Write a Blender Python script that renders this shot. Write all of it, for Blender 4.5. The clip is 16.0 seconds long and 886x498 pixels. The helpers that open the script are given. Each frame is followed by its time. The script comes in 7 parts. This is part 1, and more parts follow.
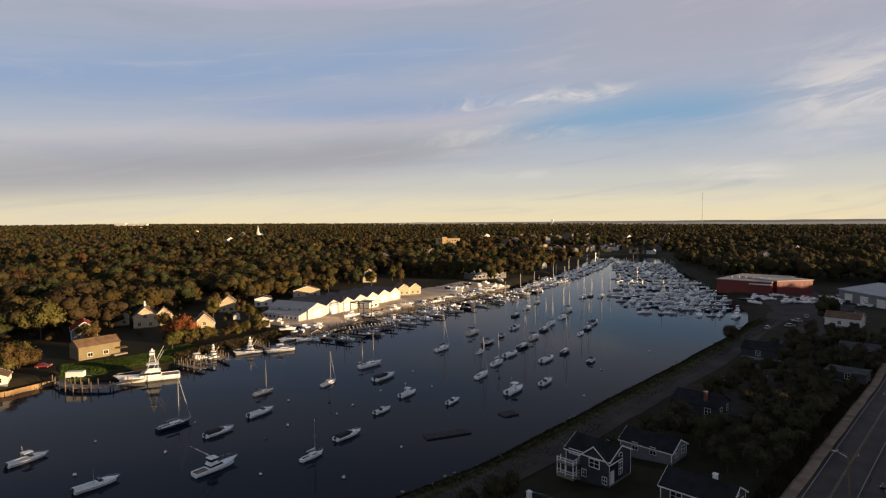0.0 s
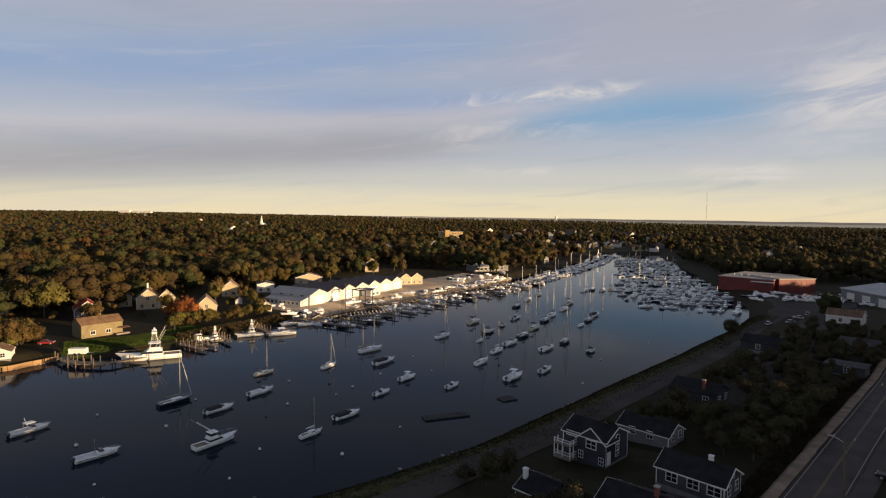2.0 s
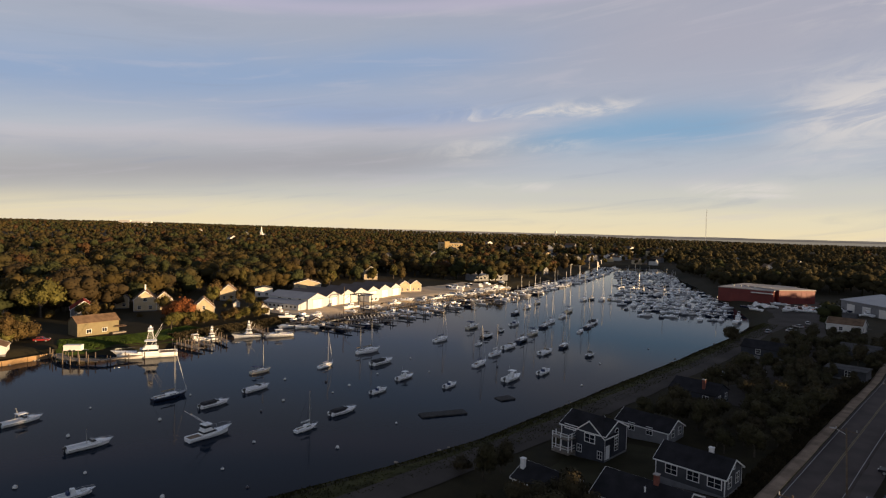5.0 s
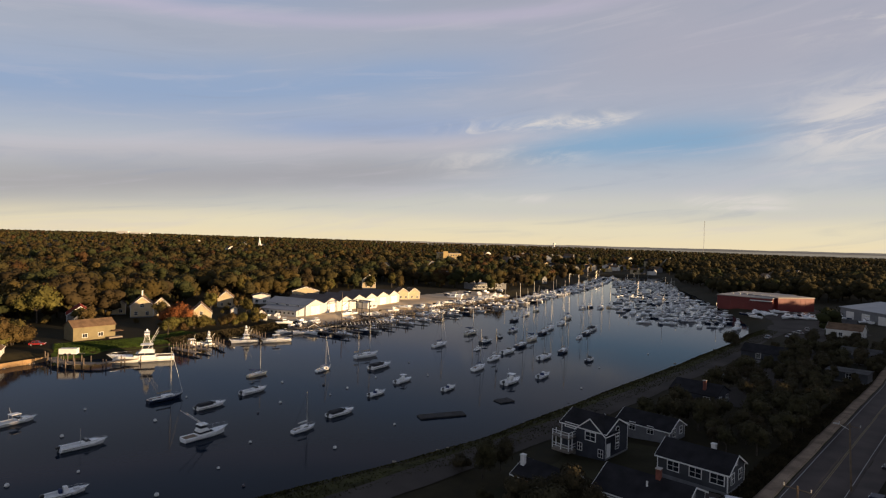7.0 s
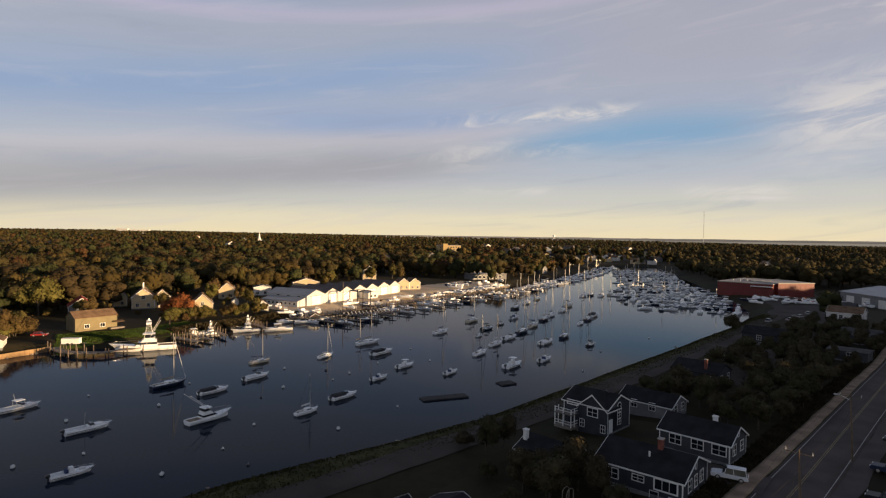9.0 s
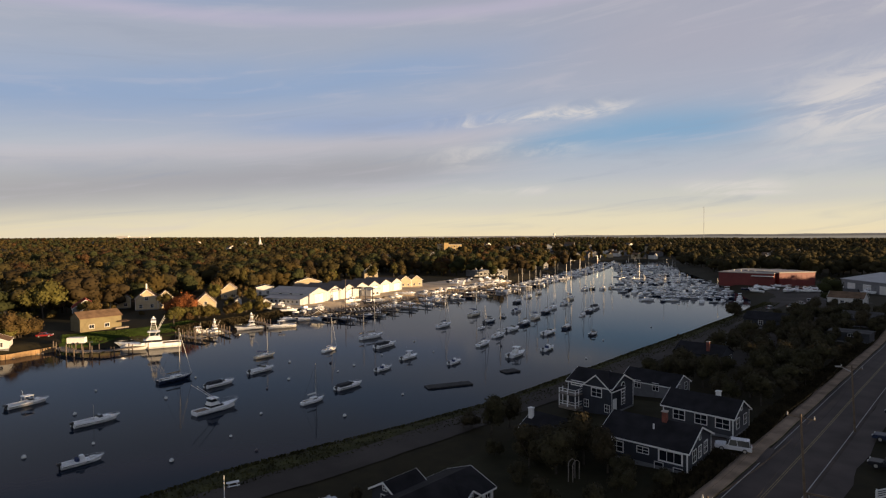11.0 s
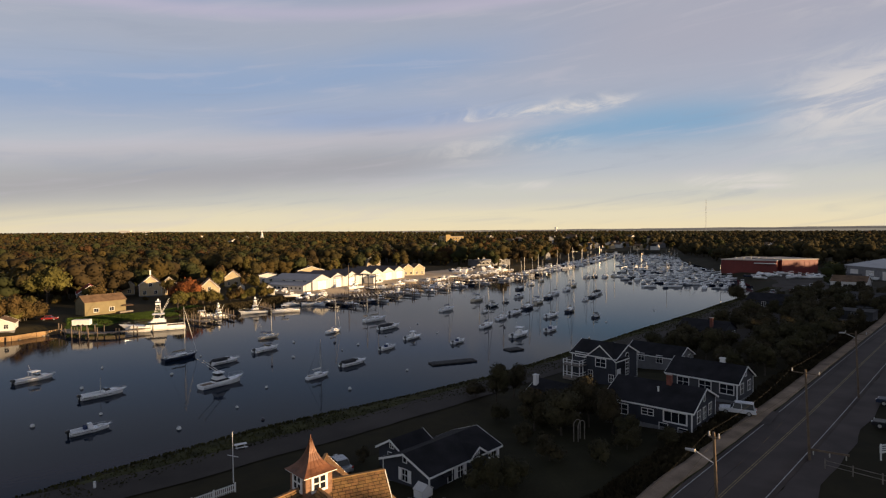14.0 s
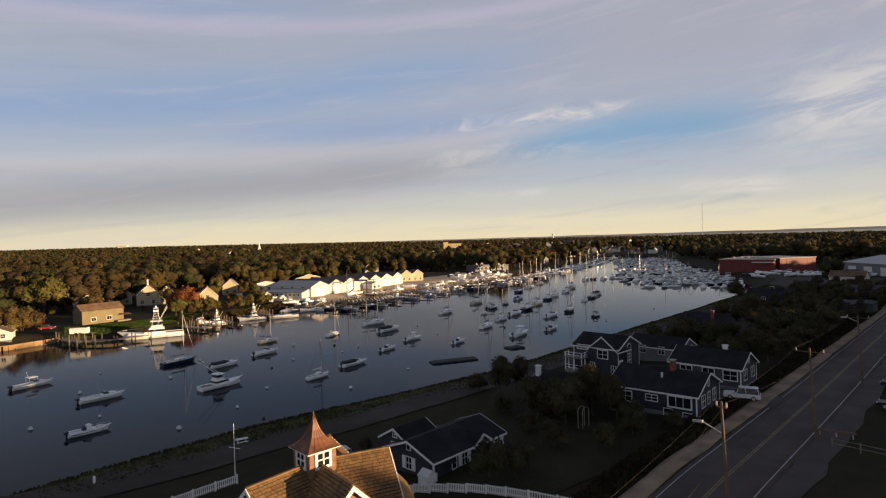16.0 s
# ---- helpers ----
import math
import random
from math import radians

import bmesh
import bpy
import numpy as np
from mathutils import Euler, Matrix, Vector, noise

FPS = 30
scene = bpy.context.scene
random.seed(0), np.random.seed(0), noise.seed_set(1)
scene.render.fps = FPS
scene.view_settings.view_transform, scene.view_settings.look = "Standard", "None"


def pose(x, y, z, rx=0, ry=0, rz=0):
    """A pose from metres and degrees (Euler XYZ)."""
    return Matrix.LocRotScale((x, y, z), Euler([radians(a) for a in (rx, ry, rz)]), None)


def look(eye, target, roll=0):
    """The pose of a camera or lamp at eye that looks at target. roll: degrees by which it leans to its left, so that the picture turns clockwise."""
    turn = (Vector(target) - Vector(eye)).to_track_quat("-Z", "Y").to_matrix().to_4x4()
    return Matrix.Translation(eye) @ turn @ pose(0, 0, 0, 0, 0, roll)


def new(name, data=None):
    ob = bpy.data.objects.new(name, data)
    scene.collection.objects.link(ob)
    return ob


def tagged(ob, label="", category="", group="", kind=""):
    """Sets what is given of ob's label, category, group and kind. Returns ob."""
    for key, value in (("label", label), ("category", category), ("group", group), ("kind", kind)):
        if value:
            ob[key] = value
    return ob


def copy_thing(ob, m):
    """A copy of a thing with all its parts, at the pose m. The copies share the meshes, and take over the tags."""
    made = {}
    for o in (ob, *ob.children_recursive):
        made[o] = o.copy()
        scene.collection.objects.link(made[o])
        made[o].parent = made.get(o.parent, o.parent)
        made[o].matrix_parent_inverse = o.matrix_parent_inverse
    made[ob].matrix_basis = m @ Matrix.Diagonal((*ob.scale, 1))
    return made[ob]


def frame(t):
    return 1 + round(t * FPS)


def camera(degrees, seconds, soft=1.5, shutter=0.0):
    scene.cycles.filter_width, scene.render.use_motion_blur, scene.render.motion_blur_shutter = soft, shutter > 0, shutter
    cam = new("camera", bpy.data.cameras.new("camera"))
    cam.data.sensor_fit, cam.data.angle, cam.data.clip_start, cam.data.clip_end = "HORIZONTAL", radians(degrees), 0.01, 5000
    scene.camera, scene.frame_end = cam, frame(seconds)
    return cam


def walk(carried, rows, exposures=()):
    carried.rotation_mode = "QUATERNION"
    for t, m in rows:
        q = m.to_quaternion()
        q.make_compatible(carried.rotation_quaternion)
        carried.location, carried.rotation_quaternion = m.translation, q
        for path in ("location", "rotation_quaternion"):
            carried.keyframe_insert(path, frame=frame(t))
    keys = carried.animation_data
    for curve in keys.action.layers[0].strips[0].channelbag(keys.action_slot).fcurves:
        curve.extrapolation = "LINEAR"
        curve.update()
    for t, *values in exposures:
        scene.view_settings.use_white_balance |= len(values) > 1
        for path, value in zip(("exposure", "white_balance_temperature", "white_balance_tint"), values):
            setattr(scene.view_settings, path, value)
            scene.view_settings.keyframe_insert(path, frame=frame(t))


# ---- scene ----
cam = camera(75.0, 16.0, soft=1.2)
PATH = [
    (0, (-0.127, 1.344, 48.523), (-0.167, 3.342, 48.427), -0.5),
    (0.5, (-0.104, 1.351, 47.77), (-0.147, 3.349, 47.703), 0.6),
    (1, (0.022, 1.255, 47.03), (-0.023, 3.253, 46.969), 1.2),
    (1.5, (-0.031, 0.9, 46.412), (-0.078, 2.897, 46.315), 1.1),
    (2, (-0.095, 0.793, 45.867), (-0.144, 2.789, 45.753), 0.8),
    (2.5, (-0.053, 0.929, 45.092), (-0.103, 2.926, 44.996), -0.1),
    (3, (-0.138, 0.935, 44.294), (-0.187, 2.932, 44.209), -0.9),
    (3.5, (-0.124, 0.993, 43.52), (-0.17, 2.992, 43.461), 0.4),
    (4, (0.052, 1.072, 42.901), (0.003, 3.071, 42.836), 1.5),
    (6.5, (0.113, 1.294, 39.588), (0.065, 3.293, 39.524), 1.4),
    (7, (0.046, 1.608, 38.963), (0.002, 3.607, 38.939), 1.5),
    (7.5, (0.071, 1.565, 38.401), (0.026, 3.564, 38.381), 0.4),
    (8, (0.062, 1.806, 37.574), (0.02, 3.806, 37.594), 0.5),
    (8.5, (0.035, 1.647, 37.106), (-0.006, 3.647, 37.115), 0.8),
    (9, (-0.047, 1.429, 36.438), (-0.09, 3.428, 36.393), 0.8),
    (11.3, (-0.306, 0.274, 33.352), (-0.351, 2.273, 33.311), -0.5),
    (11.5, (-0.339, 0.148, 33.132), (-0.385, 2.146, 33.062), 0.0),
    (12, (-0.336, -0.11, 32.487), (-0.387, 1.884, 32.349), 2.2),
    (12.5, (-0.392, -0.031, 31.904), (-0.444, 1.965, 31.792), 2.5),
    (13, (-0.486, 0.0, 31.224), (-0.537, 1.998, 31.15), 1.4),
    (13.5, (-0.62, 0.039, 30.546), (-0.672, 2.037, 30.47), -0.0),
    (14, (-0.741, 0.072, 29.781), (-0.792, 2.07, 29.721), -0.6),
    (14.5, (-0.827, 0.135, 29.064), (-0.876, 2.134, 28.993), 1.1),
    (15, (-0.762, 0.059, 28.52), (-0.81, 2.056, 28.437), 4.1),
    (15.5, (-0.899, 0.313, 27.819), (-0.944, 2.312, 27.779), 0.9),
    (16, (-1.056, 0.316, 27.227), (-1.098, 2.315, 27.199), -1.7),
]
walk(cam, [(t, look(eye, target, roll)) for t, eye, target, roll in PATH], exposures=[(0, 1.0), (16, 1.0)])

# ---- light ----
SUN_AZ = radians(-20)          # where the sun stands, measured from +x towards +y
SUN_EL = radians(4.6)
sun = new("sun", bpy.data.lights.new("sun", "SUN"))
sun.data.energy, sun.data.angle, sun.data.color = 5.0, radians(0.6), (1.0, 0.68, 0.37)
sun_dir = Vector((math.cos(SUN_AZ) * math.cos(SUN_EL), math.sin(SUN_AZ) * math.cos(SUN_EL), math.sin(SUN_EL)))
sun.matrix_world = look((0, 0, 200), Vector((0, 0, 200)) - sun_dir)


def sky_world():
    w = bpy.data.worlds.new("sky")
    scene.world = w
    w.use_nodes = True
    nt = w.node_tree
    N, Lk = nt.nodes, nt.links
    N.clear()
    out, bg = N.new("ShaderNodeOutputWorld"), N.new("ShaderNodeBackground")
    Lk.new(bg.outputs[0], out.inputs[0])
    bg.inputs[1].default_value = 0.066

    def math_node(op, a, b=None, c=None):
        n = N.new("ShaderNodeMath")
        n.operation = op
        for i, v in enumerate((a, b, c)):
            if v is None:
                continue
            if isinstance(v, (int, float)):
                n.inputs[i].default_value = v
            else:
                Lk.new(v, n.inputs[i])
        return n.outputs[0]

    def ramp(fac, stops, mode="EASE"):
        n = N.new("ShaderNodeValToRGB")
        n.color_ramp.interpolation = mode
        e = n.color_ramp.elements
        while len(e) > 1:
            e.remove(e[-1])
        for i, (p, c) in enumerate(stops):
            s = e[0] if i == 0 else e.new(p)
            s.position, s.color = p, (*c, 1) if len(c) == 3 else c
        Lk.new(fac, n.inputs[0])
        return n.outputs[0]

    def mix(fac, a, b):
        n = N.new("ShaderNodeMix")
        n.data_type = "RGBA"
        for sock, v in ((n.inputs[0], fac), (n.inputs[6], a), (n.inputs[7], b)):
            if isinstance(v, (int, float)):
                sock.default_value = v
            elif isinstance(v, tuple):
                sock.default_value = (*v, 1)
            else:
                Lk.new(v, sock)
        return n.outputs[2]

    sky = N.new("ShaderNodeTexSky")
    sky.sky_type, sky.sun_disc = "NISHITA", False
    sky.sun_elevation, sky.sun_rotation = SUN_EL, math.pi / 2 - SUN_AZ
    sky.air_density, sky.dust_density, sky.ozone_density = 1.0, 1.2, 1.5
    co = N.new("ShaderNodeTexCoord")
    sep = N.new("ShaderNodeSeparateXYZ")
    Lk.new(co.outputs["Generated"], sep.inputs[0])
    x, y, z = sep.outputs
    # azimuth from straight ahead, and elevation, in radians
    az = math_node("ARCTAN2", x, y)
    el = math_node("ARCSINE", math_node("MINIMUM", math_node("MAXIMUM", z, 0.0), 1.0))

    def noise_of(sa, se, tilt, detail, seed, rough=0.55, warp=0.4):
        c = N.new("ShaderNodeCombineXYZ")
        Lk.new(math_node("MULTIPLY_ADD", az, sa, seed), c.inputs[0])
        Lk.new(math_node("MULTIPLY", math_node("MULTIPLY_ADD", az, -tilt, el), se), c.inputs[1])
        n = N.new("ShaderNodeTexNoise")
        n.inputs["Scale"].default_value, n.inputs["Detail"].default_value = 1.0, detail
        n.inputs["Roughness"].default_value, n.inputs["Distortion"].default_value = rough, warp
        Lk.new(c.outputs[0], n.inputs["Vector"])
        return n.outputs[0]

    broad = noise_of(2.2, 9.0, 0.10, 4, 3.0)
    streak = noise_of(3.5, 32.0, 0.12, 6, 9.0, 0.6, 0.8)
    tuft = noise_of(7.0, 26.0, 0.15, 7, 4.56, 0.62, 0.8)

    def spread(v, lo, hi):
        n = N.new("ShaderNodeMapRange")
        n.interpolation_type = "SMOOTHSTEP"
        n.inputs[1].default_value, n.inputs[2].default_value = lo, hi
        Lk.new(v, n.inputs[0])
        return n.outputs[0]

    def bank(c0, c1, width, a0, a1, soft, wander=0.02, edge=None):
        """A long bank of cloud or clear air: its height follows the azimuth, between two azimuths."""
        mid = math_node("MULTIPLY_ADD", az, c1, c0)
        mid = math_node("ADD", mid, math_node("MULTIPLY", math_node("SUBTRACT", broad, 0.5), wander * 2))
        d = math_node("DIVIDE", math_node("ABSOLUTE", math_node("SUBTRACT", el, mid)), width)
        g = math_node("POWER", 2.718, math_node("MULTIPLY", math_node("MULTIPLY", d, d), -1.0))
        w = math_node("MULTIPLY", spread(az, a0 - soft, a0 + soft), math_node("SUBTRACT", 1.0, spread(az, a1 - soft, a1 + soft)))
        return math_node("MULTIPLY", g, w)

    base = ramp(el, [(0.0, (7.2, 6.1, 4.0)), (0.025, (6.6, 5.9, 4.3)), (0.06, (5.0, 4.9, 4.5)), (0.11, (3.9, 4.1, 4.6)), (0.2, (3.3, 3.55, 4.35)), (0.32, (3.15, 3.35, 4.05)), (0.44, (2.9, 3.05, 3.7)), (0.56, (1.85, 2.15, 2.95)), (0.72, (0.95, 1.15, 1.75)), (1.0, (0.55, 0.68, 1.1))])
    full = mix(0.12, base, sky.outputs[0])
    # breaks of blue
    full = mix(math_node("MULTIPLY", bank(0.285, 0.12, 0.042, -1.0, 0.12, 0.2, 0.03), 0.75), full, (2.0, 2.85, 4.35))
    full = mix(math_node("MULTIPLY", bank(0.20, 0.06, 0.022, -0.35, 0.1, 0.15, 0.02), 0.55), full, (2.0, 2.8, 4.5))
    full = mix(math_node("MULTIPLY", bank(0.165, 0.02, 0.034, 0.08, 0.48, 0.09, 0.01), 0.95), full, (1.75, 2.95, 4.3))
    full = mix(math_node("MULTIPLY", bank(0.40, 0.05, 0.03, -1.4, -0.25, 0.3, 0.02), 0.6), full, (2.0, 2.75, 4.2))
    # the mauve-grey bank, with a paler upper edge
    full = mix(math_node("MULTIPLY", bank(0.172, 0.085, 0.018, -1.6, 0.2, 0.15, 0.012), 0.5), full, (4.4, 4.0, 4.2))
    full = mix(math_node("MULTIPLY", bank(0.128, 0.085, 0.036, -2.2, 0.05, 0.22, 0.012), 0.80), full, (2.75, 2.68, 2.85))
    # high thin cloud to the right, pink-grey
    full = mix(math_node("MULTIPLY", bank(0.33, -0.02, 0.09, 0.15, 1.6, 0.3, 0.03), 0.5), full, (3.25, 3.08, 3.6))
    full = mix(math_node("MULTIPLY", spread(streak, 0.50, 0.72), 0.24), full, (4.4, 4.1, 4.5))
    full = mix(math_node("MULTIPLY", spread(streak, 0.47, 0.28), 0.22), full, (2.2, 2.55, 3.3))
    # lavender streak high up
    full = mix(math_node("MULTIPLY", bank(0.37, 0.06, 0.012, -0.9, 0.25, 0.15, 0.01), 0.5), full, (4.0, 3.6, 4.6))
    # bright tufts
    tufts = spread(tuft, 0.42, 0.66)
    for c0, c1, w, a0, a1, soft, k in ((0.194, 0.055, 0.012, -0.02, 0.28, 0.05, 1.0), (0.150, 0.05, 0.06, 0.52, 0.9, 0.08, 0.8), (0.085, -0.02, 0.008, 0.38, 0.5, 0.04, 0.9), (0.070, -0.01, 0.005, 0.40, 0.52, 0.03, 0.8), (0.078, 0.0, 0.007, 0.03, 0.15, 0.04, 0.7), (0.14, 0.06, 0.02, -0.05, 0.2, 0.08, 0.5), (0.29, 0.05, 0.02, 0.55, 0.9, 0.1, 0.6)):
        full = mix(math_node("MULTIPLY", math_node("MULTIPLY", bank(c0, c1, w, a0, a1, soft, 0.006), tufts), k), full, (5.6, 5.2, 4.9))
    Lk.new(full, bg.inputs[0])


sky_world()

# ---- materials ----
def material(name, colour, rough=0.7, metal=0.0, vary=0.25, scale=1.0, fine=12.0, bump=0.15, second=None, by_object=0.0, space="object", spec=0.5, by_piece=0.0):
    """A surface: a base colour with coarse and fine variation, relief and a little change of gloss."""
    m = bpy.data.materials.new(name)
    m.use_nodes = True
    nt = m.node_tree
    N, Lk = nt.nodes, nt.links
    b = N["Principled BSDF"]
    b.inputs["Metallic"].default_value = metal
    b.inputs["Specular IOR Level"].default_value = spec
    if space == "world":
        vec = N.new("ShaderNodeNewGeometry").outputs["Position"]
    else:
        vec = N.new("ShaderNodeTexCoord").outputs["Object"]

    def noise_at(s, detail):
        n = N.new("ShaderNodeTexNoise")
        n.inputs["Scale"].default_value, n.inputs["Detail"].default_value = s, detail
        Lk.new(vec, n.inputs["Vector"])
        return n.outputs[0]

    coarse, small = noise_at(scale, 3), noise_at(scale * fine, 4)

    def mixed(kind, fac, a, c):
        n = N.new("ShaderNodeMix")
        n.data_type, n.blend_type = "RGBA", kind
        for sock, v in ((n.inputs[0], fac), (n.inputs[6], a), (n.inputs[7], c)):
            if isinstance(v, (int, float)):
                sock.default_value = v
            elif isinstance(v, tuple):
                sock.default_value = (*v, 1)
            else:
                Lk.new(v, sock)
        return n.outputs[2]

    def spread(fac, lo, hi):
        n = N.new("ShaderNodeMapRange")
        n.inputs[1].default_value, n.inputs[2].default_value = 0.3, 0.7
        n.inputs[3].default_value, n.inputs[4].default_value = lo, hi
        Lk.new(fac, n.inputs[0])
        return n.outputs[0]

    dark = tuple(c * (1 - vary) for c in colour)
    lite = second or tuple(min(1, c * (1 + vary)) for c in colour)
    col = mixed("MIX", spread(coarse, 0, 1), dark, lite)
    grain = mixed("MULTIPLY", 1.0, col, mixed("MIX", spread(small, 0, 1), (1 - vary * 0.6,) * 3, (1 + vary * 0.4,) * 3))
    if by_piece:
        geo = N.new("ShaderNodeNewGeometry")
        each = N.new("ShaderNodeMapRange")
        each.inputs[3].default_value, each.inputs[4].default_value = 1 - by_piece, 1 + by_piece * 0.7
        Lk.new(geo.outputs["Random Per Island"], each.inputs[0])
        hv = N.new("ShaderNodeHueSaturation")
        Lk.new(each.outputs[0], hv.inputs["Value"]), Lk.new(grain, hv.inputs["Color"])
        grain = hv.outputs[0]
    if by_object:
        info = N.new("ShaderNodeObjectInfo")
        h = N.new("ShaderNodeHueSaturation")
        ran = N.new("ShaderNodeMapRange")
        ran.inputs[3].default_value, ran.inputs[4].default_value = 0.5 - by_object * 0.18, 0.5 + by_object * 0.05
        Lk.new(info.outputs["Random"], ran.inputs[0]), Lk.new(ran.outputs[0], h.inputs["Hue"])
        val = N.new("ShaderNodeMapRange")
        val.inputs[3].default_value, val.inputs[4].default_value = 1 - by_object * 0.6, 1 + by_object * 0.6
        mul = N.new("ShaderNodeMath")
        mul.operation = "FRACT"
        m7 = N.new("ShaderNodeMath")
        m7.operation = "MULTIPLY"
        m7.inputs[1].default_value = 7.3
        Lk.new(info.outputs["Random"], m7.inputs[0]), Lk.new(m7.outputs[0], mul.inputs[0])
        Lk.new(mul.outputs[0], val.inputs[0]), Lk.new(val.outputs[0], h.inputs["Value"])
        Lk.new(grain, h.inputs["Color"])
        grain = h.outputs[0]
    Lk.new(grain, b.inputs["Base Color"])
    Lk.new(spread(small, max(0.02, rough - 0.08), min(1, rough + 0.08)), b.inputs["Roughness"])
    if bump:
        bp = N.new("ShaderNodeBump")
        bp.inputs["Strength"].default_value, bp.inputs["Distance"].default_value = bump, 0.05
        Lk.new(small, bp.inputs["Height"]), Lk.new(bp.outputs[0], b.inputs["Normal"])
    return m


def water_material():
    m = bpy.data.materials.new("harbour_water")
    m.use_nodes = True
    nt = m.node_tree
    N, Lk = nt.nodes, nt.links
    b = N["Principled BSDF"]
    b.inputs["Base Color"].default_value = (0.009, 0.016, 0.028, 1)
    b.inputs["IOR"].default_value = 1.095
    geo = N.new("ShaderNodeNewGeometry")
    heights = []
    for s, d in ((0.06, 2), (1.1, 3)):
        n = N.new("ShaderNodeTexNoise")
        n.inputs["Scale"].default_value, n.inputs["Detail"].default_value = s, d
        Lk.new(geo.outputs["Position"], n.inputs["Vector"])
        heights.append(n.outputs[0])
    r = N.new("ShaderNodeMapRange")
    r.inputs[1].default_value, r.inputs[2].default_value, r.inputs[3].default_value, r.inputs[4].default_value = 0.35, 0.65, 0.02, 0.07
    Lk.new(heights[0], r.inputs[0]), Lk.new(r.outputs[0], b.inputs["Roughness"])
    bp = N.new("ShaderNodeBump")
    bp.inputs["Strength"].default_value, bp.inputs["Distance"].default_value = 0.10, 0.10
    Lk.new(heights[1], bp.inputs["Height"]), Lk.new(bp.outputs[0], b.inputs["Normal"])
    return m


def glass_material(name, tint):
    m = bpy.data.materials.new(name)
    m.use_nodes = True
    b = m.node_tree.nodes["Principled BSDF"]
    b.inputs["Base Color"].default_value = (*tint, 1)
    b.inputs["Roughness"].default_value = 0.06
    b.inputs["Specular IOR Level"].default_value = 0.4
    return m


M = {}
M["water"] = water_material()
M["ground"] = material("earth_and_grass", (0.040, 0.037, 0.020), 0.95, vary=0.5, scale=0.02, fine=20, second=(0.045, 0.036, 0.018), space="world", spec=0.1)
# lawn in two tones: sunlight put into the far colour, shade into the near
M["sun_lawn"] = material("sunlit_lawn_grass", (0.045, 0.070, 0.014), 0.95, vary=0.35, scale=0.15, fine=25, bump=0.4, space="world", spec=0.1)
M["lawn"] = material("shaded_lawn_grass", (0.031, 0.028, 0.014), 0.95, vary=0.35, scale=0.15, fine=25, bump=0.4, space="world", spec=0.1)
M["rough_grass"] = material("bank_grass", (0.052, 0.050, 0.019), 0.95, vary=0.5, scale=0.4, fine=12, bump=0.5, space="world", spec=0.1)
M["asphalt"] = material("asphalt", (0.074, 0.057, 0.049), 0.85, vary=0.25, scale=0.2, fine=40, space="world", spec=0.3)
M["gravel"] = material("gravel_lane", (0.068, 0.058, 0.050), 0.95, vary=0.25, scale=0.12, fine=60, space="world", spec=0.1)
M["sand"] = material("sandy_verge", (0.29, 0.215, 0.15), 0.95, vary=0.3, scale=0.35, fine=30, space="world", spec=0.1)
M["yard"] = material("boatyard_hardstanding", (0.52, 0.42, 0.30), 0.95, vary=0.2, scale=0.08, fine=30, space="world", spec=0.1)
M["white_line"] = material("road_paint_white", (0.36, 0.345, 0.32), 0.7, vary=0.25, scale=1.5, space="world")
M["yellow_line"] = material("road_paint_yellow", (0.20, 0.145, 0.06), 0.7, vary=0.35, scale=1.5, space="world")
M["gel"] = material("white_gelcoat", (0.82, 0.82, 0.81), 0.28, vary=0.08, scale=0.6, bump=0.02)
M["gel_blue"] = material("dark_blue_gelcoat", (0.015, 0.022, 0.045), 0.25, vary=0.2, bump=0.02)
M["gel_black"] = material("black_gelcoat", (0.012, 0.013, 0.016), 0.3, vary=0.2, bump=0.02)
M["gel_cream"] = material("cream_gelcoat", (0.62, 0.55, 0.42), 0.3, vary=0.1, bump=0.02)
M["deck"] = material("nonskid_deck", (0.70, 0.69, 0.66), 0.7, vary=0.12, scale=1.2)
M["teak"] = material("weathered_teak", (0.20, 0.13, 0.075), 0.7, vary=0.3, scale=1.5)
M["canvas_blue"] = material("blue_canvas", (0.02, 0.035, 0.10), 0.85, vary=0.25, scale=1.5)
M["canvas_tan"] = material("tan_canvas", (0.30, 0.24, 0.16), 0.85, vary=0.2, scale=1.5)
M["canvas_black"] = material("black_canvas", (0.015, 0.015, 0.018), 0.85, vary=0.25, scale=1.5)
M["alu"] = material("anodised_aluminium", (0.56, 0.54, 0.50), 0.38, 0.6, vary=0.08)
M["steel"] = material("stainless_tube", (0.6, 0.6, 0.6), 0.25, 0.9, vary=0.05)
M["wire"] = material("weathered_wire", (0.05, 0.047, 0.042), 0.9, 0.0, spec=0.1)
M["motor"] = material("outboard_cowling", (0.02, 0.021, 0.024), 0.35, vary=0.2)
M["glass"] = glass_material("dark_window_glass", (0.012, 0.015, 0.02))
M["white"] = material("white_painted_wood", (0.74, 0.73, 0.70), 0.55, vary=0.08, scale=0.8)
M["white_metal"] = material("white_ribbed_metal", (0.52, 0.52, 0.50), 0.5, vary=0.08, scale=0.3)
M["metal_roof"] = material("pale_metal_roof", (0.25, 0.255, 0.27), 0.45, vary=0.12, scale=0.2)
M["roof_slate"] = material("dull_violet_grey_roofing", (0.07, 0.064, 0.070), 0.85, vary=0.2, scale=0.2)
M["shingle_dark"] = material("dark_asphalt_shingles", (0.021, 0.020, 0.022), 0.9, vary=0.35, scale=0.5, fine=18, bump=0.4, spec=0.15)
M["shingle_grey"] = material("grey_asphalt_shingles", (0.075, 0.072, 0.070), 0.9, vary=0.3, scale=0.5, fine=18, bump=0.4, spec=0.15)
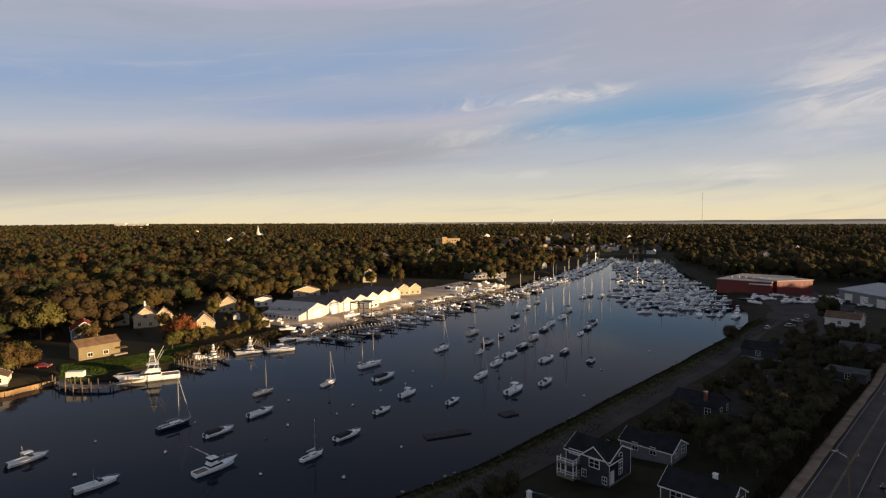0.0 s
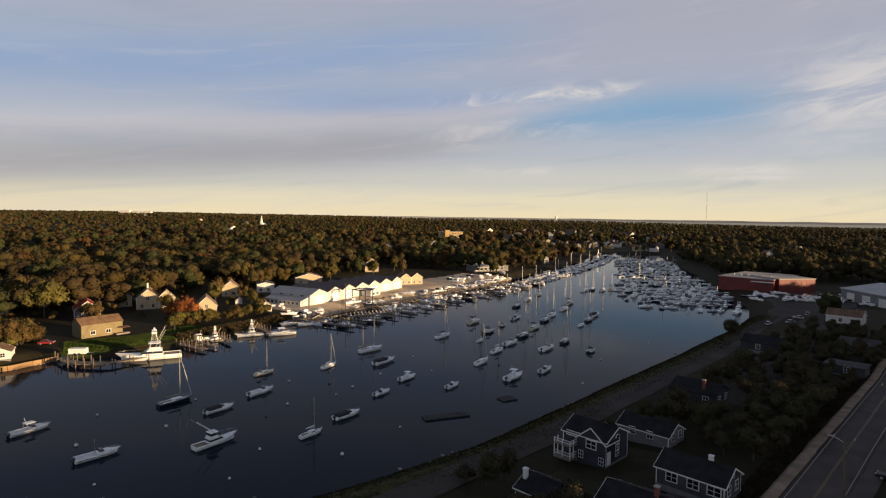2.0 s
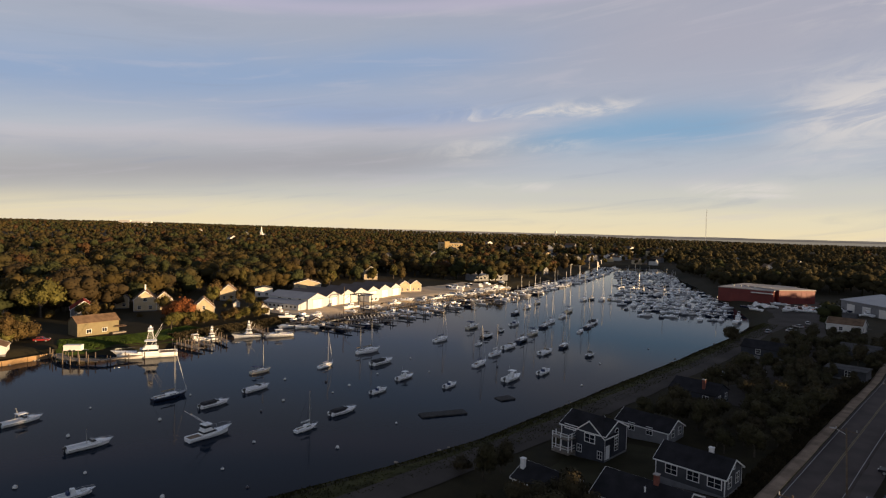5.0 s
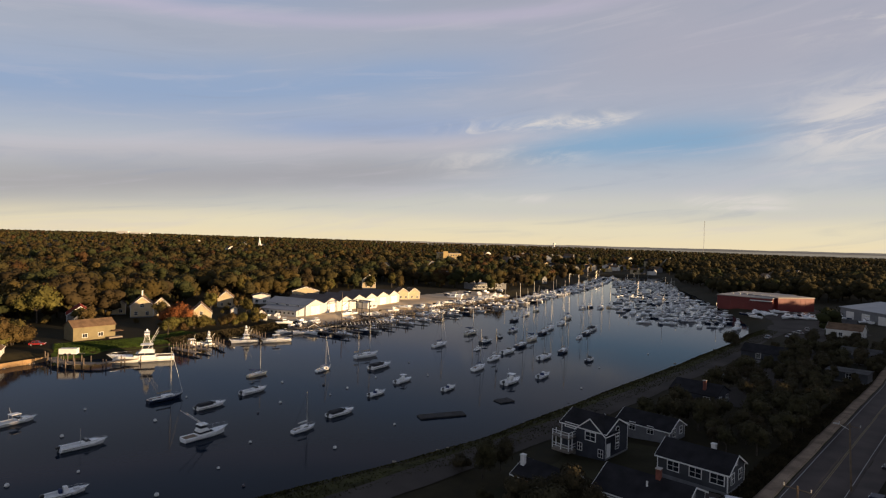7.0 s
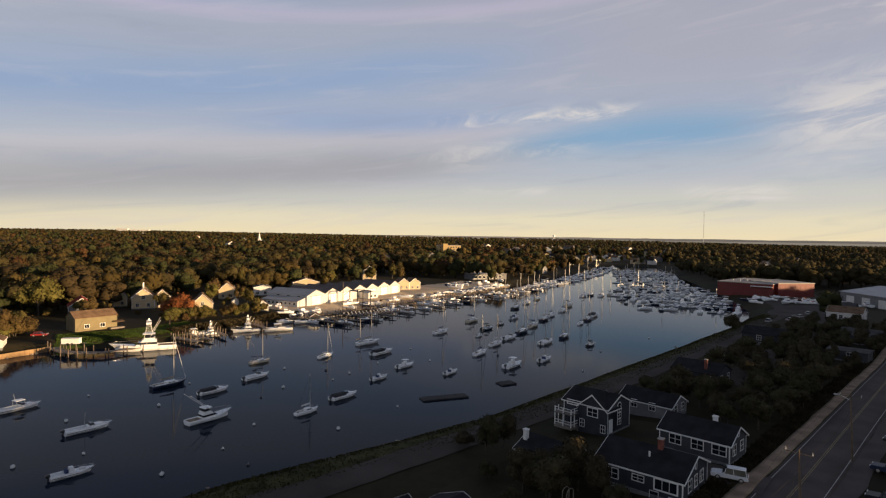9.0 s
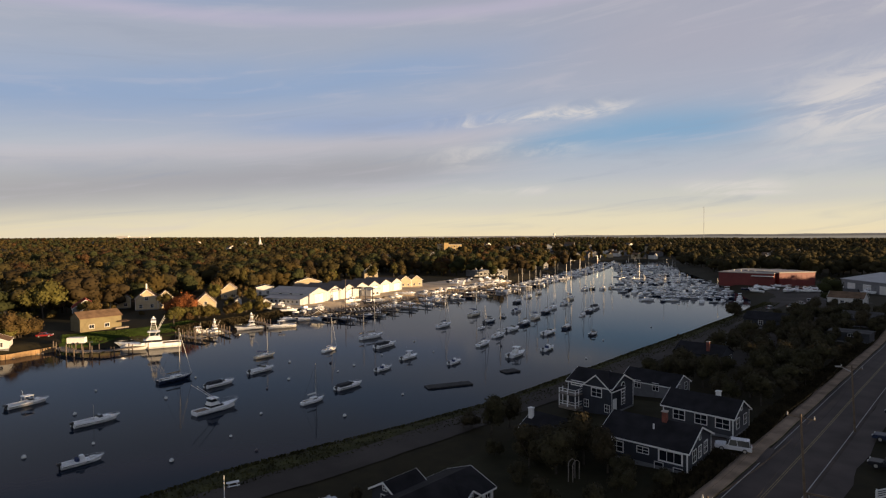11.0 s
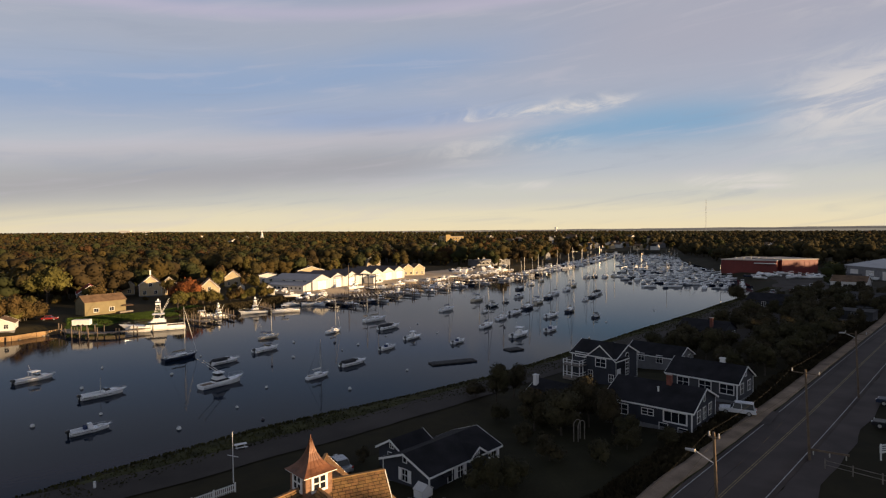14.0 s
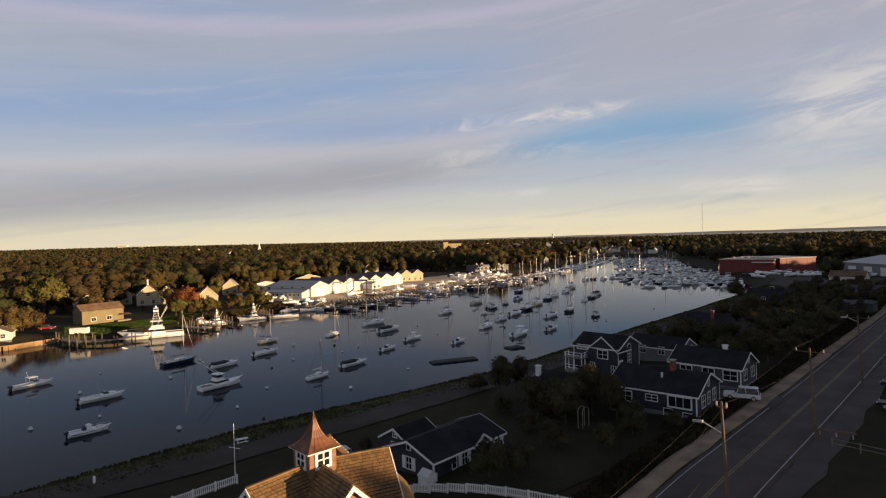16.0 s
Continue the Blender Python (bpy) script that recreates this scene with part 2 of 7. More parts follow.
M["shingle_brown"] = material("brown_asphalt_shingles", (0.165, 0.105, 0.064), 0.9, vary=0.3, scale=0.5, fine=18, bump=0.4, spec=0.15)
M["shingle_red"] = material("red_asphalt_shingles", (0.22, 0.035, 0.025), 0.9, vary=0.3, scale=0.5, fine=18, bump=0.4, spec=0.15)
M["cedar"] = material("cedar_roof_shingle", (0.22, 0.132, 0.052), 0.85, vary=0.28, scale=2.5, by_object=0.07, by_piece=0.16)
M["roof_felt"] = material("dark_roof_underlay", (0.035, 0.022, 0.012), 0.95, vary=0.3, scale=1.0)
M["cedar_wall"] = material("weathered_cedar_wall", (0.20, 0.16, 0.115), 0.9, vary=0.3, scale=0.8, fine=10, bump=0.4, spec=0.2)
M["clap_dark"] = material("dark_blue_grey_siding", (0.028, 0.031, 0.041), 0.8, vary=0.25, scale=0.6)
M["clap_grey"] = material("grey_siding", (0.16, 0.16, 0.165), 0.8, vary=0.2, scale=0.6)
M["clap_white"] = material("white_siding", (0.60, 0.58, 0.54), 0.7, vary=0.1, scale=0.6)
M["clap_cream"] = material("cream_siding", (0.46, 0.37, 0.23), 0.7, vary=0.12, scale=0.6)
M["shed_wall"] = material("olive_tan_siding", (0.175, 0.142, 0.072), 0.8, vary=0.15, scale=0.5)
M["red_wall"] = material("red_metal_wall", (0.15, 0.020, 0.017), 0.6, vary=0.15, scale=0.2)
M["flat_roof"] = material("pale_flat_roof", (0.36, 0.33, 0.30), 0.85, vary=0.15, scale=0.1)
M["brick"] = material("red_brick", (0.19, 0.06, 0.042), 0.85, vary=0.3, scale=2, fine=6)
M["copper"] = material("brown_copper_sheet", (0.165, 0.066, 0.030), 0.55, 0.12, vary=0.4, scale=1.4)
M["stone"] = material("seawall_stone", (0.26, 0.22, 0.17), 0.9, vary=0.4, scale=0.8, fine=6, bump=0.5, space="world")
M["pile"] = material("weathered_piling", (0.13, 0.10, 0.075), 0.9, vary=0.35, scale=1.2)
M["planks"] = material("grey_dock_planks", (0.20, 0.17, 0.14), 0.85, vary=0.3, scale=1.5)
M["pole"] = material("brown_utility_pole", (0.14, 0.10, 0.065), 0.9, vary=0.3, scale=1.0)
M["insulator"] = material("pale_ceramic", (0.5, 0.48, 0.45), 0.4, vary=0.1)
M["bark"] = material("tree_bark", (0.07, 0.055, 0.04), 0.95, vary=0.4, scale=2, bump=0.6)
M["leaf_dark"] = material("dark_garden_leaves", (0.052, 0.046, 0.022), 0.85, vary=0.4, scale=0.5, fine=8, bump=0, by_object=0.14, spec=0.15)
M["leaf"] = material("autumn_leaves", (0.078, 0.066, 0.018), 0.85, vary=0.35, scale=0.5, fine=8, bump=0, by_object=0.28, spec=0.15)
M["leaf_rust"] = material("rust_leaves", (0.16, 0.055, 0.018), 0.85, vary=0.35, scale=0.5, fine=8, bump=0, spec=0.15)
for k, c in (("woods", (0.042, 0.034, 0.013)), ("woods_green", (0.031, 0.034, 0.013)), ("woods_gold", (0.060, 0.043, 0.014)), ("woods_rust", (0.052, 0.028, 0.012)), ("woods_brown", (0.039, 0.028, 0.013))):
    M[k] = material(k + "_leaves", c, 0.9, vary=0.3, scale=0.06, fine=14, bump=0, space="world", spec=0.1)
# dull leaf tone with the weaker light of the right-hand woods mixed in
M["woods_shaded"] = material("shaded_side_leaves", (0.047, 0.044, 0.023), 0.95, vary=0.35, scale=0.02, fine=30, bump=0, space="world", spec=0.05, second=(0.056, 0.045, 0.022))
M["tyre"] = material("rubber_tyre", (0.015, 0.015, 0.015), 0.85)
M["car_white"] = material("white_car_paint", (0.70, 0.70, 0.70), 0.25, vary=0.04, bump=0)
M["car_blue"] = material("blue_car_paint", (0.02, 0.03, 0.06), 0.45, vary=0.04, bump=0, spec=0.2)
M["car_dark"] = material("dark_car_paint", (0.02, 0.02, 0.024), 0.45, vary=0.04, bump=0, spec=0.2)
M["car_red"] = material("red_car_paint", (0.24, 0.02, 0.02), 0.25, vary=0.04, bump=0)
M["car_silver"] = material("silver_car_paint", (0.34, 0.35, 0.37), 0.3, 0.4, vary=0.04, bump=0)
M["lamp_red"] = material("red_lens", (0.35, 0.01, 0.01), 0.3, bump=0)
M["lamp_clear"] = material("clear_lens", (0.6, 0.6, 0.58), 0.2, bump=0)
M["buoy"] = material("white_buoy", (0.65, 0.65, 0.62), 0.5, vary=0.15)
M["buoy_dark"] = material("dark_buoy", (0.08, 0.07, 0.08), 0.5, vary=0.15)
M["yellow_brick"] = material("yellow_brick_wall", (0.42, 0.30, 0.13), 0.85, vary=0.15, scale=0.4)
M["brick_cedar"] = material("reddish_cedar_wall", (0.22, 0.12, 0.07), 0.85, vary=0.3, scale=3, fine=6, bump=0.5)
M["wet_timber"] = material("wet_dark_timber", (0.030, 0.027, 0.025), 0.8, vary=0.4, scale=1.5)
M["clap_mid"] = material("slate_grey_siding", (0.050, 0.052, 0.057), 0.8, vary=0.25, scale=0.6)
M["bulkhead"] = material("tan_bulkhead_timber", (0.30, 0.19, 0.09), 0.9, vary=0.35, scale=0.8, fine=6)
# hull colour greyed to carry the shade over the far marina
M["gel_shade"] = material("shade_greyed_gelcoat", (0.26, 0.27, 0.29), 0.35, vary=0.12, bump=0.02)
M["reed"] = material("dry_bank_reeds", (0.036, 0.029, 0.015), 0.95, vary=0.4, scale=0.3, fine=8, bump=0, space="world", spec=0.1)

# ---- mesh helpers ----
def part(name, bm, mat, parent=None, label="", smooth=False):
    me = bpy.data.meshes.new(name)
    if smooth:
        for f in bm.faces:
            f.smooth = True
    bm.to_mesh(me)
    bm.free()
    me.materials.append(M[mat] if isinstance(mat, str) else mat)
    ob = new(name, me)
    ob.parent = parent
    return tagged(ob, label) if label else ob


def thing(name, label, category, m=None, group="", kind=""):
    ob = new(name)
    ob.empty_display_size = 0.2
    if m is not None:
        ob.matrix_basis = m
    return tagged(ob, label, category, group, kind)


def box(bm, x0, x1, y0, y1, z0, z1):
    v = [bm.verts.new((x, y, z)) for z in (z0, z1) for x, y in ((x0, y0), (x1, y0), (x1, y1), (x0, y1))]
    for f in ((3, 2, 1, 0), (4, 5, 6, 7), (0, 1, 5, 4), (1, 2, 6, 5), (2, 3, 7, 6), (3, 0, 4, 7)):
        bm.faces.new([v[i] for i in f])
    return bm


def boxed(*a):
    return box(bmesh.new(), *a)


def tube(bm, p, q, r, r2=None, n=6):
    p, q = Vector(p), Vector(q)
    d = (q - p).normalized()
    a = d.orthogonal().normalized()
    b = d.cross(a)
    r2 = r if r2 is None else r2
    rings = []
    for c, rr in ((p, r), (q, r2)):
        rings.append([bm.verts.new(c + (a * math.cos(i * math.tau / n) + b * math.sin(i * math.tau / n)) * rr) for i in range(n)])
    for i in range(n):
        j = (i + 1) % n
        bm.faces.new((rings[0][i], rings[0][j], rings[1][j], rings[1][i]))
    bm.faces.new(rings[0][::-1]), bm.faces.new(rings[1])
    return bm


def tubed(p, q, r, r2=None, n=6):
    return tube(bmesh.new(), p, q, r, r2, n)


def prism(bm, profile, y0, y1):
    """A profile of (x, z) points drawn along y."""
    a = [bm.verts.new((x, y0, z)) for x, z in profile]
    b = [bm.verts.new((x, y1, z)) for x, z in profile]
    n = len(profile)
    for i in range(n):
        j = (i + 1) % n
        bm.faces.new((a[i], a[j], b[j], b[i]))
    bm.faces.new(a[::-1]), bm.faces.new(b)
    bmesh.ops.recalc_face_normals(bm, faces=bm.faces[:])
    return bm


def prismed(profile, y0, y1):
    return prism(bmesh.new(), profile, y0, y1)


def lofted(rings, cap=True):
    bm = bmesh.new()
    vs = [[bm.verts.new(p) for p in r] for r in rings]
    n = len(vs[0])
    for a, b in zip(vs, vs[1:]):
        for i in range(n):
            j = (i + 1) % n
            bm.faces.new((a[i], a[j], b[j], b[i]))
    if cap:
        bm.faces.new(vs[0][::-1]), bm.faces.new(vs[-1])
    bmesh.ops.remove_doubles(bm, verts=bm.verts[:], dist=0.001)
    bmesh.ops.recalc_face_normals(bm, faces=bm.faces[:])
    return bm


# ---- the lie of the land ----
NEAR_SHORE = [(-420, -160), (-220, -60), (-120, 8), (-70, 46), (-51, 61.5), (-43.5, 70.6), (-34, 81), (-23, 90.5), (-11, 100), (4, 113), (25, 137), (46.5, 162), (73.5, 193), (97, 221), (120, 248), (137, 272), (150, 298), (160, 330), (178, 400), (196, 470), (215, 560), (240, 660), (262, 752)]
FAR_SHORE = [(185, 758), (160, 690), (130, 610), (98, 540), (66, 478), (30.2, 404.3), (2.9, 359.2), (-24, 320.1), (-41.2, 289.9), (-56.3, 265.9), (-69.5, 242.2), (-80.7, 226.2), (-88.1, 204.9), (-95.5, 191.3), (-104.8, 178.5), (-122.2, 172.9), (-125.9, 165.2), (-130.4, 158.8), (-177.2, 146), (-272.1, 136.3), (-420, 130)]
BASIN = np.array(NEAR_SHORE + FAR_SHORE, float)


def shore_distance(x, y):
    """Metres to the water's edge; negative over the water."""
    x, y = np.asarray(x, float), np.asarray(y, float)
    d = np.full(x.shape, 1e9)
    inside = np.zeros(x.shape, bool)
    for (ax, ay), (bx, by) in zip(BASIN, np.roll(BASIN, -1, 0)):
        ex, ey = bx - ax, by - ay
        k = np.clip(((x - ax) * ex + (y - ay) * ey) / (ex * ex + ey * ey), 0, 1)
        d = np.minimum(d, np.hypot(x - ax - k * ex, y - ay - k * ey))
        if ay != by:
            inside ^= ((ay > y) != (by > y)) & (x < ex * (y - ay) / ey + ax)
    return np.where(inside, -d, d)


def smooth(a, b, v):
    k = np.clip((v - a) / (b - a), 0, 1)
    return k * k * (3 - 2 * k)


def land(x, y):
    x, y = np.asarray(x, float), np.asarray(y, float)
    d = shore_distance(x, y)
    near = smooth(-60, 40, x - (y - 90) * 0.55 + 20)        # 1 on the near bank
    u = x * 0.685 + y * 0.729                               # along the road
    rise = np.maximum(smooth(28, 46, d) * smooth(22, 55, u), 0.6 * smooth(18, 34, d) * smooth(55, 80, u))
    level = 2.4 + near * (0.8 + 1.9 * rise) * smooth(330, 200, y)
    r = np.hypot(x, y)
    hill = 19 * smooth(700, 3200, r) * smooth(200, -1500, x) * (0.8 + 0.2 * np.sin(x / 420.0 + 1) * np.cos(y / 610.0))
    far = (9 * smooth(1500, 4500, r) + 4 * smooth(300, 1500, r)) * smooth(2400, 300, x)
    bank = smooth(-0.5, 6.5, d)
    z = level * bank + (hill + far) * smooth(20, 200, d)
    return np.where(d < 0, -0.15 - 2.0 * smooth(0, 12, -d), np.maximum(z, np.minimum(0.02 + d * 0.02, 0.5)))


def ground_at(x, y):
    return float(land(x, y))

# ---- ground and water ----
def steps(*spans):
    out = []
    for a, b, s in spans:
        out += list(np.arange(a, b, s))
    return np.array(out + [spans[-1][1]])


def sheet(name, xs, ys, heights, mat):
    X, Y = np.meshgrid(xs, ys)
    Z = heights(X, Y)
    nx, ny = len(xs), len(ys)
    me = bpy.data.meshes.new(name)
    idx = np.arange(nx * ny).reshape(ny, nx)
    quads = np.stack([idx[:-1, :-1], idx[:-1, 1:], idx[1:, 1:], idx[1:, :-1]], -1).reshape(-1, 4)
    me.from_pydata(np.stack([X, Y, Z], -1).reshape(-1, 3).tolist(), [], quads.tolist())
    me.polygons.foreach_set("use_smooth", [True] * len(me.polygons))
    me.materials.append(M[mat])
    return new(name, me)


gx = steps((-4900, -1400, 140), (-1400, -400, 50), (-400, -150, 12), (-150, 180, 3), (180, 420, 9), (420, 1400, 50), (1400, 4900, 140))
gy = steps((-700, 0, 50), (0, 420, 3), (420, 820, 9), (820, 1600, 40), (1600, 4900, 120))
tagged(sheet("ground", gx, gy, land, "ground"), "low coastal land of grass and earth round the harbour", "ground", kind="structure")
water_bm = bmesh.new()
water_bm.faces.new([water_bm.verts.new(p) for p in ((-700, -300, 0), (420, -300, 0), (420, 800, 0), (-700, 800, 0))])
tagged(part("water", water_bm, "water"), "calm dark harbour water with a faint ripple", "water", kind="structure")


def spline(points, step=3.0):
    """Even points along a smooth curve through the given ones."""
    P = [Vector((*p, 0)) for p in points]
    P = [P[0] * 2 - P[1]] + P + [P[-1] * 2 - P[-2]]
    out = []
    for a, b, c, d in zip(P, P[1:], P[2:], P[3:]):
        n = max(2, int((c - b).length / step))
        for i in range(n):
            t = i / n
            out.append(0.5 * (2 * b + (c - a) * t + (2 * a - 5 * b + 4 * c - d) * t * t + (3 * b - a - 3 * c + d) * t ** 3))
    return out + [P[-2]]


def strip(name, points, left, right, lift, mat, label, category, step=3.0, uneven=0.0, thick=0.0):
    """A band that follows the ground along a curve, from left to right metres off its line."""
    line = spline(points, step)
    bm = bmesh.new()
    rows = []
    for i, p in enumerate(line):
        d = (line[min(i + 1, len(line) - 1)] - line[max(i - 1, 0)]).normalized()
        n = Vector((d.y, -d.x, 0))
        row = []
        for k in range(5):
            o = left + (right - left) * k / 4
            if k in (0, 4):
                o += uneven * noise.noise((p.x * 0.15, p.y * 0.15, k * 7.0)) * 2
            q = p + n * o
            row.append(bm.verts.new((q.x, q.y, max(ground_at(q.x, q.y), 0.05) + lift)))
        rows.append(row)
    for a, b in zip(rows, rows[1:]):
        for i in range(4):
            bm.faces.new((a[i], a[i + 1], b[i + 1], b[i]))
    if thick:
        for k in (0, 4):
            low = [bm.verts.new(r[k].co - Vector((0, 0, thick))) for r in rows]
            for i in range(len(rows) - 1):
                bm.faces.new((rows[i][k], rows[i + 1][k], low[i + 1], low[i]))
    bmesh.ops.recalc_face_normals(bm, faces=bm.faces[:])
    ob = part(name, bm, mat)
    for f in ob.data.polygons:
        f.use_smooth = True
    return tagged(ob, label, category, kind="structure")


ROAD = [(-70, -46), (-20, 7.5), (19.4, 49.1), (46, 77.4), (68.3, 101.5), (92, 127), (120, 157.5), (160, 206), (215, 282)]
LANE = [(-95, 20), (-62, 43), (-37, 59.5), (-27, 68), (-14.6, 79), (3.5, 97), (21, 115), (38, 134), (61, 160), (80, 181), (104, 211), (124, 237), (150, 267), (168, 289)]
BANK = NEAR_SHORE[2:16]
strip("bank_grass", BANK, 1.5, 12.5, 0.07, "rough_grass", "rough unmown grass on the harbour bank", "grass", uneven=0.9)
strip("lane", LANE, -3.4, 3.0, 0.11, "gravel", "pale gravel lane along the harbour bank", "road", uneven=0.25)
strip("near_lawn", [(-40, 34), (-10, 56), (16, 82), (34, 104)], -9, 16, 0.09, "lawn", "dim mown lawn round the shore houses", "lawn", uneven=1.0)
strip("road", ROAD, -3.6, 3.6, 0.10, "asphalt", "dark two-lane asphalt road with painted lines", "road", thick=0.1)
strip("pavement", ROAD, -5.6, -3.75, 0.16, "sand", "sandy footpath beside the road", "pavement", uneven=0.12, thick=0.16)
strip("verge", ROAD, -3.75, -3.6, 0.12, "rough_grass", "narrow worn verge between path and road", "grass", uneven=0.1)
strip("edge_line", ROAD, -3.18, -3.08, 0.105, "white_line", "white painted edge line", "road marking")
strip("edge_line", ROAD, 3.08, 3.18, 0.105, "white_line", "white painted edge line", "road marking")
strip("centre_line", ROAD, -0.16, -0.05, 0.105, "yellow_line", "worn yellow centre line", "road marking")
strip("centre_line", ROAD, 0.06, 0.17, 0.105, "yellow_line", "worn yellow centre line", "road marking")
strip("parking_ground", ROAD, 3.6, 6.2, 0.06, "asphalt", "dark paved parking ground beside the road", "pavement", uneven=0.3)
strip("driveway", [(30, 84.5), (34.5, 79.5), (40.0, 75)], -3.2, 3.2, 0.13, "asphalt", "paved driveway up to the road", "pavement")
# the boatyard on the far shore, and its lawn
strip("boatyard_ground", [(-71.3, 251.5), (-56.3, 274.5), (-39.3, 304.4), (-20.2, 334.8), (6.7, 375.8), (34, 422.2)], -26, 7, 0.12, "yard", "pale hardstanding of the boatyard", "ground", uneven=1.2)
strip("boatyard_ground", [(-22.2, 360.4), (-3, 387.2), (22.2, 430.5)], -20, 4, 0.10, "yard", "pale sandy car park behind the boatyard", "ground", uneven=1.5)
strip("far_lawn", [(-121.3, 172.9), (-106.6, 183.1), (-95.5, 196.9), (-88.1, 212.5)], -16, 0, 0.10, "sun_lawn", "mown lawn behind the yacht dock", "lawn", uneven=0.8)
strip("gravel_lot", [(100, 186), (122, 214), (150, 250), (176, 276)], -2, 14, 0.09, "gravel", "worn gravel ground between the houses and the lane", "ground", uneven=2.0)
strip("gravel_lot", [(60, 132), (78, 152), (98, 178)], -4, 8, 0.09, "gravel", "worn gravel ground between the houses and the lane", "ground", uneven=2.0)
strip("red_yard", [(140, 268), (160, 300), (175, 340), (195, 400)], 2, 40, 0.10, "gravel", "gravel yard of the boat store", "ground", uneven=1.5)


def sea_wall():
    w = thing("sea_wall", "low sunlit timber and stone bulkhead at the far shore", "sea wall", kind="structure")
    line = spline([(-199.2, 142.8), (-177.2, 145.6), (-150.3, 152.8), (-130.3, 158.4), (-125.5, 165), (-121.8, 172.5)], 1.1)
    rnd = random.Random(5)
    board = bpy.data.meshes.new("board")
    bm = boxed(-0.56, 0.56, -0.12, 0.12, -1.2, 1.25)
    bm.to_mesh(board)
    bm.free()
    board.materials.append(M["bulkhead"])
    for p, q in zip(line, line[1:]):
        a = math.degrees(math.atan2(q.y - p.y, q.x - p.x))
        ob = new("board", board)
        ob.parent = w
        ob.matrix_basis = pose((p.x + q.x) / 2, (p.y + q.y) / 2, rnd.uniform(-0.08, 0.08), rnd.uniform(-3, 3), 0, a)
        if rnd.random() < 0.5:
            bm = bmesh.new()
            bmesh.ops.create_icosphere(bm, subdivisions=1, radius=rnd.uniform(0.3, 0.6))
            for v in bm.verts:
                v.co *= rnd.uniform(0.8, 1.15)
                v.co.z *= 0.6
            part("stone", bm, "stone", w).location = (p.x + rnd.uniform(0, 0.6), p.y - rnd.uniform(0.4, 1.0), 0.05)
    bm = bmesh.new()
    for p, q in zip(line, line[1:]):
        tube(bm, (p.x, p.y, 1.32), (q.x, q.y, 1.32), 0.17, n=4)
    part("cap_rail", bm, "bulkhead", w)


sea_wall()


def distance():
    """Sea and low land beyond the woods, on the horizon, their haze painted as a faint glow."""
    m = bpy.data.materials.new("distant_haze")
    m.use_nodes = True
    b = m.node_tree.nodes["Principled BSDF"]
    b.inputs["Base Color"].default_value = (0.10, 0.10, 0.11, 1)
    # emission paints the pale haze; the strips are no source of light
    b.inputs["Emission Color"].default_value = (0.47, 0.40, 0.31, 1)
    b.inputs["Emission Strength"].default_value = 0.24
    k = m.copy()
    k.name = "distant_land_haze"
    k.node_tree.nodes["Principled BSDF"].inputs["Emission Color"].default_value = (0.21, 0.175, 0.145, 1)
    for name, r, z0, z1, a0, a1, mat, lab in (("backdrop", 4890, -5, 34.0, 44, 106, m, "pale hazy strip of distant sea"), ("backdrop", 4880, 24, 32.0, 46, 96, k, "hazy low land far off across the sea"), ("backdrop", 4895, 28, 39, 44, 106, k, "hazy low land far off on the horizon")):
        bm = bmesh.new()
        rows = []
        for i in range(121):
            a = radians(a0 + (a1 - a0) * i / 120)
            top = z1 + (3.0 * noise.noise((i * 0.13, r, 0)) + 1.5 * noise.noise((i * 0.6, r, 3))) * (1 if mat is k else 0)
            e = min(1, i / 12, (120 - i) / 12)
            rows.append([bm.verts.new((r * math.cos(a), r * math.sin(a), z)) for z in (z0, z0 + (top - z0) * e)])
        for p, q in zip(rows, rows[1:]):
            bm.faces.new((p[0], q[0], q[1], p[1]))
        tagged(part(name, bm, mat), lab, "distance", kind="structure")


distance()


def tufts(name, label, line, lo, hi, count, height, mat, seed, step=2.0, wide=0.35):
    """Loose upright clumps along a curve, between two offsets to its right: reeds, hedges, long grass."""
    pts = spline(line, step)
    rs = np.random.RandomState(seed)
    P = np.array([(p.x, p.y) for p in pts])
    k = rs.randint(0, len(P) - 1, count)
    d = P[k + 1] - P[k]
    nrm = np.stack([d[:, 1], -d[:, 0]], 1) / np.linalg.norm(d, axis=1)[:, None]
    wave = 0.5 + 0.5 * np.sin(k * 0.31) * np.sin(k * 0.083 + 1)
    c = P[k] + d * rs.uniform(0, 1, (count, 1)) + nrm * (lo + (hi - lo) * rs.uniform(0, 1, count) ** 1.4)[:, None]
    z = np.maximum(land(c[:, 0], c[:, 1]), 0.0)
    h = height * rs.uniform(0.45, 1.0, count) * (0.55 + 0.45 * wave)
    a = rs.uniform(0, math.tau, count)
    ux, uy = np.cos(a) * wide, np.sin(a) * wide
    lean = rs.normal(0, 0.25, (count, 2)) * h[:, None]
    V = np.stack([np.stack([c[:, 0] - ux, c[:, 1] - uy, z - 0.1], 1), np.stack([c[:, 0] + ux, c[:, 1] + uy, z - 0.1], 1),
                  np.stack([c[:, 0] + ux * 0.9 + lean[:, 0], c[:, 1] + uy * 0.9 + lean[:, 1], z + h * 0.8], 1), np.stack([c[:, 0] - ux * 0.5 + lean[:, 0], c[:, 1] - uy * 0.5 + lean[:, 1], z + h], 1)], 1)
    me = bpy.data.meshes.new(name)
    me.from_pydata(V.reshape(-1, 3).tolist(), [], np.arange(count * 4).reshape(-1, 4).tolist())
    me.materials.append(M[mat])
    return tagged(new(name, me), label, "vegetation", kind="stuff")


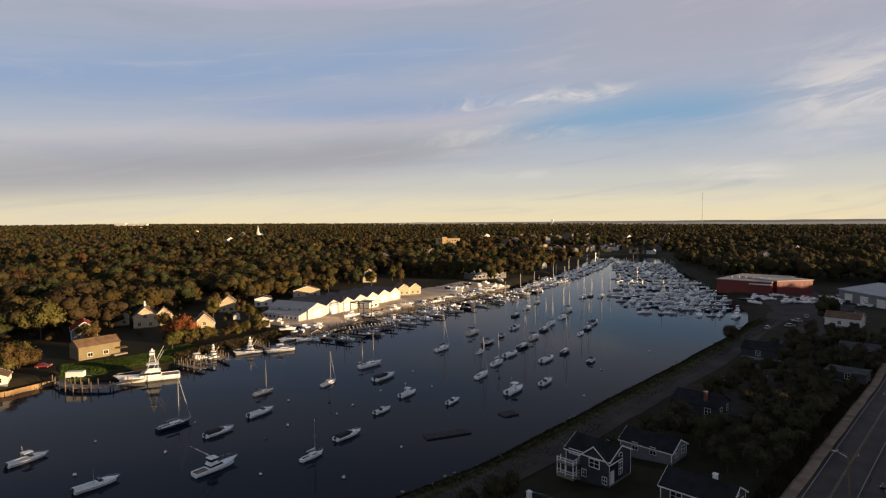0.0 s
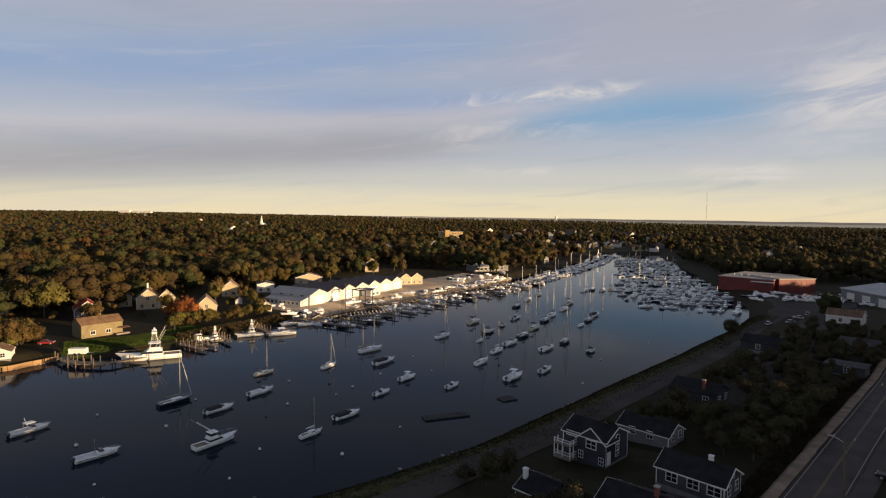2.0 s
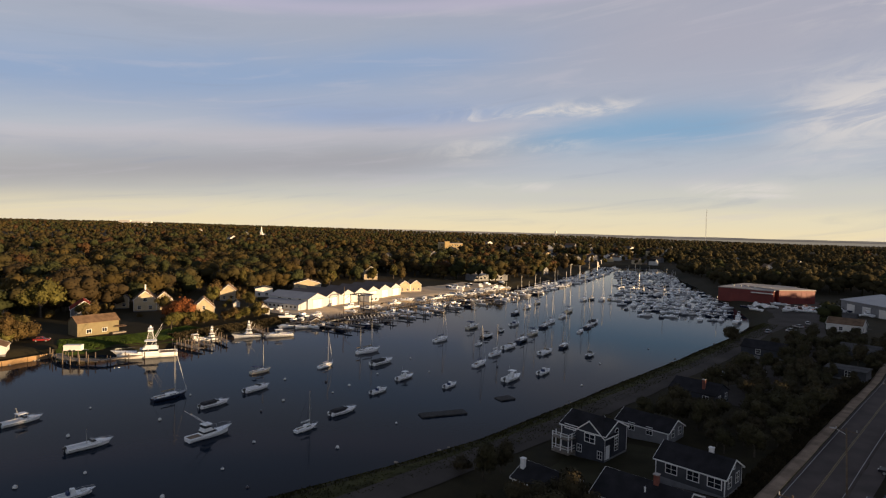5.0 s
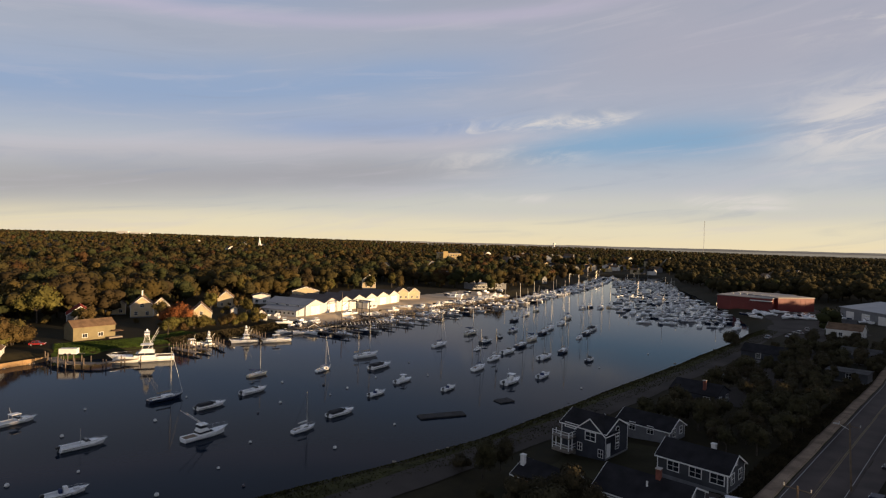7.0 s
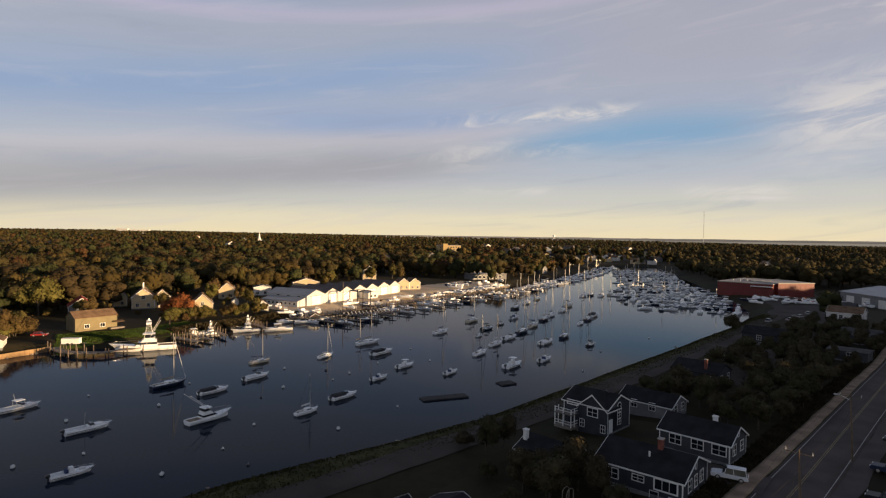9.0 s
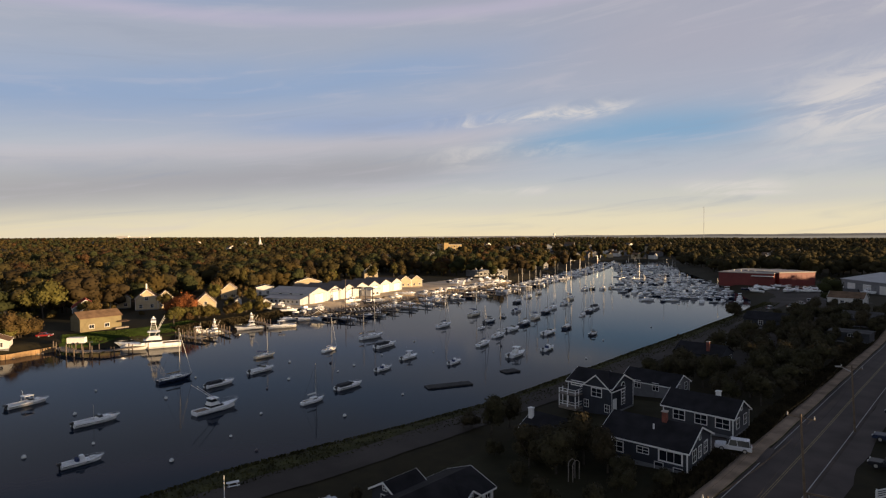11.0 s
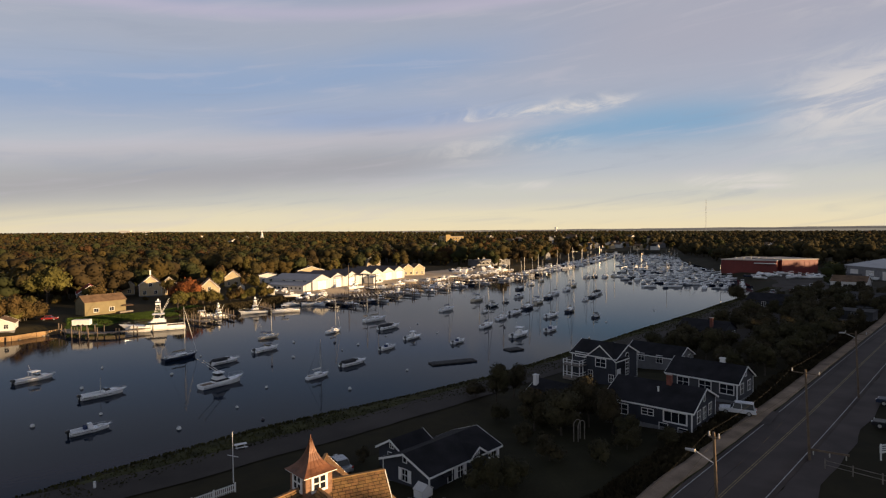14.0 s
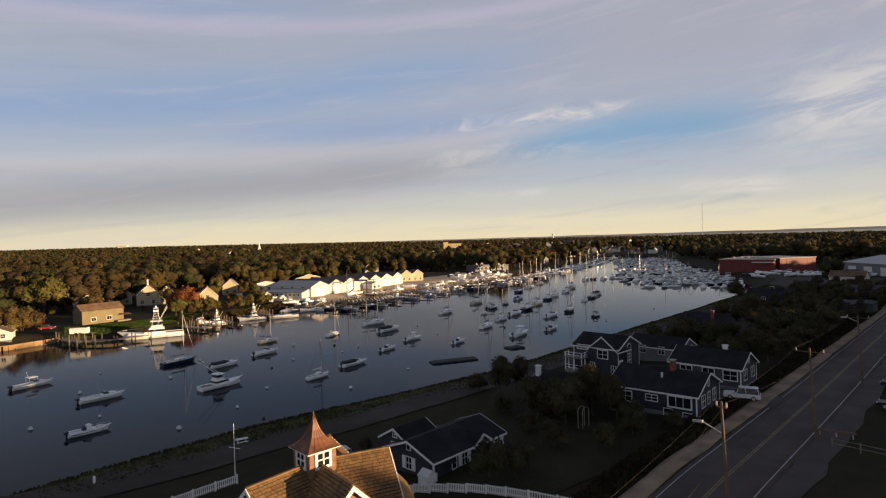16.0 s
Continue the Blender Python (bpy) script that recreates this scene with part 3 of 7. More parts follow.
tufts("shore_reeds", "dark uneven reeds along the water's edge", NEAR_SHORE[1:16], -0.2, 3.2, 34000, 0.62, "reed", 3, wide=0.11)
tufts("bank_grass_tufts", "long dry grass on the harbour bank", NEAR_SHORE[1:16], 2.5, 12, 30000, 0.40, "rough_grass", 4, wide=0.13)
tufts("roadside_scrub", "low brown scrub beside the footpath", ROAD[1:8], -8.6, -5.8, 16000, 0.8, "reed", 5, wide=0.2)
tufts("far_bank_scrub", "scrubby growth along the far bank", [(-95.5, 196.9), (-89, 208.7), (-82.5, 224.2), (-71.3, 242)], -5, -0.5, 2200, 1.2, "reed", 7, wide=0.4)
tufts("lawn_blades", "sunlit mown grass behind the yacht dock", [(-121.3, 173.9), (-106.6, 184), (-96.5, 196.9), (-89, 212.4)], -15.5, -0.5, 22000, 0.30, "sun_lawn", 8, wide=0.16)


def shore_stones():
    rnd = random.Random(4)
    line = spline(NEAR_SHORE[3:16], 2.0)
    bm = bmesh.new()
    bmesh.ops.create_icosphere(bm, subdivisions=1, radius=0.4)
    for v in bm.verts:
        v.co *= rnd.uniform(0.8, 1.15)
        v.co.z *= 0.6
    me = bpy.data.meshes.new("stone")
    bm.to_mesh(me)
    bm.free()
    me.materials.append(M["stone"])
    for k in range(40):
        p = line[rnd.randrange(len(line))]
        ob = new("stone", me)
        s = rnd.uniform(0.5, 1.3)
        x, y = p.x + rnd.uniform(-1.5, 1.5), p.y + rnd.uniform(-1.5, 1.5)
        ob.location, ob.scale, ob.rotation_euler = (x, y, max(ground_at(x, y), -0.05) + 0.05), (s, s * 1.3, s), (0, 0, rnd.uniform(0, 6))
        tagged(ob, "pale rounded stone on the water's edge", "stone", "stones on the shore")


shore_stones()

# ---- trees ----
def crown_mesh(name, mat, seed, rx, rz, base, leaves, leaf, lobes=9):
    """A crown: leaf clumps scattered over uneven lobes, with gaps between."""
    rnd = random.Random(seed)
    cs = []
    for i in range(lobes):
        a = rnd.uniform(0, math.tau)
        r = rx * 0.62 * math.sqrt(rnd.random())
        z = base + rz * rnd.uniform(0.35, 1.5)
        k = 1 - 0.45 * abs((z - base) / rz - 0.8)
        cs.append((Vector((r * math.cos(a) * k, r * math.sin(a) * k, z)), rx * rnd.uniform(0.32, 0.55)))
    verts, faces = [], []
    for i in range(leaves):
        c, rad = cs[rnd.randrange(lobes)]
        d = Vector((rnd.gauss(0, 1), rnd.gauss(0, 1), rnd.gauss(0.15, 0.9))).normalized()
        p = c + d * rad * rnd.uniform(0.72, 1.08)
        t = (d + Vector((rnd.gauss(0, 0.32), rnd.gauss(0, 0.32), rnd.gauss(0, 0.32)))).normalized()
        u = t.orthogonal().normalized()
        u = (u * math.cos(i) + t.cross(u) * math.sin(i)).normalized()
        w = t.cross(u)
        s = leaf * rnd.uniform(0.6, 1.3)
        n = len(verts)
        verts += [p - u * s, p - w * s * 0.55 + t * s * 0.15, p + u * s, p + w * s * 0.6 - t * s * 0.1]
        faces += [(n, n + 1, n + 2, n + 3)]
    for c, rad in cs:
        bm = bmesh.new()
        bmesh.ops.create_icosphere(bm, subdivisions=1, radius=rad * 0.8)
        n = len(verts)
        bm.verts.index_update()
        verts += [c + v.co * rnd.uniform(0.8, 1.1) for v in bm.verts]
        faces += [tuple(n + v.index for v in f.verts) for f in bm.faces]
        bm.free()
    me = bpy.data.meshes.new(name)
    me.from_pydata([tuple(v) for v in verts], [], faces)
    me.materials.append(M[mat])
    return me


def make_tree(name, label, seed, height, rx, mat="leaf", leaves=900, leaf=0.45, category="tree"):
    t = thing(name, label, category)
    trunk_h = height * 0.34
    bm = bmesh.new()
    rnd = random.Random(seed)
    tube(bm, (0, 0, -0.4), (0.1, 0.05, trunk_h), height * 0.028, height * 0.018, 7)
    for i in range(5):
        a = i * 1.3 + rnd.random()
        tube(bm, (0.1, 0.05, trunk_h * rnd.uniform(0.75, 1)), (math.cos(a) * rx * 0.5, math.sin(a) * rx * 0.5, height * rnd.uniform(0.55, 0.75)), height * 0.013, height * 0.004, 5)
    part("trunk", bm, "bark", t)
    ob = new("crown", crown_mesh("crown", mat, seed, rx, height * 0.40, height * 0.26, leaves, leaf))
    ob.parent = t
    return t


def put_tree(proto, x, y, s=1.0, turn=None, sink=0.0):
    k = s
    m = pose(x, y, max(ground_at(x, y), 0) - sink, 0, 0, (x * 37 + y * 91) % 360 if turn is None else turn)
    ob = copy_thing(proto, m)
    ob.scale = (k, k, k * (0.9 + ((x * 13 + y * 7) % 10) / 45))
    return ob


TREE_LABEL = "broad leafy tree in dull green early autumn leaf"
proto_trees = [make_tree("tree", TREE_LABEL, 11 + i, h, r) for i, (h, r) in enumerate(((12, 4.6), (10.5, 4.8), (13, 4.4), (9, 4.2), (11, 5.2)))]
proto_rust = make_tree("tree", "spreading tree in rust-red autumn leaf", 31, 9, 6.2, "leaf_rust", leaves=1500, leaf=0.42)
proto_broad = make_tree("tree", "broad old tree in yellow-green early autumn leaf", 33, 10.5, 6.6, leaves=1700, leaf=0.42)
bank_proto = [make_tree("tree", "dense dark tree between the lane and the road", 61 + i, 8.5, 4.3, "leaf_dark", leaves=1100, leaf=0.36) for i in range(3)]
proto_bush = [make_tree("bush", "dense rounded green garden shrub", 41 + i, 3.2, 2.2, leaves=700, leaf=0.2, category="bush") for i in range(2)]
near_bush = [make_tree("bush", "dense dark garden shrub near the houses", 45 + i, 3.2, 2.3, "leaf_dark", leaves=900, leaf=0.17, category="bush") for i in range(2)]
near_protos = [make_tree("tree", "dense dark leafy garden tree near the houses", 51 + i, 8.5, 4.0, "leaf_dark", leaves=2600, leaf=0.26) for i in range(3)]


def clear_of_things(x, y):
    """Where woods may stand: off the water, the roads, the yards and the gardens."""
    d = shore_distance(x, y)
    ok = d > 14
    # near bank and the strip of houses and road
    ok &= ~((x > -160) & (y < x * 1.02 + 62) & (y > x * 1.02 - 20) & (y < 330))
    ok &= ~((x < 175) & (x > -60) & (y < 240) & (y < x * 1.05 + 110) & (d < 60))
    # boatyard and the gardens of the far shore
    u, v = (x + 72) * 0.44 + (y - 280) * 0.90, (x + 72) * 0.90 - (y - 280) * 0.44
    ok &= ~((u > -45) & (u < 190) & (v > -62) & (v < 80))
    ok &= ~((x > -215) & (x < -60) & (y > 150) & (y < 320) & (d < 75))
    # the town at the head of the harbour
    ok &= ~((x > 60) & (x < 300) & (y > 735) & (y < 930))
    # boat stores on the right
    ok &= ~((x > 130) & (x < 285) & (y > 250) & (y < 415))
    return ok


def woods(name, label, r0, r1, count, size, lumps, cards, seed, spread=70, box_of=None, card=0.06, uneven=0.22, sink=0.0, off=-20):
    """One wood: crowns of a few uneven lumps and loose leaf clumps each."""
    rs = np.random.RandomState(seed)
    ang = radians(90) + np.radians(rs.uniform(-spread, spread, count * 3))
    rad = np.sqrt(rs.uniform(r0 * r0, r1 * r1, count * 3))
    x, y = rad * np.cos(ang), rad * np.sin(ang)
    if box_of:
        x, y = rs.uniform(box_of[0], box_of[1], count * 3), rs.uniform(box_of[2], box_of[3], count * 3)
        ok = (x - y * 0.80 > 12) & (x - y * 0.98 > off)
    else:
        ok = clear_of_things(x, y) & ~((rad > 3000) & (np.abs(x - 900) < 1500 - 0.0 * y) & (np.sin(y / 90.0 + x / 700.0) > -0.55))
    x, y = x[ok][:count], y[ok][:count]
    z = land(x, y) - sink
    n = len(x)
    h = size * rs.uniform(1 - uneven * 1.1, 1 + uneven * 0.9, n) * (1 - 0.5 * smooth(900, 2600, x))
    bm = bmesh.new()
    bmesh.ops.create_icosphere(bm, subdivisions=1 if lumps > 0 else 0, radius=1)
    bm.verts.index_update()
    bv = np.array([v.co[:] for v in bm.verts])
    bf = np.array([[v.index for v in f.verts] for f in bm.faces])
    bm.free()
    V, F, base, T = [], [], 0, []
    lobes = max(1, lumps)
    la = rs.uniform(0, math.tau, (n, lobes))
    lr = 0.27 * h[:, None] * np.sqrt(rs.uniform(0.15, 1, (n, lobes))) * (lobes > 1)
    lc = np.stack([x[:, None] + lr * np.cos(la), y[:, None] + lr * np.sin(la), z[:, None] + h[:, None] * rs.uniform(0.42, 0.86, (n, lobes))], -1)
    lrad = h[:, None] * rs.uniform(0.17, 0.27, (n, lobes))
    if lobes == 1:
        lc[:, 0, 2], lrad[:, 0] = z + h * 0.60, h * 0.36 * rs.uniform(0.8, 1.15, n)
    for k in range(lobes):
        vs = lc[:, k][:, None, :] + bv[None] * lrad[:, k][:, None, None] * (0.84 if cards else 1.0) * rs.uniform(0.74, 1.24, (n, len(bv)))[..., None] * np.array([1.12, 1.12, 0.92])
        V.append(vs.reshape(-1, 3))
        F.append((bf[None] + base + (np.arange(n) * len(bv))[:, None, None]).reshape(-1, 3))
        base += n * len(bv)
        T.append(np.repeat(np.arange(n), len(bf)))
    soft = n * lobes * len(bf)
    # stems down to the ground
    st = np.array([[-.5, 0, 0], [.5, 0, 0], [0, 0, 1.0]])
    vs = np.stack([x, y, z - 0.3], 1)[:, None, :] + st[None] * np.stack([h * 0.10, h * 0.1, h * 0.6], 1)[:, None, :]
    V.append(vs.reshape(-1, 3))
    F.append(base + np.arange(n * 3).reshape(-1, 3))
    base += n * 3
    T.append(np.arange(n))
    if cards:
        # loose leaf clumps over the lobes
        m = n * cards
        i = np.repeat(np.arange(n), cards)
        j = rs.randint(0, lobes, m)
        d = rs.normal(0, 1, (m, 3))
        d[:, 2] = np.abs(d[:, 2]) - 0.35
        d /= np.linalg.norm(d, axis=1)[:, None]
        c = lc[i, j] + d * (lrad[i, j] * rs.uniform(0.82, 1.22, m))[:, None]
        t = d + rs.normal(0, 0.36, (m, 3))
        t /= np.linalg.norm(t, axis=1)[:, None]
        u = np.cross(t, rs.normal(0, 1, (m, 3)))
        u /= np.linalg.norm(u, axis=1)[:, None]
        v = np.cross(t, u)
        s = (h[i] * card * rs.uniform(0.6, 1.35, m))[:, None]
        quad = np.stack([c - u * s, c - v * s * 0.7, c + u * s, c + v * s * 0.75], 1)
        V.append(quad.reshape(-1, 3))
        q = base + np.arange(m)[:, None] * 4
        F.append(q + np.array([[0, 1, 2]]))
        F.append(q + np.array([[0, 2, 3]]))
        T += [i, i]
    V, F = np.concatenate(V), np.concatenate(F)
    me = bpy.data.meshes.new(name)
    me.vertices.add(len(V)), me.loops.add(len(F) * 3), me.polygons.add(len(F))
    me.vertices.foreach_set("co", V.astype(np.float32).ravel())
    me.loops.foreach_set("vertex_index", F.astype(np.int32).ravel())
    me.polygons.foreach_set("loop_start", np.arange(0, len(F) * 3, 3, dtype=np.int32))
    # a duller leaf colour takes over to the right, in place of weaker sunlight
    dark = rs.uniform(0, 1, n) < smooth(0.16, 0.42, x / np.maximum(y, 1.0)) * 0.85
    hue = rs.choice(5, n, p=(0.38, 0.30, 0.13, 0.05, 0.14))
    hue[dark] = 5
    for k in ("woods", "woods_green", "woods_gold", "woods_rust", "woods_brown", "woods_shaded"):
        me.materials.append(M[k])
    me.polygons.foreach_set("material_index", hue[np.concatenate(T)].astype(np.int32))
    me.polygons.foreach_set("use_smooth", np.arange(len(F)) < soft)
    me.update(calc_edges=True)
    return tagged(new(name, me), label, "woodland", kind="stuff")


woods("near_woods", "mixed woodland in dull green and rust autumn leaf", 190, 560, 1250, 15.5, 8, 330, 1, 75, card=0.033, sink=1.5)
woods("middle_woods", "wide mixed woodland beyond the harbour", 560, 1150, 2300, 17.0, 5, 110, 2, 60, card=0.05, sink=3.5)
woods("far_woods", "distant low wooded land", 1150, 2600, 4600, 18.5, 2, 26, 3, 53, card=0.085, sink=5.5)
woods("horizon_woods", "wooded skyline under a thin haze", 2600, 4800, 8000, 15, 0, 0, 4, 50)
# the belt of trees across the road that keeps the sun off the near bank
woods("roadside_woods", "tall trees across the road", 0, 0, 1100, 13.4, 3, 40, 6, card=0.10, box_of=(88, 260, -150, 92), uneven=0.08)
woods("upper_roadside_woods", "tall trees far across the road", 0, 0, 520, 18.5, 3, 40, 7, card=0.10, box_of=(190, 400, 92, 300), uneven=0.08, off=38)

# ---- buildings ----
def window_at(parent, m, w, h, mat="white", cols=2, rows=2):
    """A window: frame, sill, glass and glazing bars, on a wall whose outer face is at local y = 0, looking to -y."""
    win = new("window")
    win.parent = parent
    win.matrix_basis = m
    bm = bmesh.new()
    t = max(0.075, w * 0.07)
    for x0, x1, z0, z1 in ((-w / 2 - t, -w / 2, -t, h + t), (w / 2, w / 2 + t, -t, h + t), (-w / 2, w / 2, h, h + t), (-w / 2, w / 2, -t, 0)):
        box(bm, x0, x1, -0.07, 0.02, z0, z1)
    part("window_frame", bm, mat, win)
    part("pane", boxed(-w / 2, w / 2, -0.03, 0.0, 0, h), "glass", win)
    bm = bmesh.new()
    for i in range(1, cols):
        box(bm, -w / 2 + w * i / cols - 0.03, -w / 2 + w * i / cols + 0.03, -0.06, -0.03, 0, h)
    for i in range(1, rows):
        box(bm, -w / 2, w / 2, -0.055, -0.031, h * i / rows - 0.03, h * i / rows + 0.03)
    if cols > 1 or rows > 1:
        part("glazing_bar", bm, mat, win)
    else:
        bm.free()
    return win


def wall_pose(side, w, l, along, z):
    """side 0: gable at y=0, 1: long wall at x=w, 2: gable at y=l, 3: long wall at x=0; along: metres from its left end as seen from outside."""
    if side == 0:
        return pose(along, 0, z)
    if side == 1:
        return pose(w, along, z, 0, 0, 90)
    if side == 2:
        return pose(w - along, l, z, 0, 0, 180)
    return pose(0, l - along, z, 0, 0, -90)


def slab_roof(parent, w, l, eave, peak, over=0.3, thick=0.13, mat="shingle_dark", name="roof", trim=True, y0=0.0):
    """Two slopes, with rake and eave boards."""
    half = w / 2
    s = (peak - eave) / half
    lo = eave - s * over
    for sgn in (-1, 1):
        xe, xm = half + sgn * (half + over), half
        prof = [(xe, lo), (xm, peak), (xm, peak + thick), (xe, lo + thick)]
        part(name, prismed(prof, y0 - over, l + over), mat, parent)
        if trim:
            for ya, yb in ((y0 - over - 0.05, y0 - over), (l + over, l + over + 0.05)):
                part("rake_board", prismed([(xe, lo - 0.09), (xm, peak - 0.09), (xm, peak + thick + 0.02), (xe, lo + thick + 0.02)], ya, yb), "white", parent)
            x0, x1 = sorted((xe, xe + sgn * 0.05))
            part("eave_board", boxed(x0, x1, y0 - over, l + over, lo - 0.08, lo + thick - 0.02), "white", parent)


def house(x, y, turn, w, l, eave, peak, wall="clap_grey", roof="shingle_dark", label="", windows=(), chimney=None, trim=True, name="house", z=None, corner=True, door=None, base=0.4):
    """A gabled house: its corner at (x, y), its gable w wide along local x, its ridge l long along local y."""
    zz = ground_at(x, y) if z is None else z
    h = thing(name, label or "gabled shingled house", "house", pose(x, y, zz, 0, 0, turn))
    prof = [(0, -0.6), (w, -0.6), (w, eave), (w / 2, peak), (0, eave)]
    part("wall", prismed(prof, 0, l), wall, h)
    slab_roof(h, w, l, eave, peak, mat=roof, trim=trim)
    if base:
        part("foundation", boxed(-0.04, w + 0.04, -0.04, l + 0.04, -0.6, base), "clap_grey", h)
    if corner and trim:
        for cx in (-0.05, w - 0.13):
            for cy in (-0.05, l - 0.13):
                part("corner_board", boxed(cx + 0.02, cx + 0.16, cy + 0.02, cy + 0.16, base, eave - 0.05), "white", h)
    for side, along, zw, ww, wh, *g in windows:
        window_at(h, wall_pose(side, w, l, along, zw), ww, wh, cols=g[0] if g else 2, rows=g[1] if len(g) > 1 else 2)
    if door:
        side, along, dw, dh = door
        d = new("door")
        d.parent = h
        d.matrix_basis = wall_pose(side, w, l, along, base)
        part("door_leaf", boxed(-dw / 2, dw / 2, -0.05, 0, 0, dh), "white", d)
        bm = bmesh.new()
        for x0, x1, z0, z1 in ((-dw / 2 - 0.12, -dw / 2, 0, dh + 0.12), (dw / 2, dw / 2 + 0.12, 0, dh + 0.12), (-dw / 2, dw / 2, dh, dh + 0.12)):
            box(bm, x0, x1, -0.08, 0.02, z0, z1)
        part("door_frame", bm, "white", d)
    if chimney:
        cx, cy, ch, cm = chimney
        c = part("chimney", boxed(cx - 0.3, cx + 0.3, cy - 0.3, cy + 0.3, eave, ch), cm, h)
        part("chimney_cap", boxed(cx - 0.37, cx + 0.37, cy - 0.37, cy + 0.37, ch, ch + 0.14), "white" if cm == "white" else "flat_roof", c)
    return h


def wing(h, x, y, turn, w, l, eave, peak, wall, roof, windows=(), trim=True):
    """A wing on a house: a part with its own walls, roof and windows."""
    g = new("wing")
    g.parent = h
    g.matrix_basis = pose(x, y, 0, 0, 0, turn)
    prof = [(0, -0.6), (w, -0.6), (w, eave), (w / 2, peak), (0, eave)]
    part("wall", prismed(prof, 0, l), wall, g)
    slab_roof(g, w, l, eave, peak, mat=roof, trim=trim)
    for side, along, zw, ww, wh, *gg in windows:
        m = wall_pose(side, w, l, along, zw)
        t = max(0.075, ww * 0.07)
        bm = bmesh.new()
        for x0, x1, z0, z1 in ((-ww / 2 - t, -ww / 2, -t, wh + t), (ww / 2, ww / 2 + t, -t, wh + t), (-ww / 2, ww / 2, wh, wh + t), (-ww / 2, ww / 2, -t, 0), (-0.03, 0.03, 0, wh), (-ww / 2, ww / 2, wh / 2 - 0.03, wh / 2 + 0.03)):
            box(bm, x0, x1, -0.07, 0.02, z0, z1)
        part("window_frame", bm, "white", g).matrix_basis = m
        part("pane", boxed(-ww / 2, ww / 2, -0.03, 0.0, 0, wh), "glass", g).matrix_basis = m
    return g


# the far shore, from the yacht dock to the boatyard
def far_shore_buildings():
    h = house(-133.4, 196.2, -35.7, 7.6, 13.4, 4.6, 6.6, "shed_wall", "shingle_brown", "long tan boathouse with a shallow brown roof on the lawn",
              ((1, 3.6, 1.0, 1.5, 1.2, 2, 1), (1, 8.6, 1.0, 1.5, 1.2, 2, 1)), trim=False, base=0, name="boathouse")
    part("deck", boxed(7.62, 9.6, 10.5, 15.0, -0.4, 0.5), "planks", h)
    part("porch_roof", prismed([(7.6, 2.6), (9.6, 2.3), (9.6, 2.4), (7.6, 2.7)], 12.0, 15.2), "shingle_brown", h)
    house(-136.3, 161.7, 30, 6.5, 7, 2.5, 4.0, "clap_white", "shingle_brown", "small white cottage by the sea wall", ((0, 1.8, 1, 1.1, 1.2), (0, 4.6, 1, 1.1, 1.2), (1, 3, 1, 1.1, 1.2)))
    h = house(-155.5, 255.5, 30, 8, 10, 4.6, 8.2, "clap_cream", "shingle_brown", "brown-roofed house with a sunlit gable among trees", ((0, 2, 1, 1.2, 1.4), (0, 6, 1, 1.2, 1.4), (0, 4, 4.2, 1.2, 1.4)))
    part("porch_roof", prismed([(8.0, 3.0), (10.4, 2.5), (10.4, 2.65), (8.0, 3.15)], 0.5, 9.5), "shingle_brown", h)
    for k in range(4):
        part("porch_post", boxed(10.1, 10.25, 0.7 + k * 2.85, 0.85 + k * 2.85, -0.3, 2.55), "white", h)
    house(-86.3, 250.4, 24, 5, 6, 2.8, 4.6, "clap_white", "shingle_brown", "small white cottage at the edge of the boatyard", ((0, 1.4, 1, 1.0, 1.2), (0, 3.6, 1, 1.0, 1.2)))
    house(-193.7, 228.9, 30, 9, 12, 4.5, 8, "clap_cream", "shingle_brown", "cream gabled house among trees", ((0, 2.5, 1, 1.2, 1.5), (0, 6.5, 1, 1.2, 1.5), (0, 4.5, 4.2, 1.2, 1.5)))
    house(-230.7, 274.4, 25, 11, 12, 5, 9.5, "clap_grey", "shingle_grey", "grey gabled house among trees", ((0, 3, 1, 1.2, 1.5), (0, 8, 1, 1.2, 1.5), (0, 5.5, 5.0, 1.2, 1.5)))
    house(-151.1, 223.5, 35, 9, 12, 4.2, 7.4, "clap_grey", "shingle_red", "grey house with a red roof and white rakes", ((0, 2.5, 1, 1.2, 1.4), (0, 6.5, 1, 1.2, 1.4), (0, 4.5, 4.2, 1.0, 1.2)))
    h = house(-141.2, 250.2, 28, 9, 14, 5.2, 9, "clap_cream", "shingle_brown", "large cream house with cross gables and a white chimney", ((0, 2.2, 1, 1.2, 1.5), (0, 6.6, 1, 1.2, 1.5), (0, 4.5, 4.4, 1.4, 1.5), (1, 3, 1, 1.2, 1.5), (1, 3, 3.4, 1.2, 1.3)), chimney=(4.5, 6, 11.2, "white"))
    wing(h, 8.5, 3, 0, 7, 6, 4.6, 8, "clap_cream", "shingle_brown", ((0, 2.0, 1, 1.1, 1.4), (0, 5, 1, 1.1, 1.4), (0, 3.5, 4, 1.1, 1.3)))
    h = house(-107.5, 234.8, 25, 8, 10, 4.8, 8.6, "clap_cream", "shingle_brown", "cream two-storey house behind a rust-red tree", ((0, 2, 1, 1.1, 1.4), (0, 6, 1, 1.1, 1.4), (0, 4, 4, 1.1, 1.4), (1, 3, 1, 1.1, 1.4), (1, 7, 1, 1.1, 1.4)))
    house(-121.2, 294.5, 20, 8, 11, 4.8, 8.2, "clap_cream", "shingle_brown", "cream gabled house with a brown roof", ((0, 2, 1, 1.1, 1.4), (0, 6, 1, 1.1, 1.4), (1, 4, 1, 1.1, 1.4)))
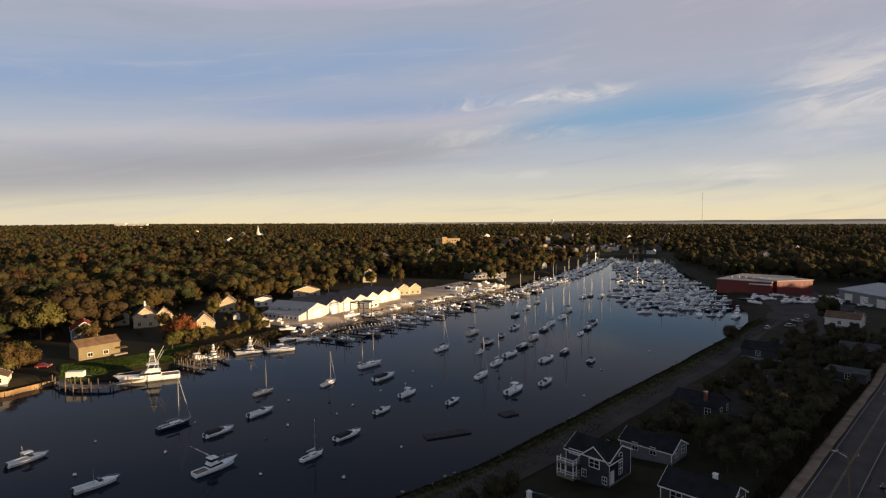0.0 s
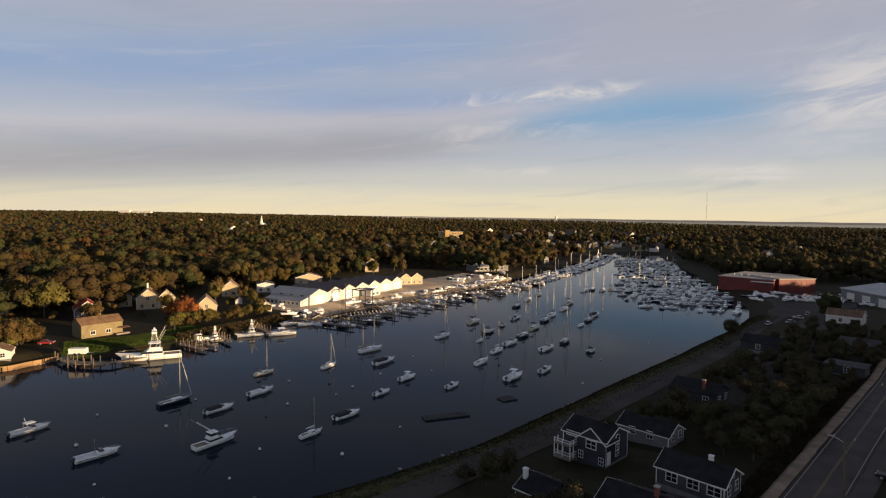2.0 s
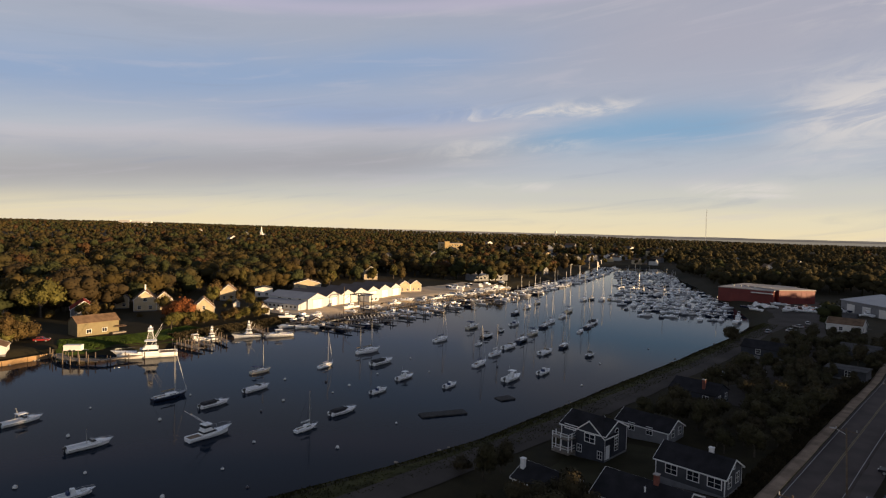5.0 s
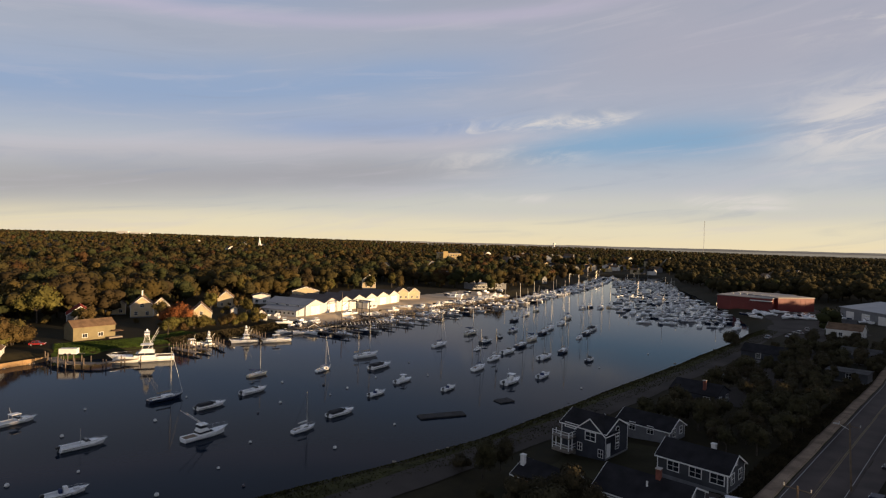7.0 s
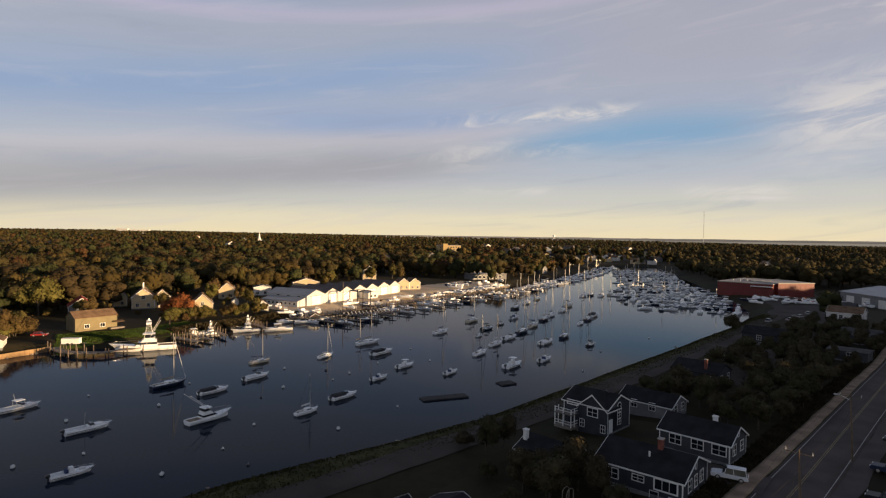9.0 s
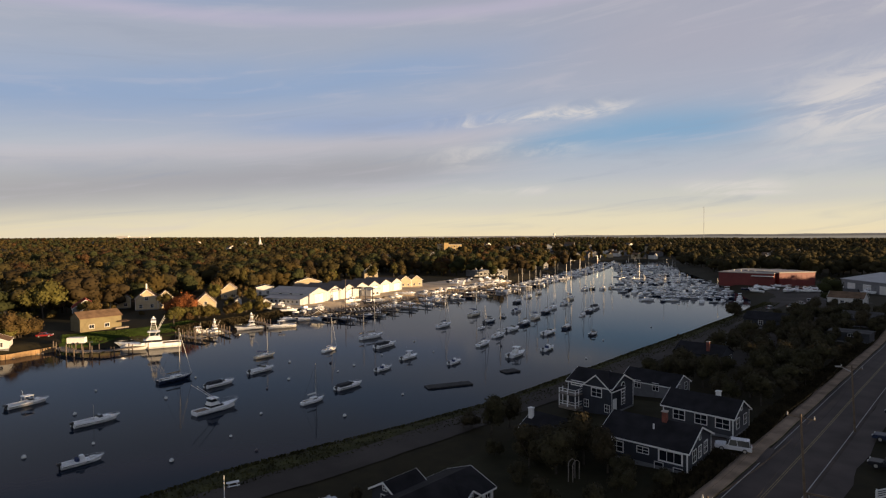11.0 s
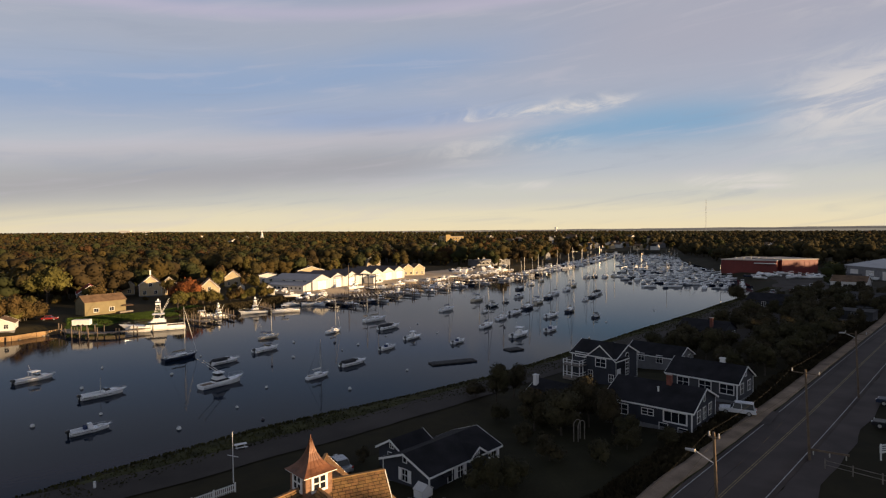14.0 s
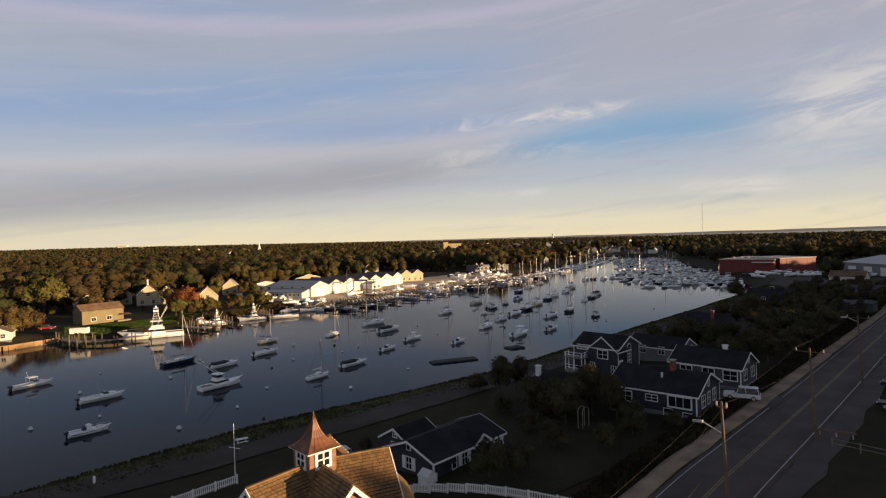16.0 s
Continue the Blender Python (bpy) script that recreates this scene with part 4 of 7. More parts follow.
    house(-109.3, 312.4, 20, 9, 9, 4.6, 5.6, "clap_white", "shingle_grey", "white flat-gabled house with a porch", ((0, 2, 1, 1.4, 1.4), (0, 6, 1, 1.4, 1.4), (1, 3, 1, 1.1, 1.4)))
    house(-99.2, 352.5, 22, 16, 12, 4.2, 6.6, "clap_cream", "shingle_brown", "low cream building behind the boatyard", ((0, 3, 1, 1.4, 1.4), (0, 8, 1, 1.4, 1.4), (0, 13, 1, 1.4, 1.4)))
    house(-69.7, 436.3, 15, 10, 12, 6.5, 10.5, "clap_cream", "shingle_grey", "tall cream house among the trees", ((0, 3, 1, 1.2, 1.5), (0, 7, 1, 1.2, 1.5), (0, 5, 4.2, 1.2, 1.5), (1, 4, 4.2, 1.2, 1.5)))
    house(-35.1, 358.1, 25, 7.3, 9, 4.6, 7.2, "clap_cream", "shingle_brown", "sunlit twin-gabled boatyard office", ((0, 2, 1, 1.2, 1.4), (0, 5.5, 1, 1.2, 1.4)))
    house(-28.5, 361.9, 25, 7.3, 9, 4.6, 7.2, "clap_cream", "shingle_brown", "sunlit twin-gabled boatyard office", ((0, 2, 1, 1.2, 1.4), (0, 5.5, 1, 1.2, 1.4)))
    h = house(14, 452, 28, 31, 14, 4.6, 4.7, "clap_grey", "metal_roof", "long pale restaurant with a glazed front on the quay", tuple((0, 2.5 + i * 3.7, 1.2, 2.4, 2.0, 2, 1) for i in range(7)), trim=False, base=0)
    wing(h, 20, 1, 0, 10, 12, 4.8, 7.2, "clap_white", "metal_roof", ((0, 5, 5.0, 2.2, 1.2),))


far_shore_buildings()


def far_shore_extras():
    t = thing("box_trailer", "white box trailer parked behind the yacht dock", "trailer", pose(-114.4, 170.9, 2.3, 0, 0, 12))
    part("body", boxed(-2.4, 2.4, -1.0, 1.0, 0.5, 2.1), "white", t)
    part("drawbar", tubed((2.6, 0, 0.6), (4.3, 0, 0.5), 0.08, n=4), "steel", t)
    for x in (-0.6, 0.6):
        for s in (-1, 1):
            part("wheel", tubed((x, s * 0.95, 0.38), (x, s * 1.15, 0.38), 0.38, n=10), "tyre", t)
    s = thing("garden_shed", "small white garden shed above the hedge", "shed", pose(-105.7, 272.5, 2.4, 0, 0, 25))
    part("wall", prismed([(0, -0.3), (3, -0.3), (3, 2.2), (1.5, 3.3), (0, 2.2)], 0, 4), "clap_white", s)
    for k in (-1, 1):
        part("roof", prismed([(1.5 + k * 1.8, 2.0), (1.5, 3.32), (1.5, 3.45), (1.5 + k * 1.8, 2.13)], -0.2, 4.2), "shingle_grey", s)
    # boat hoist on the quay
    g = thing("boat_hoist", "dark steel boat hoist on the quay", "boat hoist", pose(-46.5, 283.5, 1.3, 0, 0, 62))
    for x in (-3, 3):
        for y in (-4, 4):
            part("leg", boxed(x - 0.16, x + 0.16, y - 0.16, y + 0.16, 0.6, 7.5), "clap_dark", g)
            part("wheel", tubed((x - 0.3, y, 0.5), (x + 0.3, y, 0.5), 0.6, n=10), "tyre", g)
    for x in (-3, 3):
        part("beam", boxed(x - 0.2, x + 0.2, -4.4, 4.4, 7.5, 7.9), "clap_dark", g)
    part("cross_beam", boxed(-2.7, 2.7, 4.0, 4.4, 7.4, 7.9), "clap_dark", g)
    # tall bare pole on a pile cluster
    p = thing("derrick_pole", "tall thin timber derrick pole at the quay", "pole", pose(-50.4, 260.3, 0))
    part("post", tubed((0, 0, -1), (0, 0, 15), 0.22, 0.12, 7), "pile", p)
    part("gaff", tubed((0, 0, 9), (3.2, 1.2, 11.5), 0.1, n=5), "pile", p)
    # a small gabled hut on the quay, a low shed before the barns, and the timber pier with pale piles
    house(-61.5, 245.0, 12, 4.6, 5.0, 2.3, 3.7, "cedar_wall", "shingle_brown", "small shingled hut with a brown gable on the quay", ((0, 1.3, 0.9, 0.8, 1.0), (0, 3.3, 0.9, 0.8, 1.0)))
    house(-45.5, 304.0, 62, 8.6, 6.0, 3.4, 4.2, "clap_white", "metal_roof", "low white shed with wide windows before the boat barns", ((0, 2.4, 1.0, 2.0, 1.1, 3, 1), (0, 6.0, 1.0, 2.0, 1.1, 3, 1)), trim=False)
    w = thing("work_pier", "dark timber work pier with pale-topped piles", "pier", kind="structure")
    a, b = Vector((-47.0, 250.5, 0)), Vector((-29.5, 264.5, 0))
    u = (b - a).normalized()
    n = Vector((-u.y, u.x, 0))
    for k in range(34):
        c = a.lerp(b, (k + 0.5) / 34)
        m = pose(c.x, c.y, 1.4, 0, 0, math.degrees(math.atan2(u.y, u.x)))
        part("plank", boxed(-0.31, 0.31, -1.9, 1.9, -0.06, 0.06), "planks", w).matrix_basis = m
    for sgn in (-1.95, 1.95):
        part("stringer", tubed(a + n * sgn * 0.9 + Vector((0, 0, 1.2)), b + n * sgn * 0.9 + Vector((0, 0, 1.2)), 0.16, n=4), "wet_timber", w)
        for k in range(13):
            c = a.lerp(b, k / 12) + n * sgn * 1.06
            q = part("pile", tubed((c.x, c.y, -1.5), (c.x, c.y, 1.9), 0.2, 0.17, 7), "wet_timber", w)
            part("pile_cap", tubed((c.x, c.y, 1.9), (c.x, c.y, 2.55), 0.22, 0.2, 7), "white", q)



far_shore_extras()


def boat_barns():
    """The row of white boat barns, gables to the water."""
    ux, uy = 0.443, 0.897
    labels = "white ribbed-metal boat barn with its gable to the water"
    for i in range(7):
        o = 13.0 + (i - 1) * 11.6 if i else 0
        x, y = -69.6 + ux * o, 271.4 + uy * o
        w = 13.0 if i == 0 else 11.6
        l = 25 if i < 3 else 21
        b = thing("boat_barn", labels, "barn", pose(x, y, 2.4, 0, 0, math.degrees(math.atan2(uy, ux))), group="row of boat barns")
        eave, peak = (4.9, 7.3) if i == 0 else (4.8 + 0.2 * (i % 2), 7.3)
        part("wall", prismed([(0.02, -0.5), (w - 0.02, -0.5), (w - 0.02, eave), (w / 2, peak), (0.02, eave)], 0, l), "white_metal", b)
        s = (peak - eave) / (w / 2)
        for sgn in (-1, 1):
            xe = w / 2 + sgn * (w / 2)
            part("roof", prismed([(xe, eave), (w / 2, peak), (w / 2, peak + 0.15), (xe, eave + 0.15)], -0.4, l + 0.4), "metal_roof" if i == 0 else "roof_slate", b)
        d = part("sliding_door", boxed(w / 2 - 3.2, w / 2 + 3.2, -0.14, -0.02, 0, 4.4), "white", b)
        part("door_rail", boxed(w / 2 - 4.6, w / 2 + 4.6, -0.2, -0.02, 4.42, 4.6), "steel", d)
        for k in range(2):
            part("corner_trim", boxed((-0.03, w - 0.15)[k], (0.15, w + 0.03)[k], -0.08, 0.1, 0, eave), "white", b)
        if i == 0:
            # long lean-to with a row of windows on the side towards the lawn
            part("lean_to_wall", prismed([(-5.5, -0.5), (0.0, -0.5), (0.0, 3.9), (-5.5, 2.7)], 1.0, l - 2), "white_metal", b)
            part("lean_to_roof", prismed([(-5.9, 2.65), (0.0, 4.0), (0.0, 4.15), (-5.9, 2.8)], 0.7, l - 1.7), "metal_roof", b)
            for k in range(8):
                window_at(b, pose(-5.5, 3.0 + k * 2.6, 1.0, 0, 0, -90), 1.2, 1.0, cols=1, rows=1)
            for k in range(3):
                window_at(b, pose(0.0, 5 + k * 6.5, 4.2, 0, 0, -90), 1.8, 0.55, cols=2, rows=1)


boat_barns()


def big_stores():
    b = thing("boat_store", "big red metal boat store with a pale flat roof", "building", pose(168, 374, 1.9, 0, 0, -45), group="boat stores")
    part("wall", boxed(0, 32, 0, 46, -0.5, 8.0), "red_wall", b)
    part("roof", boxed(-0.3, 32.3, -0.3, 46.3, 8.0, 8.5), "flat_roof", b)
    part("canopy", boxed(20, 32, -2.4, -0.31, 6.4, 6.8), "white", b)
    for k in range(9):
        part("wall_rib", boxed(1 + k * 3.6, 1.15 + k * 3.6, -0.08, 0.0, 0, 7.8), "red_wall", b)
    for k in range(3):
        part("loading_door", boxed(3 + k * 7, 8 + k * 7, -0.12, -0.001, 0, 5.0), "red_wall", b)
    for k in range(6):
        part("roof_vent", boxed(4 + k * 4.4, 5 + k * 4.4, 12, 13, 8.5, 9.4), "alu", b)
    b = thing("boat_store", "red metal boat store annexe with a sunlit roof edge", "building", pose(194, 351.5, 1.9, 0, 0, 12), group="boat stores")
    part("wall", boxed(0, 25, 0, 30, -0.5, 8.6), "red_wall", b)
    part("roof", boxed(-0.3, 25.3, -0.3, 30.3, 8.6, 9.1), "flat_roof", b)
    for k in range(7):
        part("wall_rib", boxed(1 + k * 3.6, 1.15 + k * 3.6, -0.08, 0.0, 0, 7.5), "red_wall", b)
    b = thing("boat_store", "big grey metal boat store with a low gabled roof", "building", pose(214, 286, 2.2), group="boat stores")
    part("wall", prismed([(0, -0.5), (44, -0.5), (44, 6.6), (22, 9.8), (0, 6.6)], 0, 40), "clap_grey", b)
    for sgn in (-1, 1):
        part("roof", prismed([(22 + sgn * 22.5, 6.53), (22, 9.82), (22, 10.1), (22 + sgn * 22.5, 6.8)], -0.6, 40.6), "metal_roof", b)
    for k in range(3):
        part("loading_door", boxed(-0.12, -0.001, 5 + k * 12, 11 + k * 12, 0, 5.0), "clap_white", b)


big_stores()


def landmarks():
    s = thing("church", "white church with a steeple above the trees", "church", pose(-577, 1670, ground_at(-577, 1670) - 6))
    part("nave", prismed([(0, 0), (14, 0), (14, 9), (7, 15), (0, 9)], 0, 28), "clap_white", s)
    part("tower", boxed(4, 10, -6, 0, 0, 20), "white", s)
    part("spire", tubed((7, -3, 20), (7, -3, 38), 3.4, 0.15, 8), "white", s)
    b = thing("school", "yellow brick building above the trees", "building", pose(-25, 860, ground_at(-25, 860) + 5, 0, 0, 12))
    part("wall", boxed(0, 34, 0, 18, -6, 12.9), "yellow_brick", b)
    part("wall", boxed(6, 13, -5, -0.01, -6, 16), "yellow_brick", b)
    part("roof", boxed(-0.4, 34.4, -0.4, 18.4, 13, 13.6), "flat_roof", b)
    for k in range(8):
        for j in range(2):
            window_at(b, pose(2.5 + k * 4.0 if k not in (1, 2) else 15 + k * 4, -0.005, 5.5 + j * 3.8), 1.6, 2.0, cols=1, rows=1)
    m = thing("radio_mast", "tall thin guyed radio mast on the skyline", "mast", pose(1700, 4000, ground_at(1700, 4000)))
    bm = bmesh.new()
    for i in range(3):
        a = i * math.tau / 3
        tube(bm, (2 * math.cos(a), 2 * math.sin(a), 0), (2 * math.cos(a), 2 * math.sin(a), 225), 0.32, n=4)
    for k in range(28):
        tube(bm, (2, 0, k * 8), (-1, 1.73, k * 8 + 8), 0.3, n=3), tube(bm, (-1, 1.73, k * 8), (-1, -1.73, k * 8 + 8), 0.3, n=3)
    part("lattice", bm, "alu", m)
    w = thing("water_tower", "pale water tower far off on the skyline", "tower", pose(720, 4250, ground_at(720, 4250)))
    part("stem", tubed((0, 0, 0), (0, 0, 30), 4, 3, 10), "white", w)
    part("tank", tubed((0, 0, 30), (0, 0, 40), 10, 9, 12), "white", w)
    t = thing("hill_buildings", "pale long building on the wooded hill", "building", pose(-1780, 2990, ground_at(-1780, 2990) + 8))
    part("block", boxed(0, 60, 0, 20, -12, 16), "clap_white", t)
    part("block", boxed(70, 170, 5, 25, -12, 11), "clap_white", t)
    rnd = random.Random(12)
    spots = [(-150, 520), (-250, 610), (-90, 640), (-330, 450), (40, 560), (-420, 700), (90, 640), (-210, 820), (60, 800), (150, 900), (120, 760), (-40, 720), (190, 830), (110, 1000), (180, 1080), (230, 1010), (250, 930), (300, 870), (330, 760), (-600, 900), (-480, 1200), (-900, 1900), (-620, 1650), (-120, 1100), (60, 1250), (280, 1300), (420, 1150), (500, 1400), (340, 640), (300, 580), (400, 700), (460, 900)]
    for k in range(30):
        spots.append((84 + k * 7.0 + 10 * math.sin(k * 2.1), 770 + 120 * abs(math.sin(k * 1.7))))
    spots += [(20, 500), (44, 520), (60, 560), (90, 600), (80, 640), (110, 690), (130, 740), (140, 1259), (158, 1207), (170, 1180), (30, 760), (60, 900), (90, 980), (0, 1000), (220, 1150), (250, 1250), (200, 1350), (310, 1100), (350, 1000), (20, 620), (-10, 560), (-60, 800), (-150, 700), (-260, 760), (-320, 620), (-380, 520), (-450, 600), (-300, 380), (-520, 760)]
    for x, y in spots:
        if x < -120 and y < 1000:
            continue
        for k in range(1):
            big = 1.12 if (y < 735 or y > 930) and not (10 < x < 120 and 480 < y < 740) else 0.66
            w, l = rnd.uniform(9, 14) * big, rnd.uniform(12, 20) * big
            px, py = x + rnd.uniform(-25, 25), y + rnd.uniform(-25, 25)
            e = rnd.uniform(5, 7) * big
            house(px, py, rnd.uniform(-30, 60), w, l, e + 2 * big, e + 6 * big, rnd.choice(("clap_white", "clap_cream", "clap_grey", "clap_white")), rnd.choice(("shingle_grey", "shingle_brown", "shingle_dark")), "pale gabled house half hidden in the woods", () if y > 640 else ((0, w * 0.3, 2, 1.5, 1.8, 1, 1), (0, w * 0.7, 2, 1.5, 1.8, 1, 1)), trim=False, base=0)


landmarks()

# ---- boats ----
def hull_mesh(L, beam, free, draft=0.3, rake=0.12, transom=0.85, sheer=0.25, fine=1.0):
    """A hull along +x, bow at +L/2, waterline at z = 0, closed by its deck."""
    rings = []
    for i in range(9):
        t = i / 8
        x = -L / 2 + L * t
        wide = transom + (1 - transom) * math.sin(min(t / 0.45, 1) * math.pi / 2) if t < 0.45 else max(0.02, math.cos((t - 0.45) / 0.55 * math.pi / 2) ** (0.75 / fine))
        hb = beam / 2 * wide
        top = free * (1 + sheer * max(0, t - 0.3) ** 2 * 2)
        xb = x - rake * L * max(0, t - 0.6) * 1.4
        d = -draft * (1 - max(0, t - 0.6) ** 2 * 5)
        low = hb * 0.72
        rings.append([(x, hb, top), (xb, hb * 0.95, top * 0.45), (xb, low, 0.0), (xb, 0.0, d), (xb, -low, 0.0), (xb, -hb * 0.95, top * 0.45), (x, -hb, top), (x, 0, top + 0.02)])
    return lofted(rings)


def stripe(parent, L, beam, z, mat):
    bm = bmesh.new()
    for s in (-1, 1):
        box(bm, -L * 0.48, L * 0.1, s * beam * 0.485 - 0.02, s * beam * 0.485 + 0.02, z, z + 0.09)
    part("rub_rail", bm, mat, parent)


def cabin(L, W, H, front=0.5, back=0.1, top=0.8):
    """A tapered deckhouse on z = 0, front towards +x."""
    a = [(-L / 2, -W / 2, 0), (L / 2, -W / 2 * 0.8, 0), (L / 2, W / 2 * 0.8, 0), (-L / 2, W / 2, 0)]
    b = [(-L / 2 + back, -W / 2 * top, H), (L / 2 - front, -W / 2 * top * 0.8, H), (L / 2 - front, W / 2 * top * 0.8, H), (-L / 2 + back, W / 2 * top, H)]
    return lofted([a, b])


def outboard(parent, x, y=0.0, s=1.0):
    m = new("outboard_motor")
    m.parent = parent
    m.location = (x, y, 0)
    part("cowling", lofted([[(-0.45 * s, -0.2 * s, 0.75 * s), (0.15 * s, -0.2 * s, 0.75 * s), (0.15 * s, 0.2 * s, 0.75 * s), (-0.45 * s, 0.2 * s, 0.75 * s)],
                            [(-0.5 * s, -0.22 * s, 1.05 * s), (0.15 * s, -0.22 * s, 1.1 * s), (0.15 * s, 0.22 * s, 1.1 * s), (-0.5 * s, 0.22 * s, 1.05 * s)],
                            [(-0.38 * s, -0.15 * s, 1.3 * s), (0.05 * s, -0.15 * s, 1.38 * s), (0.05 * s, 0.15 * s, 1.38 * s), (-0.38 * s, 0.15 * s, 1.3 * s)]]), "motor", m)
    part("leg", boxed(-0.22 * s, 0.02 * s, -0.08 * s, 0.08 * s, -0.35, 0.75 * s), "motor", m)
    return m


def rail(parent, L, beam, z, h=0.55):
    bm = bmesh.new()
    pts = []
    for i in range(9):
        t = i / 8
        s = -1 + 2 * t
        a = s * math.pi / 2
        pts.append(Vector((L * 0.05 + L * 0.42 * math.cos(a), beam * 0.44 * math.sin(a), z + h)))
    for p, q in zip(pts, pts[1:]):
        tube(bm, p, q, 0.022, n=4)
    for p in pts:
        tube(bm, p - Vector((0, 0, h)), p, 0.018, n=4)
    part("pulpit_rail", bm, "steel", parent)


def make_sloop(label, L=9.0, mast=13.0, hull="gel", cover="canvas_blue", masts=1, bimini=None):
    b = thing("sailboat", label, "sailboat", group="boats on moorings")
    beam, free = L * 0.31, L * 0.09
    part("hull", hull_mesh(L, beam, free, 0.3, 0.14, 0.7, 0.35), hull, b)
    c = part("cabin_top", cabin(L * 0.36, beam * 0.58, 0.5, 0.7, 0.1), "gel", b)
    c.location = (L * 0.06, 0, free + 0.05)
    for s in (-1, 1):
        part("cabin_window", boxed(-L * 0.12, L * 0.06, s * beam * 0.265 - 0.02, s * beam * 0.265 + 0.02, 0.14, 0.30), "glass", c)
    part("cockpit", boxed(-L * 0.40, -L * 0.14, -beam * 0.22, beam * 0.22, free - 0.02, free + 0.09), "teak", b)
    part("coaming", boxed(-L * 0.42, -L * 0.13, beam * 0.24, beam * 0.30, free, free + 0.28), "gel", b)
    part("coaming", boxed(-L * 0.42, -L * 0.13, -beam * 0.30, -beam * 0.24, free, free + 0.28), "gel", b)
    for k in range(masts):
        mx = L * 0.13 if k == 0 else -L * 0.36
        mh = mast if k == 0 else mast * 0.72
        part("mast", tubed((mx, 0, free), (mx - 0.1, 0, mh), 0.095, 0.065, 7), "alu", b)
        part("boom", tubed((mx, 0, free + 1.15), (mx - L * (0.40 if k == 0 else 0.2), 0, free + 1.2), 0.06), "alu", b)
        sc = lofted([[(mx - 0.05 - L * 0.38 * t * (1 if k == 0 else 0.5), 0.16 * (1 - t * 0.5) * math.cos(a), free + 1.32 + 0.22 * (1 - t * 0.5) * math.sin(a)) for a in (0, 1.05, 2.1, 3.14, 4.19, 5.24)] for t in (0, 0.3, 0.65, 1)])
        part("sail_cover", sc, cover, b)
        for p in ((-L * 0.48, 0, free), (mx - 0.1, beam * 0.46, free), (mx - 0.1, -beam * 0.46, free)):
            part("stay", tubed(p, (mx - 0.1, 0, mh - 0.2), 0.018, n=3), "wire", b)
        bm = bmesh.new()
        tube(bm, (mx - 0.05, -beam * 0.32, mh * 0.55), (mx - 0.05, beam * 0.32, mh * 0.55), 0.03, n=4)
        part("spreader", bm, "alu", b)
    if masts == 1 and L > 7 and not bimini:
        f = tubed((L * 0.47, 0, free * 1.4), (L * 0.14, 0, mast * 0.92), 0.05, 0.03, 5)
        part("furled_jib", f, "white", b)
    rail(b, L, beam, free * 1.1, 0.5)
    if bimini:
        bm = cabin(L * 0.2, beam * 0.7, 0.12, 0.1, 0.1)
        part("bimini", bm, bimini, b).location = (-L * 0.28, 0, free + 1.75)
        bm = bmesh.new()
        for sx in (-0.36, -0.2):
            for s in (-1, 1):
                tube(bm, (L * sx, s * beam * 0.33, free), (L * sx, s * beam * 0.33, free + 1.76), 0.02, n=4)
        part("bimini_frame", bm, "steel", b)
    part("rudder", boxed(-L * 0.49, -L * 0.46, -0.03, 0.03, -0.3, free * 0.6), hull, b)
    return b


